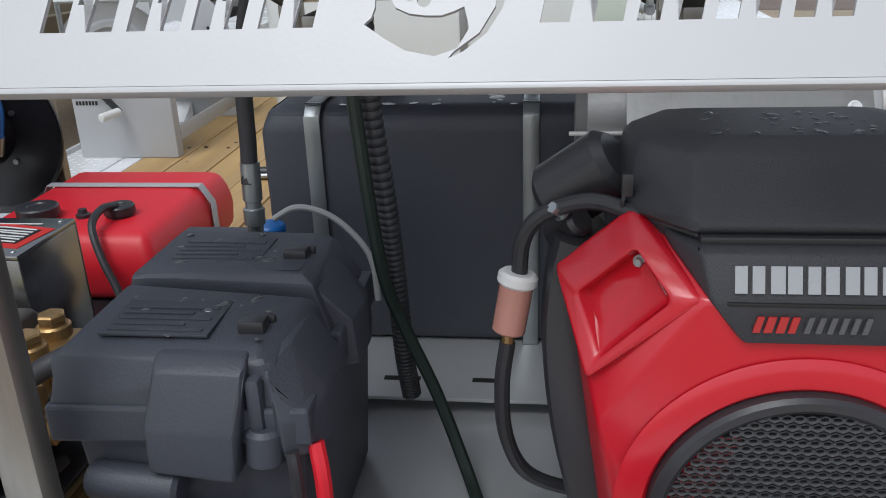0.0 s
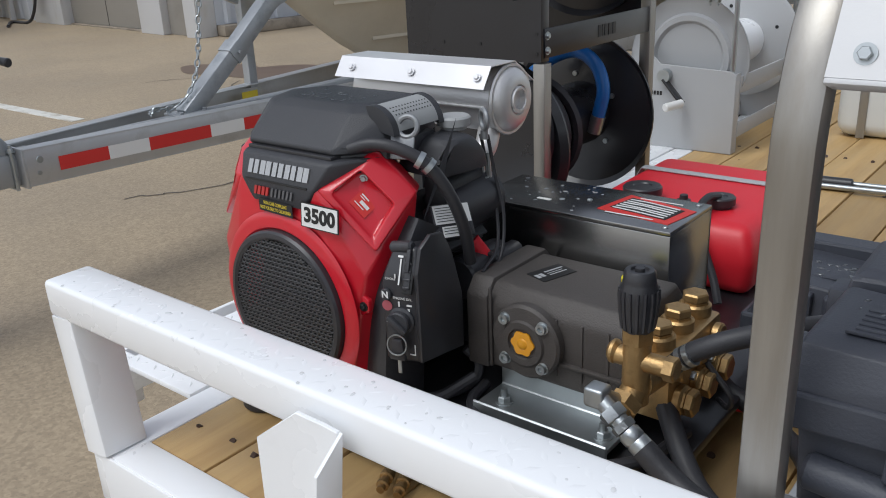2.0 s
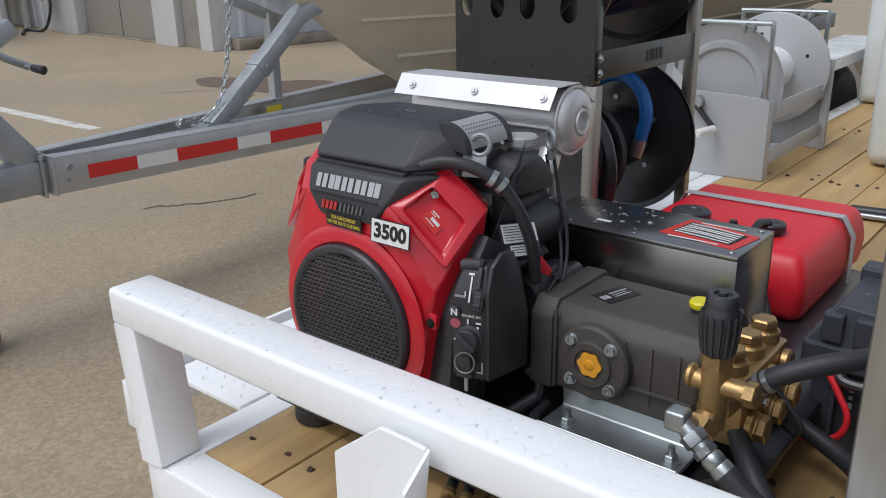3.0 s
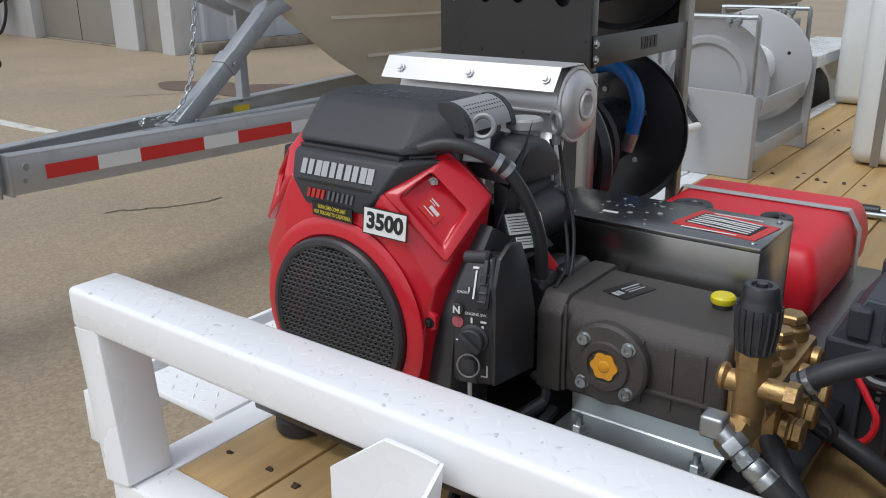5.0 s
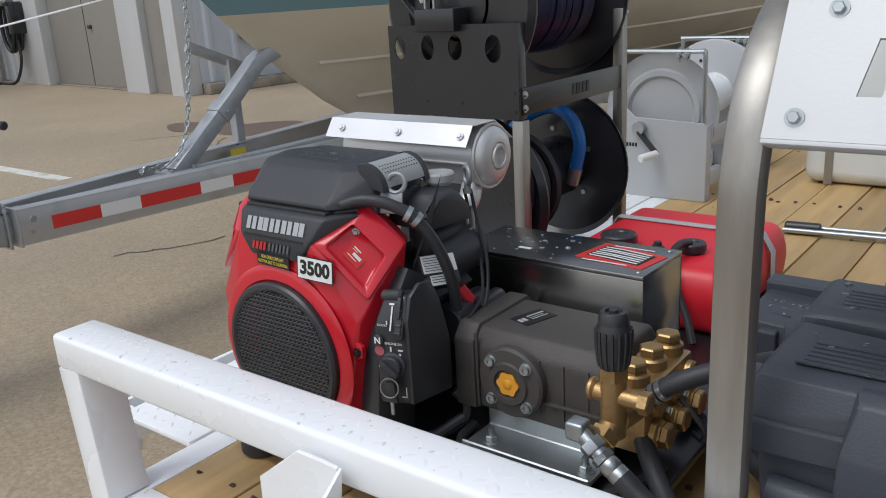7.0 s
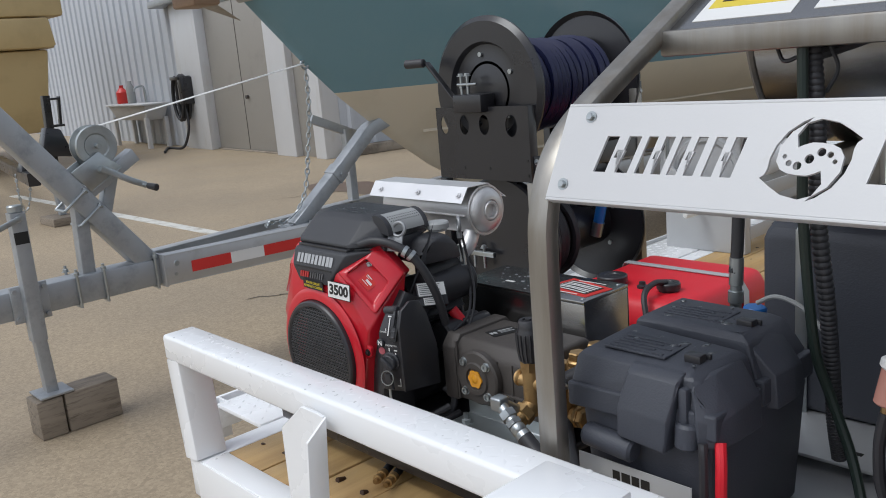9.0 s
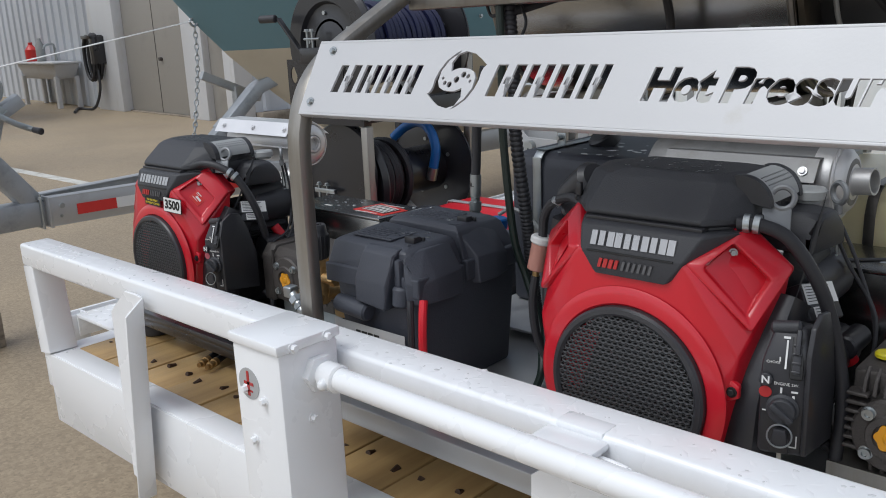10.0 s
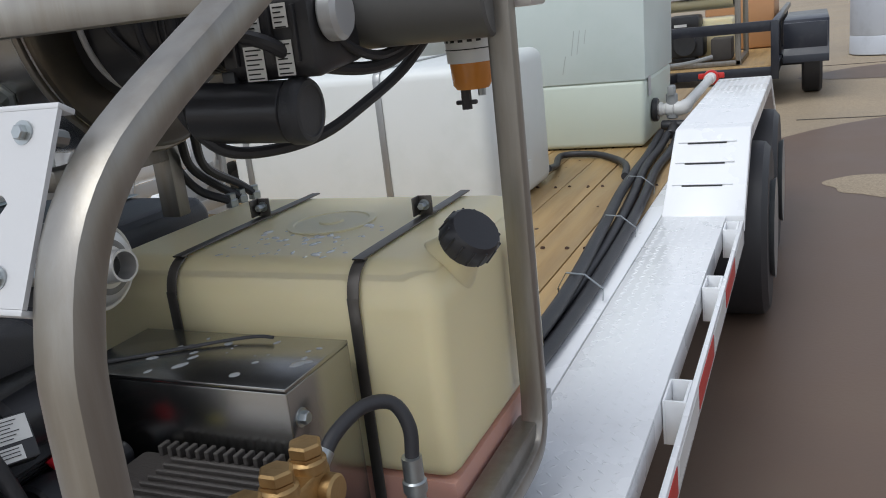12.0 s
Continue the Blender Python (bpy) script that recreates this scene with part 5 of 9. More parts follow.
# belt guard of bright sheet with a flag sticker
guard = thing("belt_guard", (-0.5, 0.58, 0.709), "bright stainless sheet belt guard with red flag sticker", "guard", "belt guards")
for nm, q in (("top_sheet", (-0.7, -0.345, 0.507, 0.66, 0.938, 0.945)), ("front_sheet", (-0.7, -0.345, 0.507, 0.5095, 0.7, 0.938)), ("rear_sheet", (-0.7, -0.345, 0.6575, 0.66, 0.7, 0.938)), ("end_sheet", (-0.35, -0.3455, 0.51, 0.657, 0.7, 0.938))):
    part(nm, bx(B(), *q, 0.0015), SHEET, guard)
bm = B()
prism(bm, [(-0.488, 0.552), (-0.362, 0.535), (-0.35, 0.612), (-0.474, 0.64)], 0.945, 0.9462, "z")
fs = part("flag_sticker", bm, RLABEL, guard, "red sticker with black and white flag")
bm = B()
prism(bm, [(-0.474, 0.566), (-0.374, 0.55), (-0.366, 0.604), (-0.464, 0.626)], 0.9463, 0.9468, "z")
part("flag_field", bm, INK, fs)
bm = B()
for k in range(6):
    y = 0.562 + k * 0.0095
    o = 0.003 * (k % 2)
    prism(bm, [(-0.47 + k * 0.0016, y + 0.004), (-0.43, y + o), (-0.378 + k * 0.001, y - 0.008), (-0.378 + k * 0.001, y - 0.004), (-0.43, y + 0.004 + o), (-0.47 + k * 0.0016, y + 0.008)], 0.9469, 0.9473, "z")
bx(bm, -0.47, -0.39, 0.541, 0.545, 0.9463, 0.9467, 0)
bx(bm, -0.452, -0.38, 0.628, 0.6315, 0.9463, 0.9467, 0)
tagged(part("flag_stripes", bm, LABELW, fs), kind="stuff")
bm = drops(B(), 26, lambda: ((RNG.uniform(-0.68, -0.5), RNG.uniform(0.52, 0.65), 0.945), (0, 0, 1)), 0.0015, 0.004)
tagged(part("raindrops", bm, WATERM, guard), kind="stuff")
bm = B()
bx(bm, -0.6, -0.575, 0.55, 0.558, 0.945, 0.9455, 0)
part("paper_scrap", bm, LABELW, guard)
for x, y in ((-0.36, 0.523), (-0.52, 0.585), (-0.36, 0.645)):
    bm = B()
    cyl(bm, (x, y, 0.944), (x, y, 0.947), 0.0045, seg=10, b=0.001)
    part("rivet", bm, ZINC, guard)

guard.location += Vector((-0.002, 0.048, -0.009))
# red fuel tank with strap and caps
tank = thing("fuel_tank", (-0.45, 0.92, 0.709), "red plastic fuel tank held by a grey metal strap", "tank")
bm = B()
hull(bm, [(x, y, z) for x, y, z in ((-0.72, 0.85, 0.71), (-0.352, 0.85, 0.71), (-0.72, 1.27, 0.71), (-0.352, 1.27, 0.71), (-0.725, 0.84, 0.79), (-0.345, 0.84, 0.79), (-0.725, 1.275, 0.79), (-0.345, 1.275, 0.79), (-0.705, 0.865, 0.843), (-0.365, 0.865, 0.843), (-0.705, 1.255, 0.846), (-0.365, 1.255, 0.846))], 0.022, 4)
part("tank_body", bm, REDPOLY, tank)
bm = B()
sweep(bm, [(-0.728, 1.135, 0.71), (-0.727, 1.135, 0.81), (-0.705, 1.135, 0.848), (-0.365, 1.135, 0.848), (-0.342, 1.135, 0.81), (-0.341, 1.135, 0.71)], rsq(0.003, 0.024, 0.001))
part("strap", bm, GREYPLATE, tank, "flat grey metal strap")
for p, r, h in (((-0.61, 0.935, 0.84), 0.04, 0.03), ((-0.455, 0.955, 0.84), 0.03, 0.026)):
    bm = B()
    lathe(bm, [(r * 0.8, 0), (r * 0.8, h * 0.35), (r, h * 0.4), (r, h * 0.9), (r * 0.92, h), (r * 0.5, h), (r * 0.45, h * 0.92), (0, h * 0.92)], p, (0, 0, 1), 14)
    part("filler_cap", bm, SATIN, tank, "black screw cap")
bm = B()
lathe(bm, [(0.014, 0), (0.014, 0.012), (0.009, 0.014), (0.008, 0.022), (0, 0.022)], (-0.525, 0.945, 0.838), (0, 0, 1), 12)
part("vent_plug", bm, SATIN, tank)
bm = B()
hose(bm, [(-0.455, 0.945, 0.868), (-0.46, 0.9, 0.875), (-0.455, 0.85, 0.86), (-0.43, 0.82, 0.81), (-0.4, 0.8, 0.76), (-0.38, 0.78, 0.72)], 0.0075, 10)
tank.location += Vector((0, 0.075, -0.019))
solo("fuel_hose", moved(bm, (0, 0.075, -0.019)), RUBBER, "black fuel hose from the red tank's cap", "hose")
# moulded dimples on the tank's end
bm = B()
for i in range(9):
    for j in range(4):
        y, z = 0.9 + i * 0.013, 0.735 + j * 0.012 + i * 0.001
        ball(bm, (-0.348, y, z), 0.003, 0.4, 1, 1, 6)
tagged(part("moulded_dots", bm, REDPOLY, tank), kind="stuff")

# loose hose ends with brass couplings lying on the deck, and a steel lance
ends = thing("hose_ends", (-0.6, 0.2, DECKZ), "two black hose ends with brass couplings on the planks", "hose")
for k, (dx, dy) in enumerate(((0, 0), (0.028, 0.004))):
    bm = B()
    hose(bm, [(-0.69 + dx, 0.4 + dy, 0.625), (-0.64 + dx, 0.28 + dy, 0.626), (-0.602 + dx, 0.2 + dy, 0.626)], 0.0085, 10)
    hp = part("hose_end", bm, RUBBER, ends)
    bm = B()
    lathe(bm, [(0.0105, 0), (0.0105, 0.012), (0.0075, 0.013), (0.0075, 0.022), (0.0095, 0.023), (0.0095, 0.03), (0.006, 0.031), (0.006, 0.04), (0, 0.04)], (-0.604 + dx, 0.204 + dy, 0.6255), (0.4, -0.9, 0), 12)
    part("brass_coupling", bm, BRASS, hp, "brass coupling")
lance = thing("spray_lance", (-0.3, 1.9, DECKZ), "chromed spray lance with black grip on the deck", "lance")
for dy in (0.0, 0.045):
    bm = B()
    cyl(bm, (-0.56, 1.86 + dy, 0.6215), (0.2, 1.94 + dy, 0.6215), 0.0085, seg=12)
    tube_ = part("lance_tube", bm, ZINC, lance)
bm = B()
cyl(bm, (-0.56, 1.88, 0.628), (-0.46, 1.892, 0.628), 0.0165, seg=14, b=0.004)
part("grip", bm, SATIN, lance)
lance.location += Vector((0.03, 0.09, 0))

# ---- black twin hose reel stand ----
stand = thing("hose_reel_stand", (-1.03, 1.2, DECKZ), "black steel stand carrying two stacked hose reels", "reel stand")
bm = B()
hy, hz0, hz1 = 0.95, 1.092, 1.297
outline = [(-1.205, hz0), (-0.848, hz0), (-0.848, hz1), (-1.205, hz1)]
holes = [(-1.172, 1.247, 0.016, 0.026), (-1.09, 1.247, 0.018, 0.028), (-1.012, 1.247, 0.019, 0.028), (-0.91, 1.244, 0.021, 0.03)]
cu = bpy.data.curves.new("sheet", "CURVE")
cu.dimensions, cu.fill_mode, cu.extrude = "2D", "BOTH", 0.0015
for ring in [outline] + [[(cx + a * math.cos(2 * math.pi * k / 18), cz + b_ * math.sin(2 * math.pi * k / 18)) for k in range(18)] for cx, cz, a, b_ in holes]:
    sp = cu.splines.new("POLY")
    sp.points.add(len(ring) - 1)
    for q, (a, c) in zip(sp.points, ring):
        q.co = (a, c, 0, 1)
    sp.use_cyclic_u = True
tmp = new("tmp_sheet", cu)
me = bpy.data.meshes.new_from_object(tmp)
bpy.data.objects.remove(tmp)
bm.from_mesh(me)
bpy.data.meshes.remove(me)
bmesh.ops.transform(bm, matrix=on_plane((0, hy, 0), (1, 0, 0), (0, 0, 1)), verts=bm.verts)
bx(bm, -0.85, -0.8475, hy, hy + 0.03, hz0, hz1, 0.001)
front = part("front_panel", bm, BLACKPAINT, stand, "black sheet panel with four oval holes")
for x, z in ((-1.1, 1.125), (-1.0, 1.125), (-0.858, 1.11), (-0.858, 1.15)):
    bm = B()
    cyl(bm, (x, hy - 0.003, z), (x, hy - 0.001, z), 0.004, seg=8)
    part("hole_plug", bm, INK, front)
for x in (-1.2, -0.855):
    for y in (0.965, 1.45):
        bm = B()
        bx(bm, x - 0.014, x + 0.014, y - 0.014, y + 0.014, DECKZ, 1.09 if y < 1 else 1.3, 0.002)
        part("upright", bm, STAIN if x > -1 else BLACKPAINT, stand)
for z0, z1 in ((1.1, 1.16), (0.66, 0.69)):
    bm = B()
    bx(bm, -0.8475, -0.8445, 0.96, 1.47, z0, z1, 0.001)
    sidep = part("side_plate", bm, BLACKPAINT, stand)
    if z0 > 1:
        mt = on_plane((-0.8443, 1.22, 1.13), (0, 1, 0), (0, 0, 1))
        bm = bars(B(), [0.012, 0.006, 0.012, 0.014, 0.013], 0.026, mt, 0.006, 0.0008)
        part("maker_mark", bm, INK, sidep)
bm = B()
bx(bm, -1.222, -0.848, 1.46, 1.463, 1.09, 1.3, 0.001)
part("back_panel", bm, BLACKPAINT, stand)
bm = B()
bx(bm, -0.8475, -0.8445, 1.45, 1.47, 1.15, 1.32, 0.001)
part("side_flange", bm, BLACKPAINT, stand)
for z in (1.145, 1.115, 1.29):
    part("plate_bolt", bolt(B(), (-0.8445, 0.968 if z < 1.2 else 1.46, z), (1, 0, 0), 0.006, 0.006), ZINC, stand)


def reel(c, y0, y1, R, hosemat, name, label, crank, layers=3, fill=1.0):
    """A hose reel with its axle along y: two dished flanges, hub, wound hose."""
    x, z = c
    rl = thing(name, (x, (y0 + y1) / 2, z - R), label, "hose reel", "hose reels")
    for y, d in ((y0, -1), (y1, 1)):
        bm = B()
        lathe(bm, [(0.0, 0.004), (R * 0.32, 0.004), (R * 0.36, 0.0), (R * 0.62, 0.0), (R * 0.66, 0.014), (R * 0.93, 0.014), (R, 0.002), (R, -0.004), (R * 0.93, 0.009), (R * 0.6, -0.004), (0.0, -0.004)], (x, y, z), (0, d, 0), 56)
        fl = part("flange", bm, BLACKPAINT, rl, "glossy black dished flange")
        for k in range(5):
            w = 2 * math.pi * k / 5 + 0.5
            bm = B()
            cyl(bm, (x + R * 0.5 * math.cos(w), y - d * 0.009, z + R * 0.5 * math.sin(w)), (x + R * 0.5 * math.cos(w), y + d * 0.006, z + R * 0.5 * math.sin(w)), 0.007, seg=10)
            part("flange_bolt", bm, ZINC, fl)
    bm = B()
    cyl(bm, (x, y0, z), (x, y1, z), R * 0.4, seg=24)
    part("drum", bm, BLACKPAINT, rl)
    bm = B()
    n = int((y1 - y0 - 0.02) * fill / 0.024)
    for lay in range(layers):
        for k in range(n):
            rr = R * (0.46 + lay * 0.13) + RNG.uniform(-0.004, 0.004)
            if lay == 2 and k > n * 0.7:
                continue
            torus(bm, (x + RNG.uniform(-0.004, 0.004), y0 + 0.02 + k * 0.024, z), (RNG.uniform(-0.06, 0.06), 1, RNG.uniform(-0.06, 0.06)), rr, 0.0125, 30, 6)
    tagged(part("wound_hose", bm, hosemat, rl), kind="stuff")
    if crank:
        bm = B()
        bx(bm, x - 0.075, x + 0.035, y0 - 0.07, y0 - 0.012, z - 0.055, z - 0.005, 0.004)
        part("bearing_block", bm, BLACKPAINT, rl)
        for dx in (-0.06, -0.035):
            bm = B()
            cyl(bm, (x + dx, y0 - 0.045, z - 0.01), (x + dx, y0 - 0.045, z + 0.05), 0.004, seg=8)
            bolt(bm, (x + dx, y0 - 0.045, z + 0.045), (0, 0, 1), 0.008, 0.008)
            part("clamp_bolt", bm, ZINC, rl)
        bm = B()
        cyl(bm, (x - 0.075, y0 - 0.045, z + 0.022), (x + 0.0, y0 - 0.045, z + 0.022), 0.004, seg=8)
        part("clamp_bar", bm, ZINC, rl)
        bm = B()
        sweep(bm, [(x - 0.075, y0 - 0.05, z - 0.03), (x - 0.18, y0 - 0.06, z + 0.09)], rsq(0.02, 0.008, 0.002))
        cr = part("crank_arm", bm, BLACKPAINT, rl)
        bm = B()
        cyl(bm, (x - 0.18, y0 - 0.07, z + 0.09), (x - 0.245, y0 - 0.085, z + 0.09), 0.013, seg=14, b=0.003)
        part("crank_grip", bm, SATIN, cr)
    return rl


reel((-1.0, 1.338), 1.0, 1.44, 0.205, BLUEHOSE, "hose_reel", "black reel with dark blue hose on the stand's top", True, 2)
low_reel = reel((-0.992, 0.889), 1.02, 1.43, 0.204, RUBBER, "hose_reel", "black reel wound with black hose inside the stand", False, 2, 0.55)
bm = B()
hose(bm, [(-1.08, 1.33, 1.0), (-1.03, 1.345, 1.04), (-0.965, 1.35, 1.058), (-0.908, 1.345, 1.03), (-0.882, 1.34, 0.97), (-0.893, 1.335, 0.9)], 0.017, 12)
bl = solo("hose_end_piece", bm, BLUE, "bright blue hose end on the lower reel", "hose", at=(-0.9, 1.35, 0.96))
bm = B()
cyl(bm, (-0.891, 1.335, 0.905), (-0.903, 1.333, 0.862), 0.0185, seg=14)
part("ferrule", bm, ZINC, bl)
# lower front gear of the stand
bm = B()
lathe(bm, [(0.0, 0.006), (0.05, 0.006), (0.16, 0.0), (0.165, -0.006), (0, -0.006)], (-1.0, 0.975, 0.93), (0, -1, 0), 40)
dp = part("disc_plate", bm, BLACKPAINT, stand)
for dx, dz in ((-0.09, -0.03), (-0.05, -0.03)):
    bm = B()
    cyl(bm, (-1.0 + dx, 0.95, 0.86 + dz), (-1.0 + dx, 0.95, 0.93 + dz), 0.0045, seg=8)
    bolt(bm, (-1.0 + dx, 0.95, 0.92 + dz), (0, 0, 1), 0.008, 0.008)
    part("clamp_bolt", bm, ZINC, stand)
bm = B()
bx(bm, -1.11, -1.01, 0.945, 0.957, 0.865, 0.88, 0.002)
part("clamp_bar", bm, ZINC, stand)

stand.location += Vector((0.028, 0.008, 0))

# ---- grey double hose reel frame ----
gframe = thing("grey_reel_frame", (-1.0, 2.4, DECKZ), "grey powder-coated hose reel frame standing on the deck", "reel frame")
bm = B()
prism(bm, [(-1.19, DECKZ), (-0.888, DECKZ), (-0.888, 0.838), (-0.9, 0.852), (-1.12, 0.862), (-1.19, 0.93)], 2.085, 2.09, "y", 0.001)
bx(bm, -0.893, -0.888, 2.09, 2.125, DECKZ, 0.845, 0.001)
part("front_plate", bm, GREYPLATE, gframe)
bm = B()
prism(bm, [(-1.19, DECKZ), (-0.875, DECKZ), (-0.875, 0.872), (-1.19, 0.9)], 2.63, 2.635, "y", 0.001)
part("rear_plate", bm, GREYPLATE, gframe)
for z0, z1 in ((0.655, 0.7), (0.785, 0.835)):
    bm = B()
    bx(bm, -0.892, -0.886, 2.12, 2.63, z0, z1, 0.002)
    part("side_rail", bm, GREYPLATE, gframe)
for x in (-0.882, -1.18):
    bm = B()
    bx(bm, x - 0.012, x + 0.012, 2.615, 2.64, DECKZ, 0.91, 0.002)
    part("corner_post", bm, GREYPLATE, gframe)
for y, zt, z0 in ((2.1, 1.062, 0.85), (2.62, 1.06, 0.88)):
    bm = B()
    hose(bm, [(-0.905, y, z0), (-0.905, y, zt - 0.02), (-0.91, y, zt), (-0.93, y, zt), (-1.17, y, zt), (-1.185, y, zt - 0.005), (-1.187, y, zt - 0.03), (-1.187, y, z0)], 0.0075, 8, 3)
    g = part("guide_hoop", bm, ZINC, gframe, "bent zinc guide hoop")
    for dx in (-0.96, -0.985):
        bm = B()
        bolt(bm, (dx, y - 0.006, zt - 0.012), (0, -1, 0), 0.008, 0.012)
        cyl(bm, (dx, y, zt - 0.03), (dx, y, zt + 0.012), 0.004, seg=8)
        part("hoop_bolt", bm, ZINC, g)
bm = B()
sweep(bm, [(-1.1, 2.07, 0.82), (-1.035, 2.06, 0.755)], rsq(0.024, 0.008, 0.002))
gc = part("crank_arm", bm, BLACKPAINT, gframe)
bm = B()
cyl(bm, (-1.035, 2.06, 0.755), (-1.06, 1.995, 0.75), 0.0125, seg=14, b=0.003)
part("crank_grip", bm, LABELW, gc, "white crank grip")
bm = B()
cyl(bm, (-1.1, 2.085, 0.83), (-1.1, 2.06, 0.83), 0.02, seg=14)
part("axle_end", bm, ZINC, gframe)
bm = bars(B(), [0.007] * 7, 0.012, on_plane((-1.145, 2.0845, 0.775), (1, 0, 0), (0, 0, 1)), 0.003, 0.0006)
tagged(part("maker_mark", bm, INK, gframe), kind="stuff")
greyreel = thing("grey_hose_reel", (-1.05, 2.35, 0.7), "empty light grey hose reel with white drum", "hose reel", "hose reels")
for y, d in ((2.14, -1), (2.58, 1)):
    bm = B()
    R = 0.185
    lathe(bm, [(0.0, 0.002), (R * 0.55, 0.002), (R * 0.6, 0.012), (R * 0.68, 0.012), (R * 0.72, 0.002), (R * 0.95, 0.002), (R, 0.008), (R, 0.002), (R * 0.95, -0.003), (0, -0.003)], (-1.055, y, 0.875), (0, d, 0), 48)
    fl = part("flange", bm, GREYPLATE, greyreel)
    for k in range(4):
        w = k * math.pi / 2 + 0.4
        bm = B()
        cyl(bm, (-1.055 + 0.12 * math.cos(w), y - 0.004, 0.875 + 0.12 * math.sin(w)), (-1.055 + 0.12 * math.cos(w), y + 0.005, 0.875 + 0.12 * math.sin(w)), 0.006, seg=10)
        part("flange_hole", bm, INK, fl)
bm = B()
cyl(bm, (-1.055, 2.14, 0.875), (-1.055, 2.58, 0.875), 0.072, seg=32)
drum = part("drum", bm, WHITE, greyreel, "white reel drum")
bm = B()
ball(bm, (-1.0, 2.34, 0.916), 0.035, 0.5, 1.2, 0.7, 16)
part("hose_slot", bm, INK, drum)

for ob in (gframe, greyreel):
    piv = Vector((-1.19, 2.085, DECKZ))
    ob.location = piv + (ob.location - piv) * 1.13 + Vector((-0.018, 0.115, 0))
    ob.scale = (1.13, 1.13, 1.13)


# ---- second skid: stainless frame with hot-water unit ----
hskid = thing("hot_washer_skid", (0.55, 0.6, DECKZ), "brushed stainless steel tube frame skid with sign plate", "skid")
SQ = rsq(0.037, 0.03, 0.008)
for x in (-0.057, 1.144):
    prof = [(0.135, 0.7), (0.135, 1.0), (0.136, 1.17), (0.142, 1.225), (0.16, 1.277), (0.192, 1.318), (0.235, 1.349), (0.3, 1.386), (0.42, 1.452), (0.62, 1.562)]
    bm = sweep(B(), smooth_line([(x, y - 0.023 * max(0, 1.6 - y / 0.39), z) for y, z in prof], 3), SQ)
    part("side_frame", bm, STAIN, hskid, "brushed stainless bent square tube", sharp=32)
    bm = B()
    sweep(bm, smooth_line([(x + 0.02, 0.62, 1.562), (x + 0.02, 0.8, 1.6), (x + 0.02, 0.895, 1.56), (x + 0.02, 0.9, 1.4), (x + 0.02, 0.9, 1.0), (x + 0.02, 0.9, 0.82), (x + 0.02, 0.885, 0.755), (x + 0.02, 0.84, 0.73), (x + 0.02, 0.7, 0.727)], 4), rsq(0.036, 0.03, 0.005))
    part("rear_frame", bm, STAIN, hskid, sharp=32)
for y, z in ((0.4, 1.432), (0.6, 1.54)):
    bm = B()
    bx(bm, -0.045, 1.124, y - 0.016, y + 0.018, z - 0.02, z + 0.018, 0.005)
    part("cross_bar", bm, STAIN, hskid)
# base tray with raised shelf, slots and side lips
bm = B()
bx(bm, -0.09, 1.165, 0.085, 0.91, 0.7, 0.738, 0.004)
bx(bm, -0.09, 1.137, 0.91, 1.07, 0.7, 0.738, 0.0)
part("base_tray", bm, TRAY, hskid, "dull stainless base tray")
# runners coloured black to stand for the shadow under the skid
for y in (0.36, 1.0):
    bm = B()
    bx(bm, -0.05, 1.1, y - 0.02, y + 0.02, DECKZ, 0.7, 0.004)
    part("base_runner", bm, BLACKPAINT, hskid)
bm = B()
bx(bm, -0.05, 0.5, 0.515, 1.05, 0.756, 0.762, 0.002)
bx(bm, -0.05, 0.5, 0.56, 1.05, 0.738, 0.756, 0.0)
shelf = part("tank_shelf", bm, TRAY, hskid)
for x0, x1 in ((0.145, 0.195), (0.265, 0.31)):
    bm = B()
    bx(bm, x0, x1, 0.556, 0.566, 0.7622, 0.763, 0)
    part("slot", bm, INK, shelf)
bm = B()
bx(bm, 1.137, 1.172, 0.12, 0.9, 0.738, 0.775, 0.004)
rl_ = part("side_lip", bm, STAIN, hskid)
bm = B()
bx(bm, 1.1722, 1.1735, 0.35, 0.5, 0.715, 0.765, 0)
dl = part("data_label", bm, YLABEL, rl_, "yellow data label")
bm = B()
bx(bm, 1.1722, 1.1735, 0.52, 0.62, 0.715, 0.765, 0)
part("data_label", bm, LABELG, rl_, "silver data label")

# control panel on the sloping top
cp = thing("control_panel", (0.5, 0.5, 1.47), "stainless control panel with yellow and white labels", "panel")
pm = on_plane((0.54, 0.5, 1.498), (1, 0, 0), (0, 0.2, 0.108))
bm = B()
bx(bm, -0.585, 0.585, -0.113, 0.113, 0, 0.004, 0.001, m=pm)
pp = part("panel_sheet", bm, SHEET, cp)
bm = B()
bx(bm, -0.55, -0.4, -0.09, 0.09, 0.004, 0.005, 0, m=pm)
part("label_base", bm, LABELW, pp)
bm = B()
bx(bm, -0.54, -0.41, -0.055, 0.08, 0.005, 0.0056, 0, m=pm)
part("warning_label", bm, YLABEL, pp, "yellow warning label with fine print")
bm = lines(B(), pm @ Matrix.Translation((-0.475, 0, 0.0056)), [(-0.05, 0.05 - 0.01 * (k % 3), 0.06 - k * 0.012, 0.004) for k in range(9)])
tagged(part("fine_print", bm, INK, pp), kind="stuff")
bm = B()
bx(bm, -0.37, -0.05, -0.085, 0.09, 0.004, 0.005, 0, m=pm)
part("label_base", bm, LABELW, pp)
bm = lines(B(), pm @ Matrix.Translation((-0.21, 0, 0.0052)), [(-0.14, 0.12 - 0.03 * (k % 4), 0.02 - k * 0.011, 0.004) for k in range(9)])
tagged(part("fine_print", bm, INK, pp), kind="stuff")
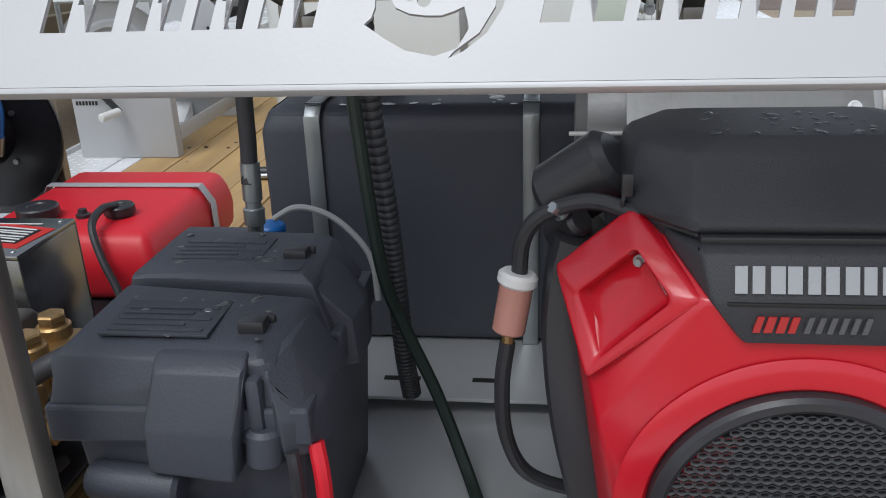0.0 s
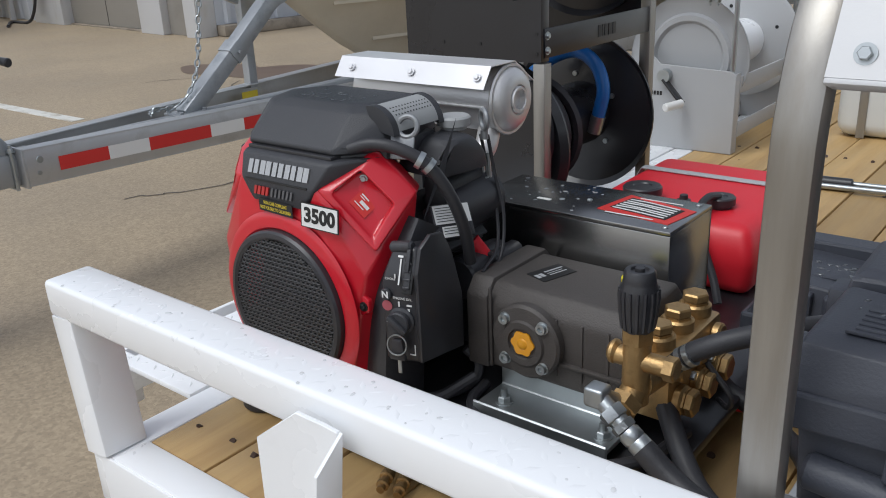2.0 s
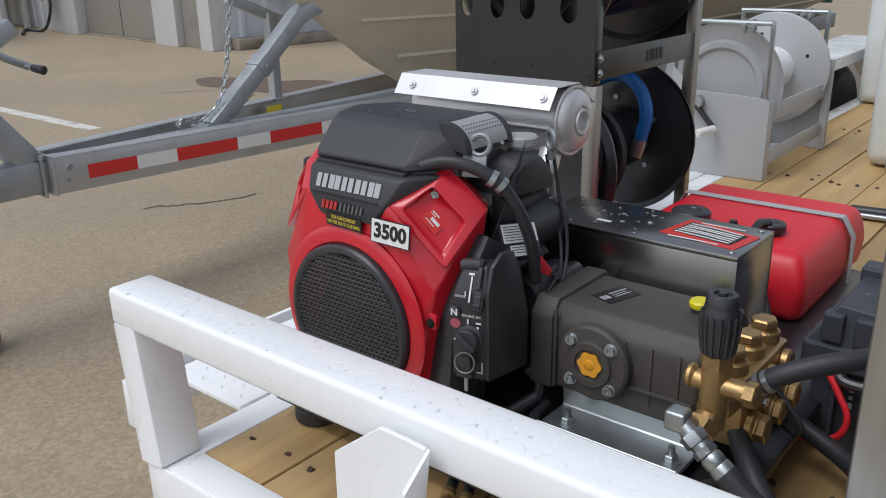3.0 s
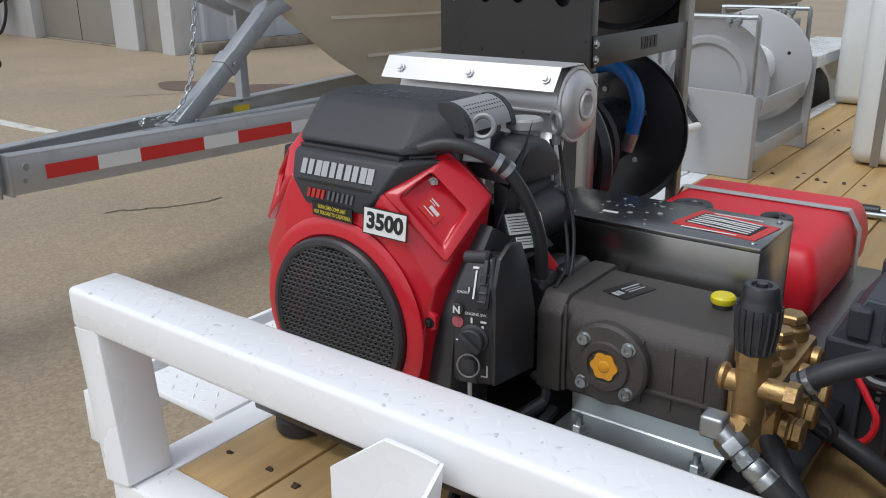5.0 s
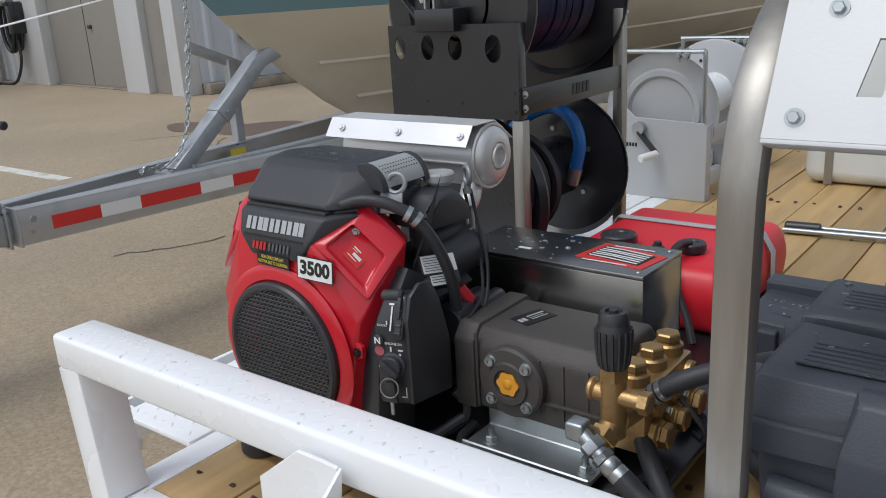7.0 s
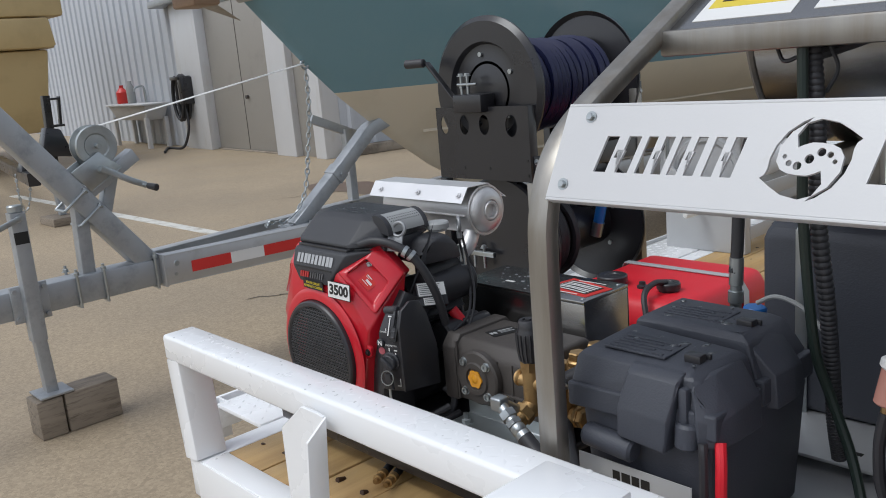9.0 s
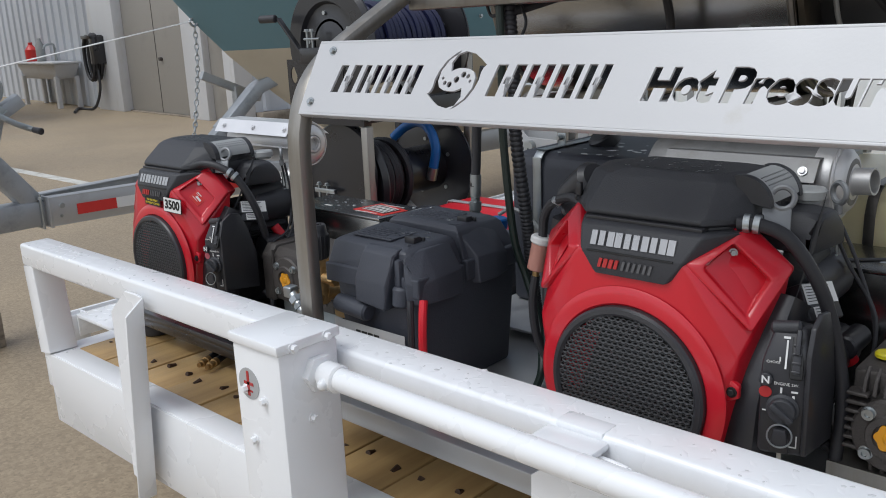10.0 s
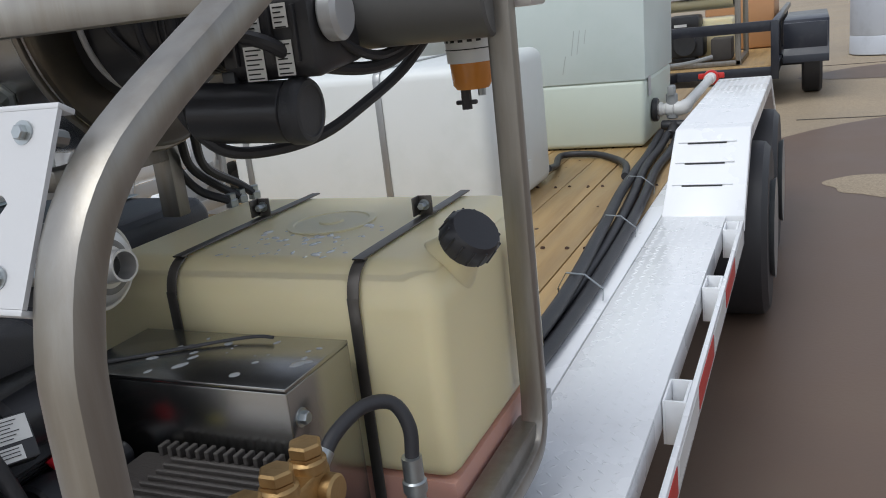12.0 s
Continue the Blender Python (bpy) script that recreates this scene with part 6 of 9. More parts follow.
for dx in (-0.33, -0.25, -0.15):
    bm = B()
    lathe(bm, [(0.024, 0), (0.024, 0.012), (0.018, 0.03), (0, 0.03)], pm @ Vector((dx, 0.03, 0.004)), pm.to_3x3() @ Vector((0, 0, 1)), 16)
    part("switch_knob", bm, SATIN, cp)

# ---- the sign plate with cut-out lettering ----
SX0, SX1, SH = -0.012, 1.128, 0.118
spm = on_plane((-0.03, 0.1035, 1.2485), (1, 0, 0), (0, 0.055, 0.102)) @ Matrix.Diagonal((1.024, 1.07, 1, 1))


def outlines(text, size, x, y, width, shear):
    cu = bpy.data.curves.new("text", "FONT")
    cu.body, cu.size, cu.shear, cu.fill_mode, cu.resolution_u, cu.offset = text, size, shear, "FRONT", 3, 0.0026
    ob = new("text", cu)
    me = bpy.data.meshes.new_from_object(ob)
    bpy.data.objects.remove(ob)
    nxt = {}
    used = collections.Counter(k for f in me.polygons for k in f.edge_keys)
    for a, b_ in (k for k, c in used.items() if c == 1):
        nxt.setdefault(a, []).append(b_)
        nxt.setdefault(b_, []).append(a)
    co = [v.co.copy() for v in me.vertices]
    lo, hi = min(c.x for c in co), max(c.x for c in co)
    k = width / (hi - lo)
    left = set(nxt)
    rings = []
    while left:
        a = min(left)
        ring, prev = [a], None
        left.discard(a)
        while True:
            step = [q for q in nxt[ring[-1]] if q != prev and q in left]
            if not step:
                break
            prev = ring[-1]
            ring.append(step[0])
            left.discard(step[0])
        if len(ring) > 2:
            rings.append([((co[q].x - lo) * k + x, co[q].y + y) for q in ring])
    bpy.data.meshes.remove(me)
    return rings


def slant(x, w, y0, y1, s=0.2):
    d = s * (y1 - y0)
    return [(x, y0), (x + w, y0), (x + w + d, y1), (x + d, y1)]


rings = [[(SX0 + 0.0, 0), (SX1, 0), (SX1, SH), (SX0, SH)]]
rings += outlines("Hot", 0.054, 0.618, 0.037, 0.092, 0.22) + outlines("Pressure", 0.054, 0.716, 0.037, 0.2, 0.22) + outlines("Washer", 0.058, 0.928, 0.037, 0.172, 0.22)
y0, y1 = 0.035, 0.08
for x, w in ((0.052, 0.05), (0.112, 0.036), (0.156, 0.034), (0.2, 0.036), (0.378, 0.05), (0.436, 0.038), (0.482, 0.036), (0.526, 0.034)):
    k = w * 0.36
    rings.append(slant(x, k, y0, y1))
    rings.append(slant(x + w - k, k, y0, y1))
    rings.append([(x + k + 0.0015 + 0.3 * 0.02, y0 + 0.018), (x + w - k - 0.0015 + 0.3 * 0.02, y0 + 0.018), (x + w - k - 0.0015 + 0.009, y0 + 0.028), (x + k + 0.0015 + 0.009, y0 + 0.028)])
# the swirl mark: two crescents and a row of dots
cx, cy = 0.3175, 0.058


SWIRL = ((140, 0.45), (125, 0.75), (105, 0.95), (85, 1.03), (60, 1.08), (40, 1.15), (24, 1.3), (22, 1.16), (15, 1.06), (0, 1.02), (-20, 0.98), (-45, 0.98), (-70, 1.02), (-84, 1.07), (-78, 0.98), (-50, 0.9), (-20, 0.87), (5, 0.84), (22, 0.76), (38, 0.62), (60, 0.48), (90, 0.42), (118, 0.41))
for turn in (0, 180):
    rings.append([(cx + 0.041 * r * math.cos(radians(a + turn)), cy + 0.041 * r * math.sin(radians(a + turn))) for a, r in SWIRL])
for ax, ay, r in ((-0.64, 0.05, 0.06), (-0.5, -0.12, 0.08), (-0.27, -0.18, 0.11), (0, 0, 0.12), (0.27, 0.18, 0.11), (0.5, 0.12, 0.08), (0.64, -0.05, 0.06)):
    rings.append([(cx + 0.041 * (ax + r * math.cos(q * math.pi / 7)), cy + 0.041 * (ay + r * math.sin(q * math.pi / 7))) for q in range(14)])
cu = bpy.data.curves.new("sign", "CURVE")
cu.dimensions, cu.fill_mode, cu.extrude = "2D", "BOTH", 0.0018
for ring in rings:
    sp = cu.splines.new("POLY")
    sp.points.add(len(ring) - 1)
    for q, (a, c) in zip(sp.points, ring):
        q.co = (a, c, 0, 1)
    sp.use_cyclic_u = True
tmp = new("tmp_sign", cu)
me = bpy.data.meshes.new_from_object(tmp)
bpy.data.objects.remove(tmp)
bm = B()
bm.from_mesh(me)
bpy.data.meshes.remove(me)
bmesh.ops.transform(bm, matrix=spm, verts=bm.verts)
sign = thing("sign_plate", (0.55, 0.12, 1.24), "white metal sign plate with cut-out lettering, bolted on frame", "sign")
sheet = part("cut_sheet", bm, SIGN, sign, "white sheet with cut-out words Hot Pressure Washer", sharp=20)
bm = B()
bx(bm, SX0, SX1, -0.004, 0.0, -0.012, 0.002, 0.001, m=spm)
bx(bm, SX0, SX1, SH, SH + 0.004, -0.012, 0.002, 0.001, m=spm)
part("folded_edge", bm, SIGN, sheet)
for x, y in ((0.011, 0.017), (0.028, 0.104), (1.103, 0.017), (1.103, 0.104)):
    bm = B()
    p = spm @ Vector((x, y, 0.0018))
    lathe(bm, [(0.008, 0), (0.008, 0.0016), (0, 0.0016)], p, (0, -0.954, 0.3), 20)
    lathe(bm, [(0.0052, 0.0016), (0.0052, 0.005), (0.0044, 0.006), (0, 0.006)], p, (0, -0.954, 0.3), 6)
    part("bolt", bm, ZINC, sign, "hexagon bolt with washer")
    bm = B()
    cyl(bm, p, p + Vector((0, 0.03, -0.009)), 0.006, seg=8)
    part("bolt_spacer", bm, ZINC, sign)

# ---- battery box ----
bat = thing("battery_box", (0.06, 0.33, 0.738), "black plastic twin battery box with strapped-down lid", "battery box")
bm = B()
hull(bm, [(x, y, z) for z, a in ((0.738, 0.012), (0.95, 0.0)) for x, y in ((-0.05 + a, 0.162 + a), (0.162 - a, 0.162 + a), (-0.05 + a, 0.436 - a), (0.162 - a, 0.436 - a))], 0.008)
part("tub", bm, POLYBLACK, bat)
bm = cyl(B(), (-0.035, 0.152, 0.895), (0.05, 0.15, 0.89), 0.017, seg=20, b=0.004)
part("tub_handle", bm, POLYBLACK, bat)
# stepped skirt, faceted cover, front bulge, side wings and bosses of each lid
bm = hull(B(), [(x, y, z) for x, y in ((-0.064, 0.15), (0.168, 0.158), (-0.064, 0.3), (0.168, 0.28)) for z in (0.932, 0.968)], 0.0035, 2)
front_lid = part("front_lid", bm, POLYBLACK, bat, "black moulded lid with raindrops", sharp=18)
bm = hull(B(), [(-0.061, 0.155, 0.965), (0.15, 0.162, 0.965), (-0.061, 0.3, 0.965), (0.158, 0.285, 0.965), (-0.056, 0.17, 1.008), (0.128, 0.166, 1.008), (0.138, 0.176, 1.006), (-0.05, 0.298, 1.014), (0.15, 0.275, 1.013), (-0.046, 0.19, 1.014), (0.122, 0.186, 1.015), (-0.042, 0.29, 1.02), (0.14, 0.268, 1.02)], 0.003, 2)
part("lid_cover", bm, POLYBLACK, front_lid, sharp=18)
bm = hull(B(), [(0.036, 0.17, 1.012), (0.117, 0.167, 1.013), (0.041, 0.152, 1.004), (0.119, 0.15, 1.003), (0.03, 0.138, 0.955), (0.108, 0.136, 0.953), (0.028, 0.139, 0.912), (0.104, 0.137, 0.906), (0.028, 0.18, 0.912), (0.104, 0.18, 0.906), (0.036, 0.2, 1.01), (0.117, 0.2, 1.01)], 0.003, 2)
part("lid_bulge", bm, POLYBLACK, front_lid, sharp=18)
bm = hull(B(), [(0.132, 0.16, 1.0), (0.14, 0.158, 0.985), (0.166, 0.164, 0.955), (0.17, 0.168, 0.92), (0.144, 0.152, 0.92), (0.144, 0.15, 0.96), (0.146, 0.2, 1.01), (0.174, 0.2, 0.962), (0.176, 0.2, 0.92), (0.148, 0.262, 1.012), (0.176, 0.262, 0.966), (0.178, 0.262, 0.92), (0.14, 0.262, 0.92), (0.13, 0.2, 1.01)], 0.003, 2)
part("lid_wing", bm, POLYBLACK, front_lid, sharp=18)
bm = cyl(B(), (0.126, 0.158, 0.914), (0.127, 0.16, 0.95), 0.0165, seg=24, b=0.004)
part("lid_boss", bm, POLYBLACK, front_lid)
bm = bx(B(), 0.116, 0.13, 0.152, 0.175, 0.945, 0.998, 0.005)
part("lid_web", bm, POLYBLACK, front_lid)
bm = hull(B(), [(x, y, z) for x, y in ((-0.062, 0.3), (0.166, 0.288), (-0.062, 0.444), (0.166, 0.444)) for z in (0.934, 0.972)], 0.0035, 2)
rear_lid = part("rear_lid", bm, POLYBLACK, bat, sharp=18)
bm = hull(B(), [(-0.06, 0.302, 0.97), (0.156, 0.29, 0.97), (-0.06, 0.442, 0.97), (0.156, 0.442, 0.97), (-0.05, 0.308, 1.021), (0.14, 0.294, 1.021), (-0.052, 0.436, 1.018), (0.13, 0.43, 1.018), (-0.038, 0.322, 1.029), (0.126, 0.306, 1.029), (-0.042, 0.426, 1.026), (0.112, 0.42, 1.026)], 0.003, 2)
part("lid_cover", bm, POLYBLACK, rear_lid, sharp=18)
bm = hull(B(), [(0.138, 0.3, 1.018), (0.172, 0.312, 0.975), (0.176, 0.312, 0.925), (0.14, 0.3, 0.925), (0.136, 0.36, 1.018), (0.176, 0.36, 0.975), (0.178, 0.36, 0.925), (0.14, 0.4, 1.005), (0.17, 0.4, 0.965), (0.172, 0.4, 0.93), (0.135, 0.4, 0.93)], 0.003, 2)
part("lid_wing", bm, POLYBLACK, rear_lid, sharp=18)
for y in (0.21, 0.36):
    part("lid_catch", bx(B(), -0.078, -0.055, y - 0.02, y + 0.02, 0.955, 0.992, 0.005), POLYBLACK, bat)
for lid_, y0_, z_ in ((front_lid, 0.212, 1.019), (rear_lid, 0.352, 1.0285)):
    bm = B()
    bx(bm, -0.025, 0.075, y0_ - 0.022, y0_ + 0.045, z_ - 0.003, z_ + 0.0004, 0.001)
    for k in range(5):
        bx(bm, -0.018, 0.068 - 0.02 * (k % 2), y0_ - 0.017 + k * 0.011, y0_ - 0.0125 + k * 0.011, z_, z_ + 0.0018, 0.0006)
    tagged(part("moulded_warning", bm, POLYBLACK, lid_, "raised moulded warning text"), kind="stuff")
    bm = B()
    bx(bm, 0.098, 0.122, y0_ - 0.012, y0_ + 0.006, z_ - 0.004, z_ + 0.008, 0.002)
    bx(bm, 0.102, 0.126, y0_ + 0.008, y0_ + 0.014, z_ - 0.004, z_ + 0.005, 0.002)
    part("lid_latch", bm, SATIN, lid_)
    bm = drops(B(), 26, lambda: ((RNG.uniform(-0.03, 0.125), RNG.uniform(y0_ - 0.03, y0_ + 0.06), z_ - 0.0008), (0, 0, 1)), 0.002, 0.005, 0.4)
    tagged(part("raindrops", bm, WATER, lid_), kind="stuff")
bm = B()
bx(bm, -0.05, 0.135, 0.1515, 0.1525, 0.765, 0.862, 0)
lb = part("label", bm, LABELG, bat, "grey installation label")
mt = on_plane((0.03, 0.1512, 0.842), (1, 0, 0), (0, 0, 1))
bm = letters("BATTERY INSTALLATION", 0.011, mt @ Matrix.Translation((0.012, -0.02, 0)), 0.0003, width=0.125)
bars(bm, [0.012, 0.014, 0.012, 0.014], 0.016, mt @ Matrix.Translation((0.01, 0.0, 0)), 0.003, 0.0005)
lines(bm, mt, [(-0.07, 0.08 - 0.02 * (k % 2), -0.034 - k * 0.006, 0.002) for k in range(6)])
tagged(part("label_print", bm, INK, lb), kind="stuff")
bm = B()
hose(bm, [(0.172, 0.195, 0.93), (0.178, 0.185, 0.9), (0.18, 0.18, 0.85), (0.182, 0.18, 0.76), (0.19, 0.2, 0.742)], 0.0075, 10)
solo("red_cable", moved(bm, (-0.004, -0.026, 0)), REDPOLY, "red battery cable down the box's corner", "cable")
bm = B()
hose(bm, [(0.155, 0.18, 0.93), (0.158, 0.176, 0.9), (0.16, 0.174, 0.76), (0.165, 0.19, 0.742)], 0.006, 8)
solo("black_cable", moved(bm, (-0.004, -0.026, 0)), RUBBER, "black battery cable down the box's corner", "cable")
bm = B()
bx(bm, 0.196, 0.206, 0.24, 0.244, 0.738, 0.79, 0.001)
bx(bm, 0.19, 0.215, 0.24, 0.262, 0.738, 0.742, 0.001)
part("hold_down", bm, ZINC, bat)

# ---- black water tank with two steel straps ----
wt = thing("black_tank", (0.22, 0.8, 0.762), "black plastic tank under two stainless straps", "tank")
bm = B()
hull(bm, [(x, y, z) for x, y, z in ((-0.03, 0.67, 0.763), (0.5, 0.67, 0.763), (-0.03, 1.04, 0.763), (0.5, 1.04, 0.763), (-0.03, 0.67, 1.09), (0.5, 0.67, 1.09), (-0.03, 1.04, 1.09), (0.5, 1.04, 1.09), (-0.015, 0.69, 1.108), (0.49, 0.69, 1.108), (-0.015, 1.02, 1.108), (0.49, 1.02, 1.108))], 0.016, 4)
part("tank_body", bm, POLYBLACK, wt)
for x in (0.046, 0.34):
    bm = B()
    sweep(bm, [(x, 0.666, 0.763)] + smooth_line([(x, 0.666, 0.8), (x, 0.666, 1.07), (x, 0.668, 1.093), (x, 0.686, 1.111), (x, 0.71, 1.112), (x, 1.02, 1.112)], 4), rsq(0.022, 0.0025, 0.001))
    st_ = part("strap", bm, ZINC, wt, "bright stainless strap")
    bm = B()
    bx(bm, x - 0.011, x + 0.011, 0.76, 0.764, 1.112, 1.14, 0.002)
    bolt(bm, (x, 0.76, 1.13), (0, -1, 0), 0.006, 0.016)
    part("strap_buckle", bm, ZINC, st_)
bm = drops(B(), 36, lambda: ((RNG.uniform(0.08, 0.34), RNG.uniform(0.69, 0.9), 1.1078), (0, 0, 1)), 0.003, 0.009, 0.2)
tagged(part("raindrops", bm, WATERW, wt), kind="stuff")
bm = B()
lathe(bm, [(0.03, 0), (0.036, 0.004), (0.036, 0.03), (0.03, 0.034), (0, 0.034)], (0.12, 0.84, 1.108), (-0.3, -0.5, 0.8), 14)
part("filler_cap", bm, SATIN, wt)

# hoses and cables between sign and tray
bm = B()
hose(bm, [(0.045, 0.5, 1.3), (0.022, 0.5, 1.2), (0.018, 0.495, 1.1), (0.016, 0.49, 1.06)], 0.01, 12)
vh = solo("riser_hose", bm, RUBBER, "black riser hose with swaged steel fitting", "hose", at=(0.016, 0.49, 0.96))
bm = B()
lathe(bm, [(0.0115, 0), (0.0115, 0.045), (0.0095, 0.047), (0.0095, 0.055), (0.0125, 0.056), (0.0125, 0.075), (0.0095, 0.077), (0.0095, 0.11), (0, 0.11)], (0.018, 0.493, 1.085), (-0.02, -0.03, -1), 14)
part("swaged_fitting", bm, ZINC, vh)
bm = B()
lathe(bm, [(0.018, 0), (0.018, 0.02), (0.012, 0.022), (0.012, 0.3), (0, 0.3)], (0.016, 0.49, 0.985), (0, 0, -1), 6)
part("riser_pipe", bm, ZINC, vh)
bm = B()
cyl(bm, (0.0, 0.585, 0.95), (0.002, 0.585, 0.975), 0.02, seg=16, b=0.003)
cyl(bm, (0.0, 0.585, 0.74), (0.0, 0.585, 0.95), 0.009, seg=10)
solo("blue_plug", bm, BLUE, "blue plastic plug behind the battery box", "plug")
bm = B()
hose(bm, [(0.01, 0.575, 0.985), (0.037, 0.58, 0.999), (0.067, 0.58, 0.996), (0.095, 0.58, 0.981), (0.123, 0.58, 0.951), (0.136, 0.58, 0.92), (0.14, 0.58, 0.87)], 0.0042, 8)
solo("grey_cable", bm, GREYPLAST, "thin grey cable from fitting to lug", "cable")
bm = B()
pts = smooth_line([(0.17, 0.42, 1.42), (0.178, 0.42, 1.3), (0.18, 0.42, 1.18), (0.19, 0.43, 1.05), (0.194, 0.44, 0.95), (0.196, 0.45, 0.86), (0.2, 0.46, 0.8)], 14)
fine = smooth_line(pts, 3)
prof = [(p, 0.0122 if k % 3 else 0.0106) for k, p in enumerate(fine)]
rings_ = []
for k, (p, r) in enumerate(prof):
    d = (fine[min(k + 1, len(fine) - 1)] - fine[max(k - 1, 0)]).normalized()
    u = d.cross(Vector((0, 1, 0))).normalized()
    v = d.cross(u)
    rings_.append([bm.verts.new(p + (u * math.cos(q * math.pi / 5) + v * math.sin(q * math.pi / 5)) * r) for q in range(10)])
for a_, c_ in zip(rings_, rings_[1:]):
    for q in range(10):
        bm.faces.new((a_[q], a_[(q + 1) % 10], c_[(q + 1) % 10], c_[q]))
solo("corrugated_conduit", bm, RUBBER, "black corrugated cable conduit hanging behind the sign", "conduit")
bm = B()
hose(bm, [(0.165, 0.4, 1.42), (0.168, 0.398, 1.28), (0.17, 0.395, 1.18), (0.185, 0.4, 1.0), (0.205, 0.41, 0.92), (0.24, 0.4, 0.84), (0.275, 0.36, 0.77), (0.3, 0.3, 0.746)], 0.0075, 10)
solo("dark_hose", bm, M("dark_green_hose", (0.012, 0.022, 0.018), 0.4, var=0.2), "dark green rubber hose slanting across the tray", "hose")
# inline fuel filter on a bent hose
ff = thing("inline_fuel_filter", (0.334, 0.3, 0.96), "clear pink inline fuel filter with white cap", "filter")
AMBER = M("clear_pink_plastic", (0.5, 0.24, 0.19), 0.2, var=0.1, vs=20, bump=0.05)
bm = B()
cyl(bm, (0.328, 0.297, 0.985), (0.336, 0.302, 1.032), 0.0155, seg=20, b=0.002)
part("filter_bowl", bm, AMBER, ff)
bm = B()
cyl(bm, (0.3355, 0.302, 1.03), (0.338, 0.303, 1.043), 0.0185, seg=20, b=0.003)
part("filter_cap", bm, LABELW, ff, "white plastic cap")
bm = B()
cyl(bm, (0.3275, 0.2965, 0.972), (0.328, 0.297, 0.985), 0.006, seg=10)
part("filter_neck", bm, BRASS, ff)
ff.location.y -= 0.022
bm = B()
hose(bm, [(0.338, 0.303, 1.04), (0.342, 0.303, 1.075), (0.36, 0.3, 1.1), (0.4, 0.29, 1.115), (0.44, 0.27, 1.11)], 0.0075, 10)
solo("fuel_line", moved(bm, (0, -0.022, 0)), RUBBER, "black fuel line from filter to engine", "hose")
bm = B()
hose(bm, [(0.3275, 0.2965, 0.975), (0.322, 0.295, 0.93), (0.325, 0.3, 0.87), (0.345, 0.31, 0.82), (0.39, 0.32, 0.795), (0.43, 0.33, 0.79)], 0.0075, 10)
solo("fuel_line", moved(bm, (0, -0.022, 0)), RUBBER, "black fuel line curving below the filter", "hose")

# ---- hot-water pump with cooling fins ----
p2 = thing("pressure_pump", (0.93, 0.36, 0.738), "dark finned pressure pump with brass head on stainless bracket", "pump", "pressure pumps")
bm = B()
bx(bm, 0.82, 1.03, 0.305, 0.455, 0.81, 0.925, 0.006)
c2 = part("crankcase", bm, CASTGREY, p2, "dark cast crankcase")
for k in range(7):
    bm = B()
    z = 0.818 + k * 0.0125
    bx(bm, 0.915, 1.028, 0.282, 0.307, z, z + 0.005, 0.0015, 1)
    part("side_fin", bm, CASTGREY, c2)
    bm = B()
    bx(bm, 0.818, 0.845, 0.285, 0.307, z, z + 0.005, 0.0015, 1)
    part("side_fin", bm, CASTGREY, c2)
for k in range(15):
    bm = B()
    x = 0.835 + k * 0.013
    hull(bm, [(x, 0.29, 0.895), (x + 0.005, 0.29, 0.895), (x, 0.308, 0.895), (x + 0.005, 0.308, 0.895), (x, 0.295, 0.915), (x + 0.005, 0.295, 0.915), (x, 0.312, 0.929), (x + 0.005, 0.312, 0.929)], 0.001, 1)
    part("edge_fin", bm, CASTGREY, c2)
for k in range(10):
    bm = B()
    y = 0.318 + k * 0.013
    bx(bm, 0.875, 1.02, y, y + 0.005, 0.924, 0.931, 0.0015, 1)
    part("top_fin", bm, CASTGREY, c2)
for k in range(13):
    x = 0.85 + k * 0.0135
    part("rear_fin", bx(B(), x, x + 0.006, 0.445, 0.462, 0.9, 0.938, 0.001, 1), CASTGREY, c2)
for k in range(12):
    part("lower_fin", bx(B(), 0.85 + k * 0.014, 0.855 + k * 0.014, 0.295, 0.31, 0.786, 0.814, 0.001, 1), CASTGREY, c2)
hub(p2, (0.876, 0.3, 0.847), 0.05)
bm = B()
lathe(bm, [(0.012, 0), (0.0145, 0.001), (0.0145, 0.005), (0.012, 0.0075), (0, 0.0075)], (0.845, 0.355, 0.928), (0, 0, 1), 22)
part("oil_cap", bm, YELLOW, p2, "yellow oil cap")
bm = B()
lathe(bm, [(0.01, 0), (0.01, 0.001), (0, 0.001)], (1.0, 0.335, 0.9312), (0, 0, 1), 16)
part("round_badge", bm, LABELG, p2)
bm = B()
hull(bm, [(x, y, z) for x in (1.032, 1.078) for y, z in ((0.29, 0.83), (0.29, 0.93), (0.31, 0.94), (0.46, 0.94), (0.46, 0.81), (0.31, 0.815))], 0.006)
head2 = part("manifold", bm, BRASS, p2, "cast brass pump head")
for y, z, r in ((0.335, 0.91, 0.02), (0.39, 0.91, 0.02), (0.445, 0.91, 0.02), (0.33, 0.86, 0.018), (0.39, 0.86, 0.018), (0.445, 0.86, 0.018)):
    part("valve_boss", cyl(B(), (1.075, y, z), (1.092, y, z), r, seg=18, b=0.003), BRASS, head2)
for y in (0.33, 0.385, 0.44):
    part("valve_boss", cyl(B(), (1.062, y, 0.935), (1.062, y, 0.952), 0.021, seg=18, b=0.003), BRASS, head2)
for z in (0.86, 0.88, 0.9):
    part("casting_rib", bx(B(), 1.04, 1.085, 0.284, 0.295, z - 0.004, z + 0.004, 0.002), BRASS, head2)
for y in (0.33, 0.385, 0.44):
    part("valve_cap", brass_nut(B(), (1.062, y, 0.952), (0, 0, 1), 0.019, 0.018), BRASS, head2)
    part("valve_cap", brass_nut(B(), (1.09, y, 0.86), (1, 0, 0), 0.017, 0.014), BRASS, head2)
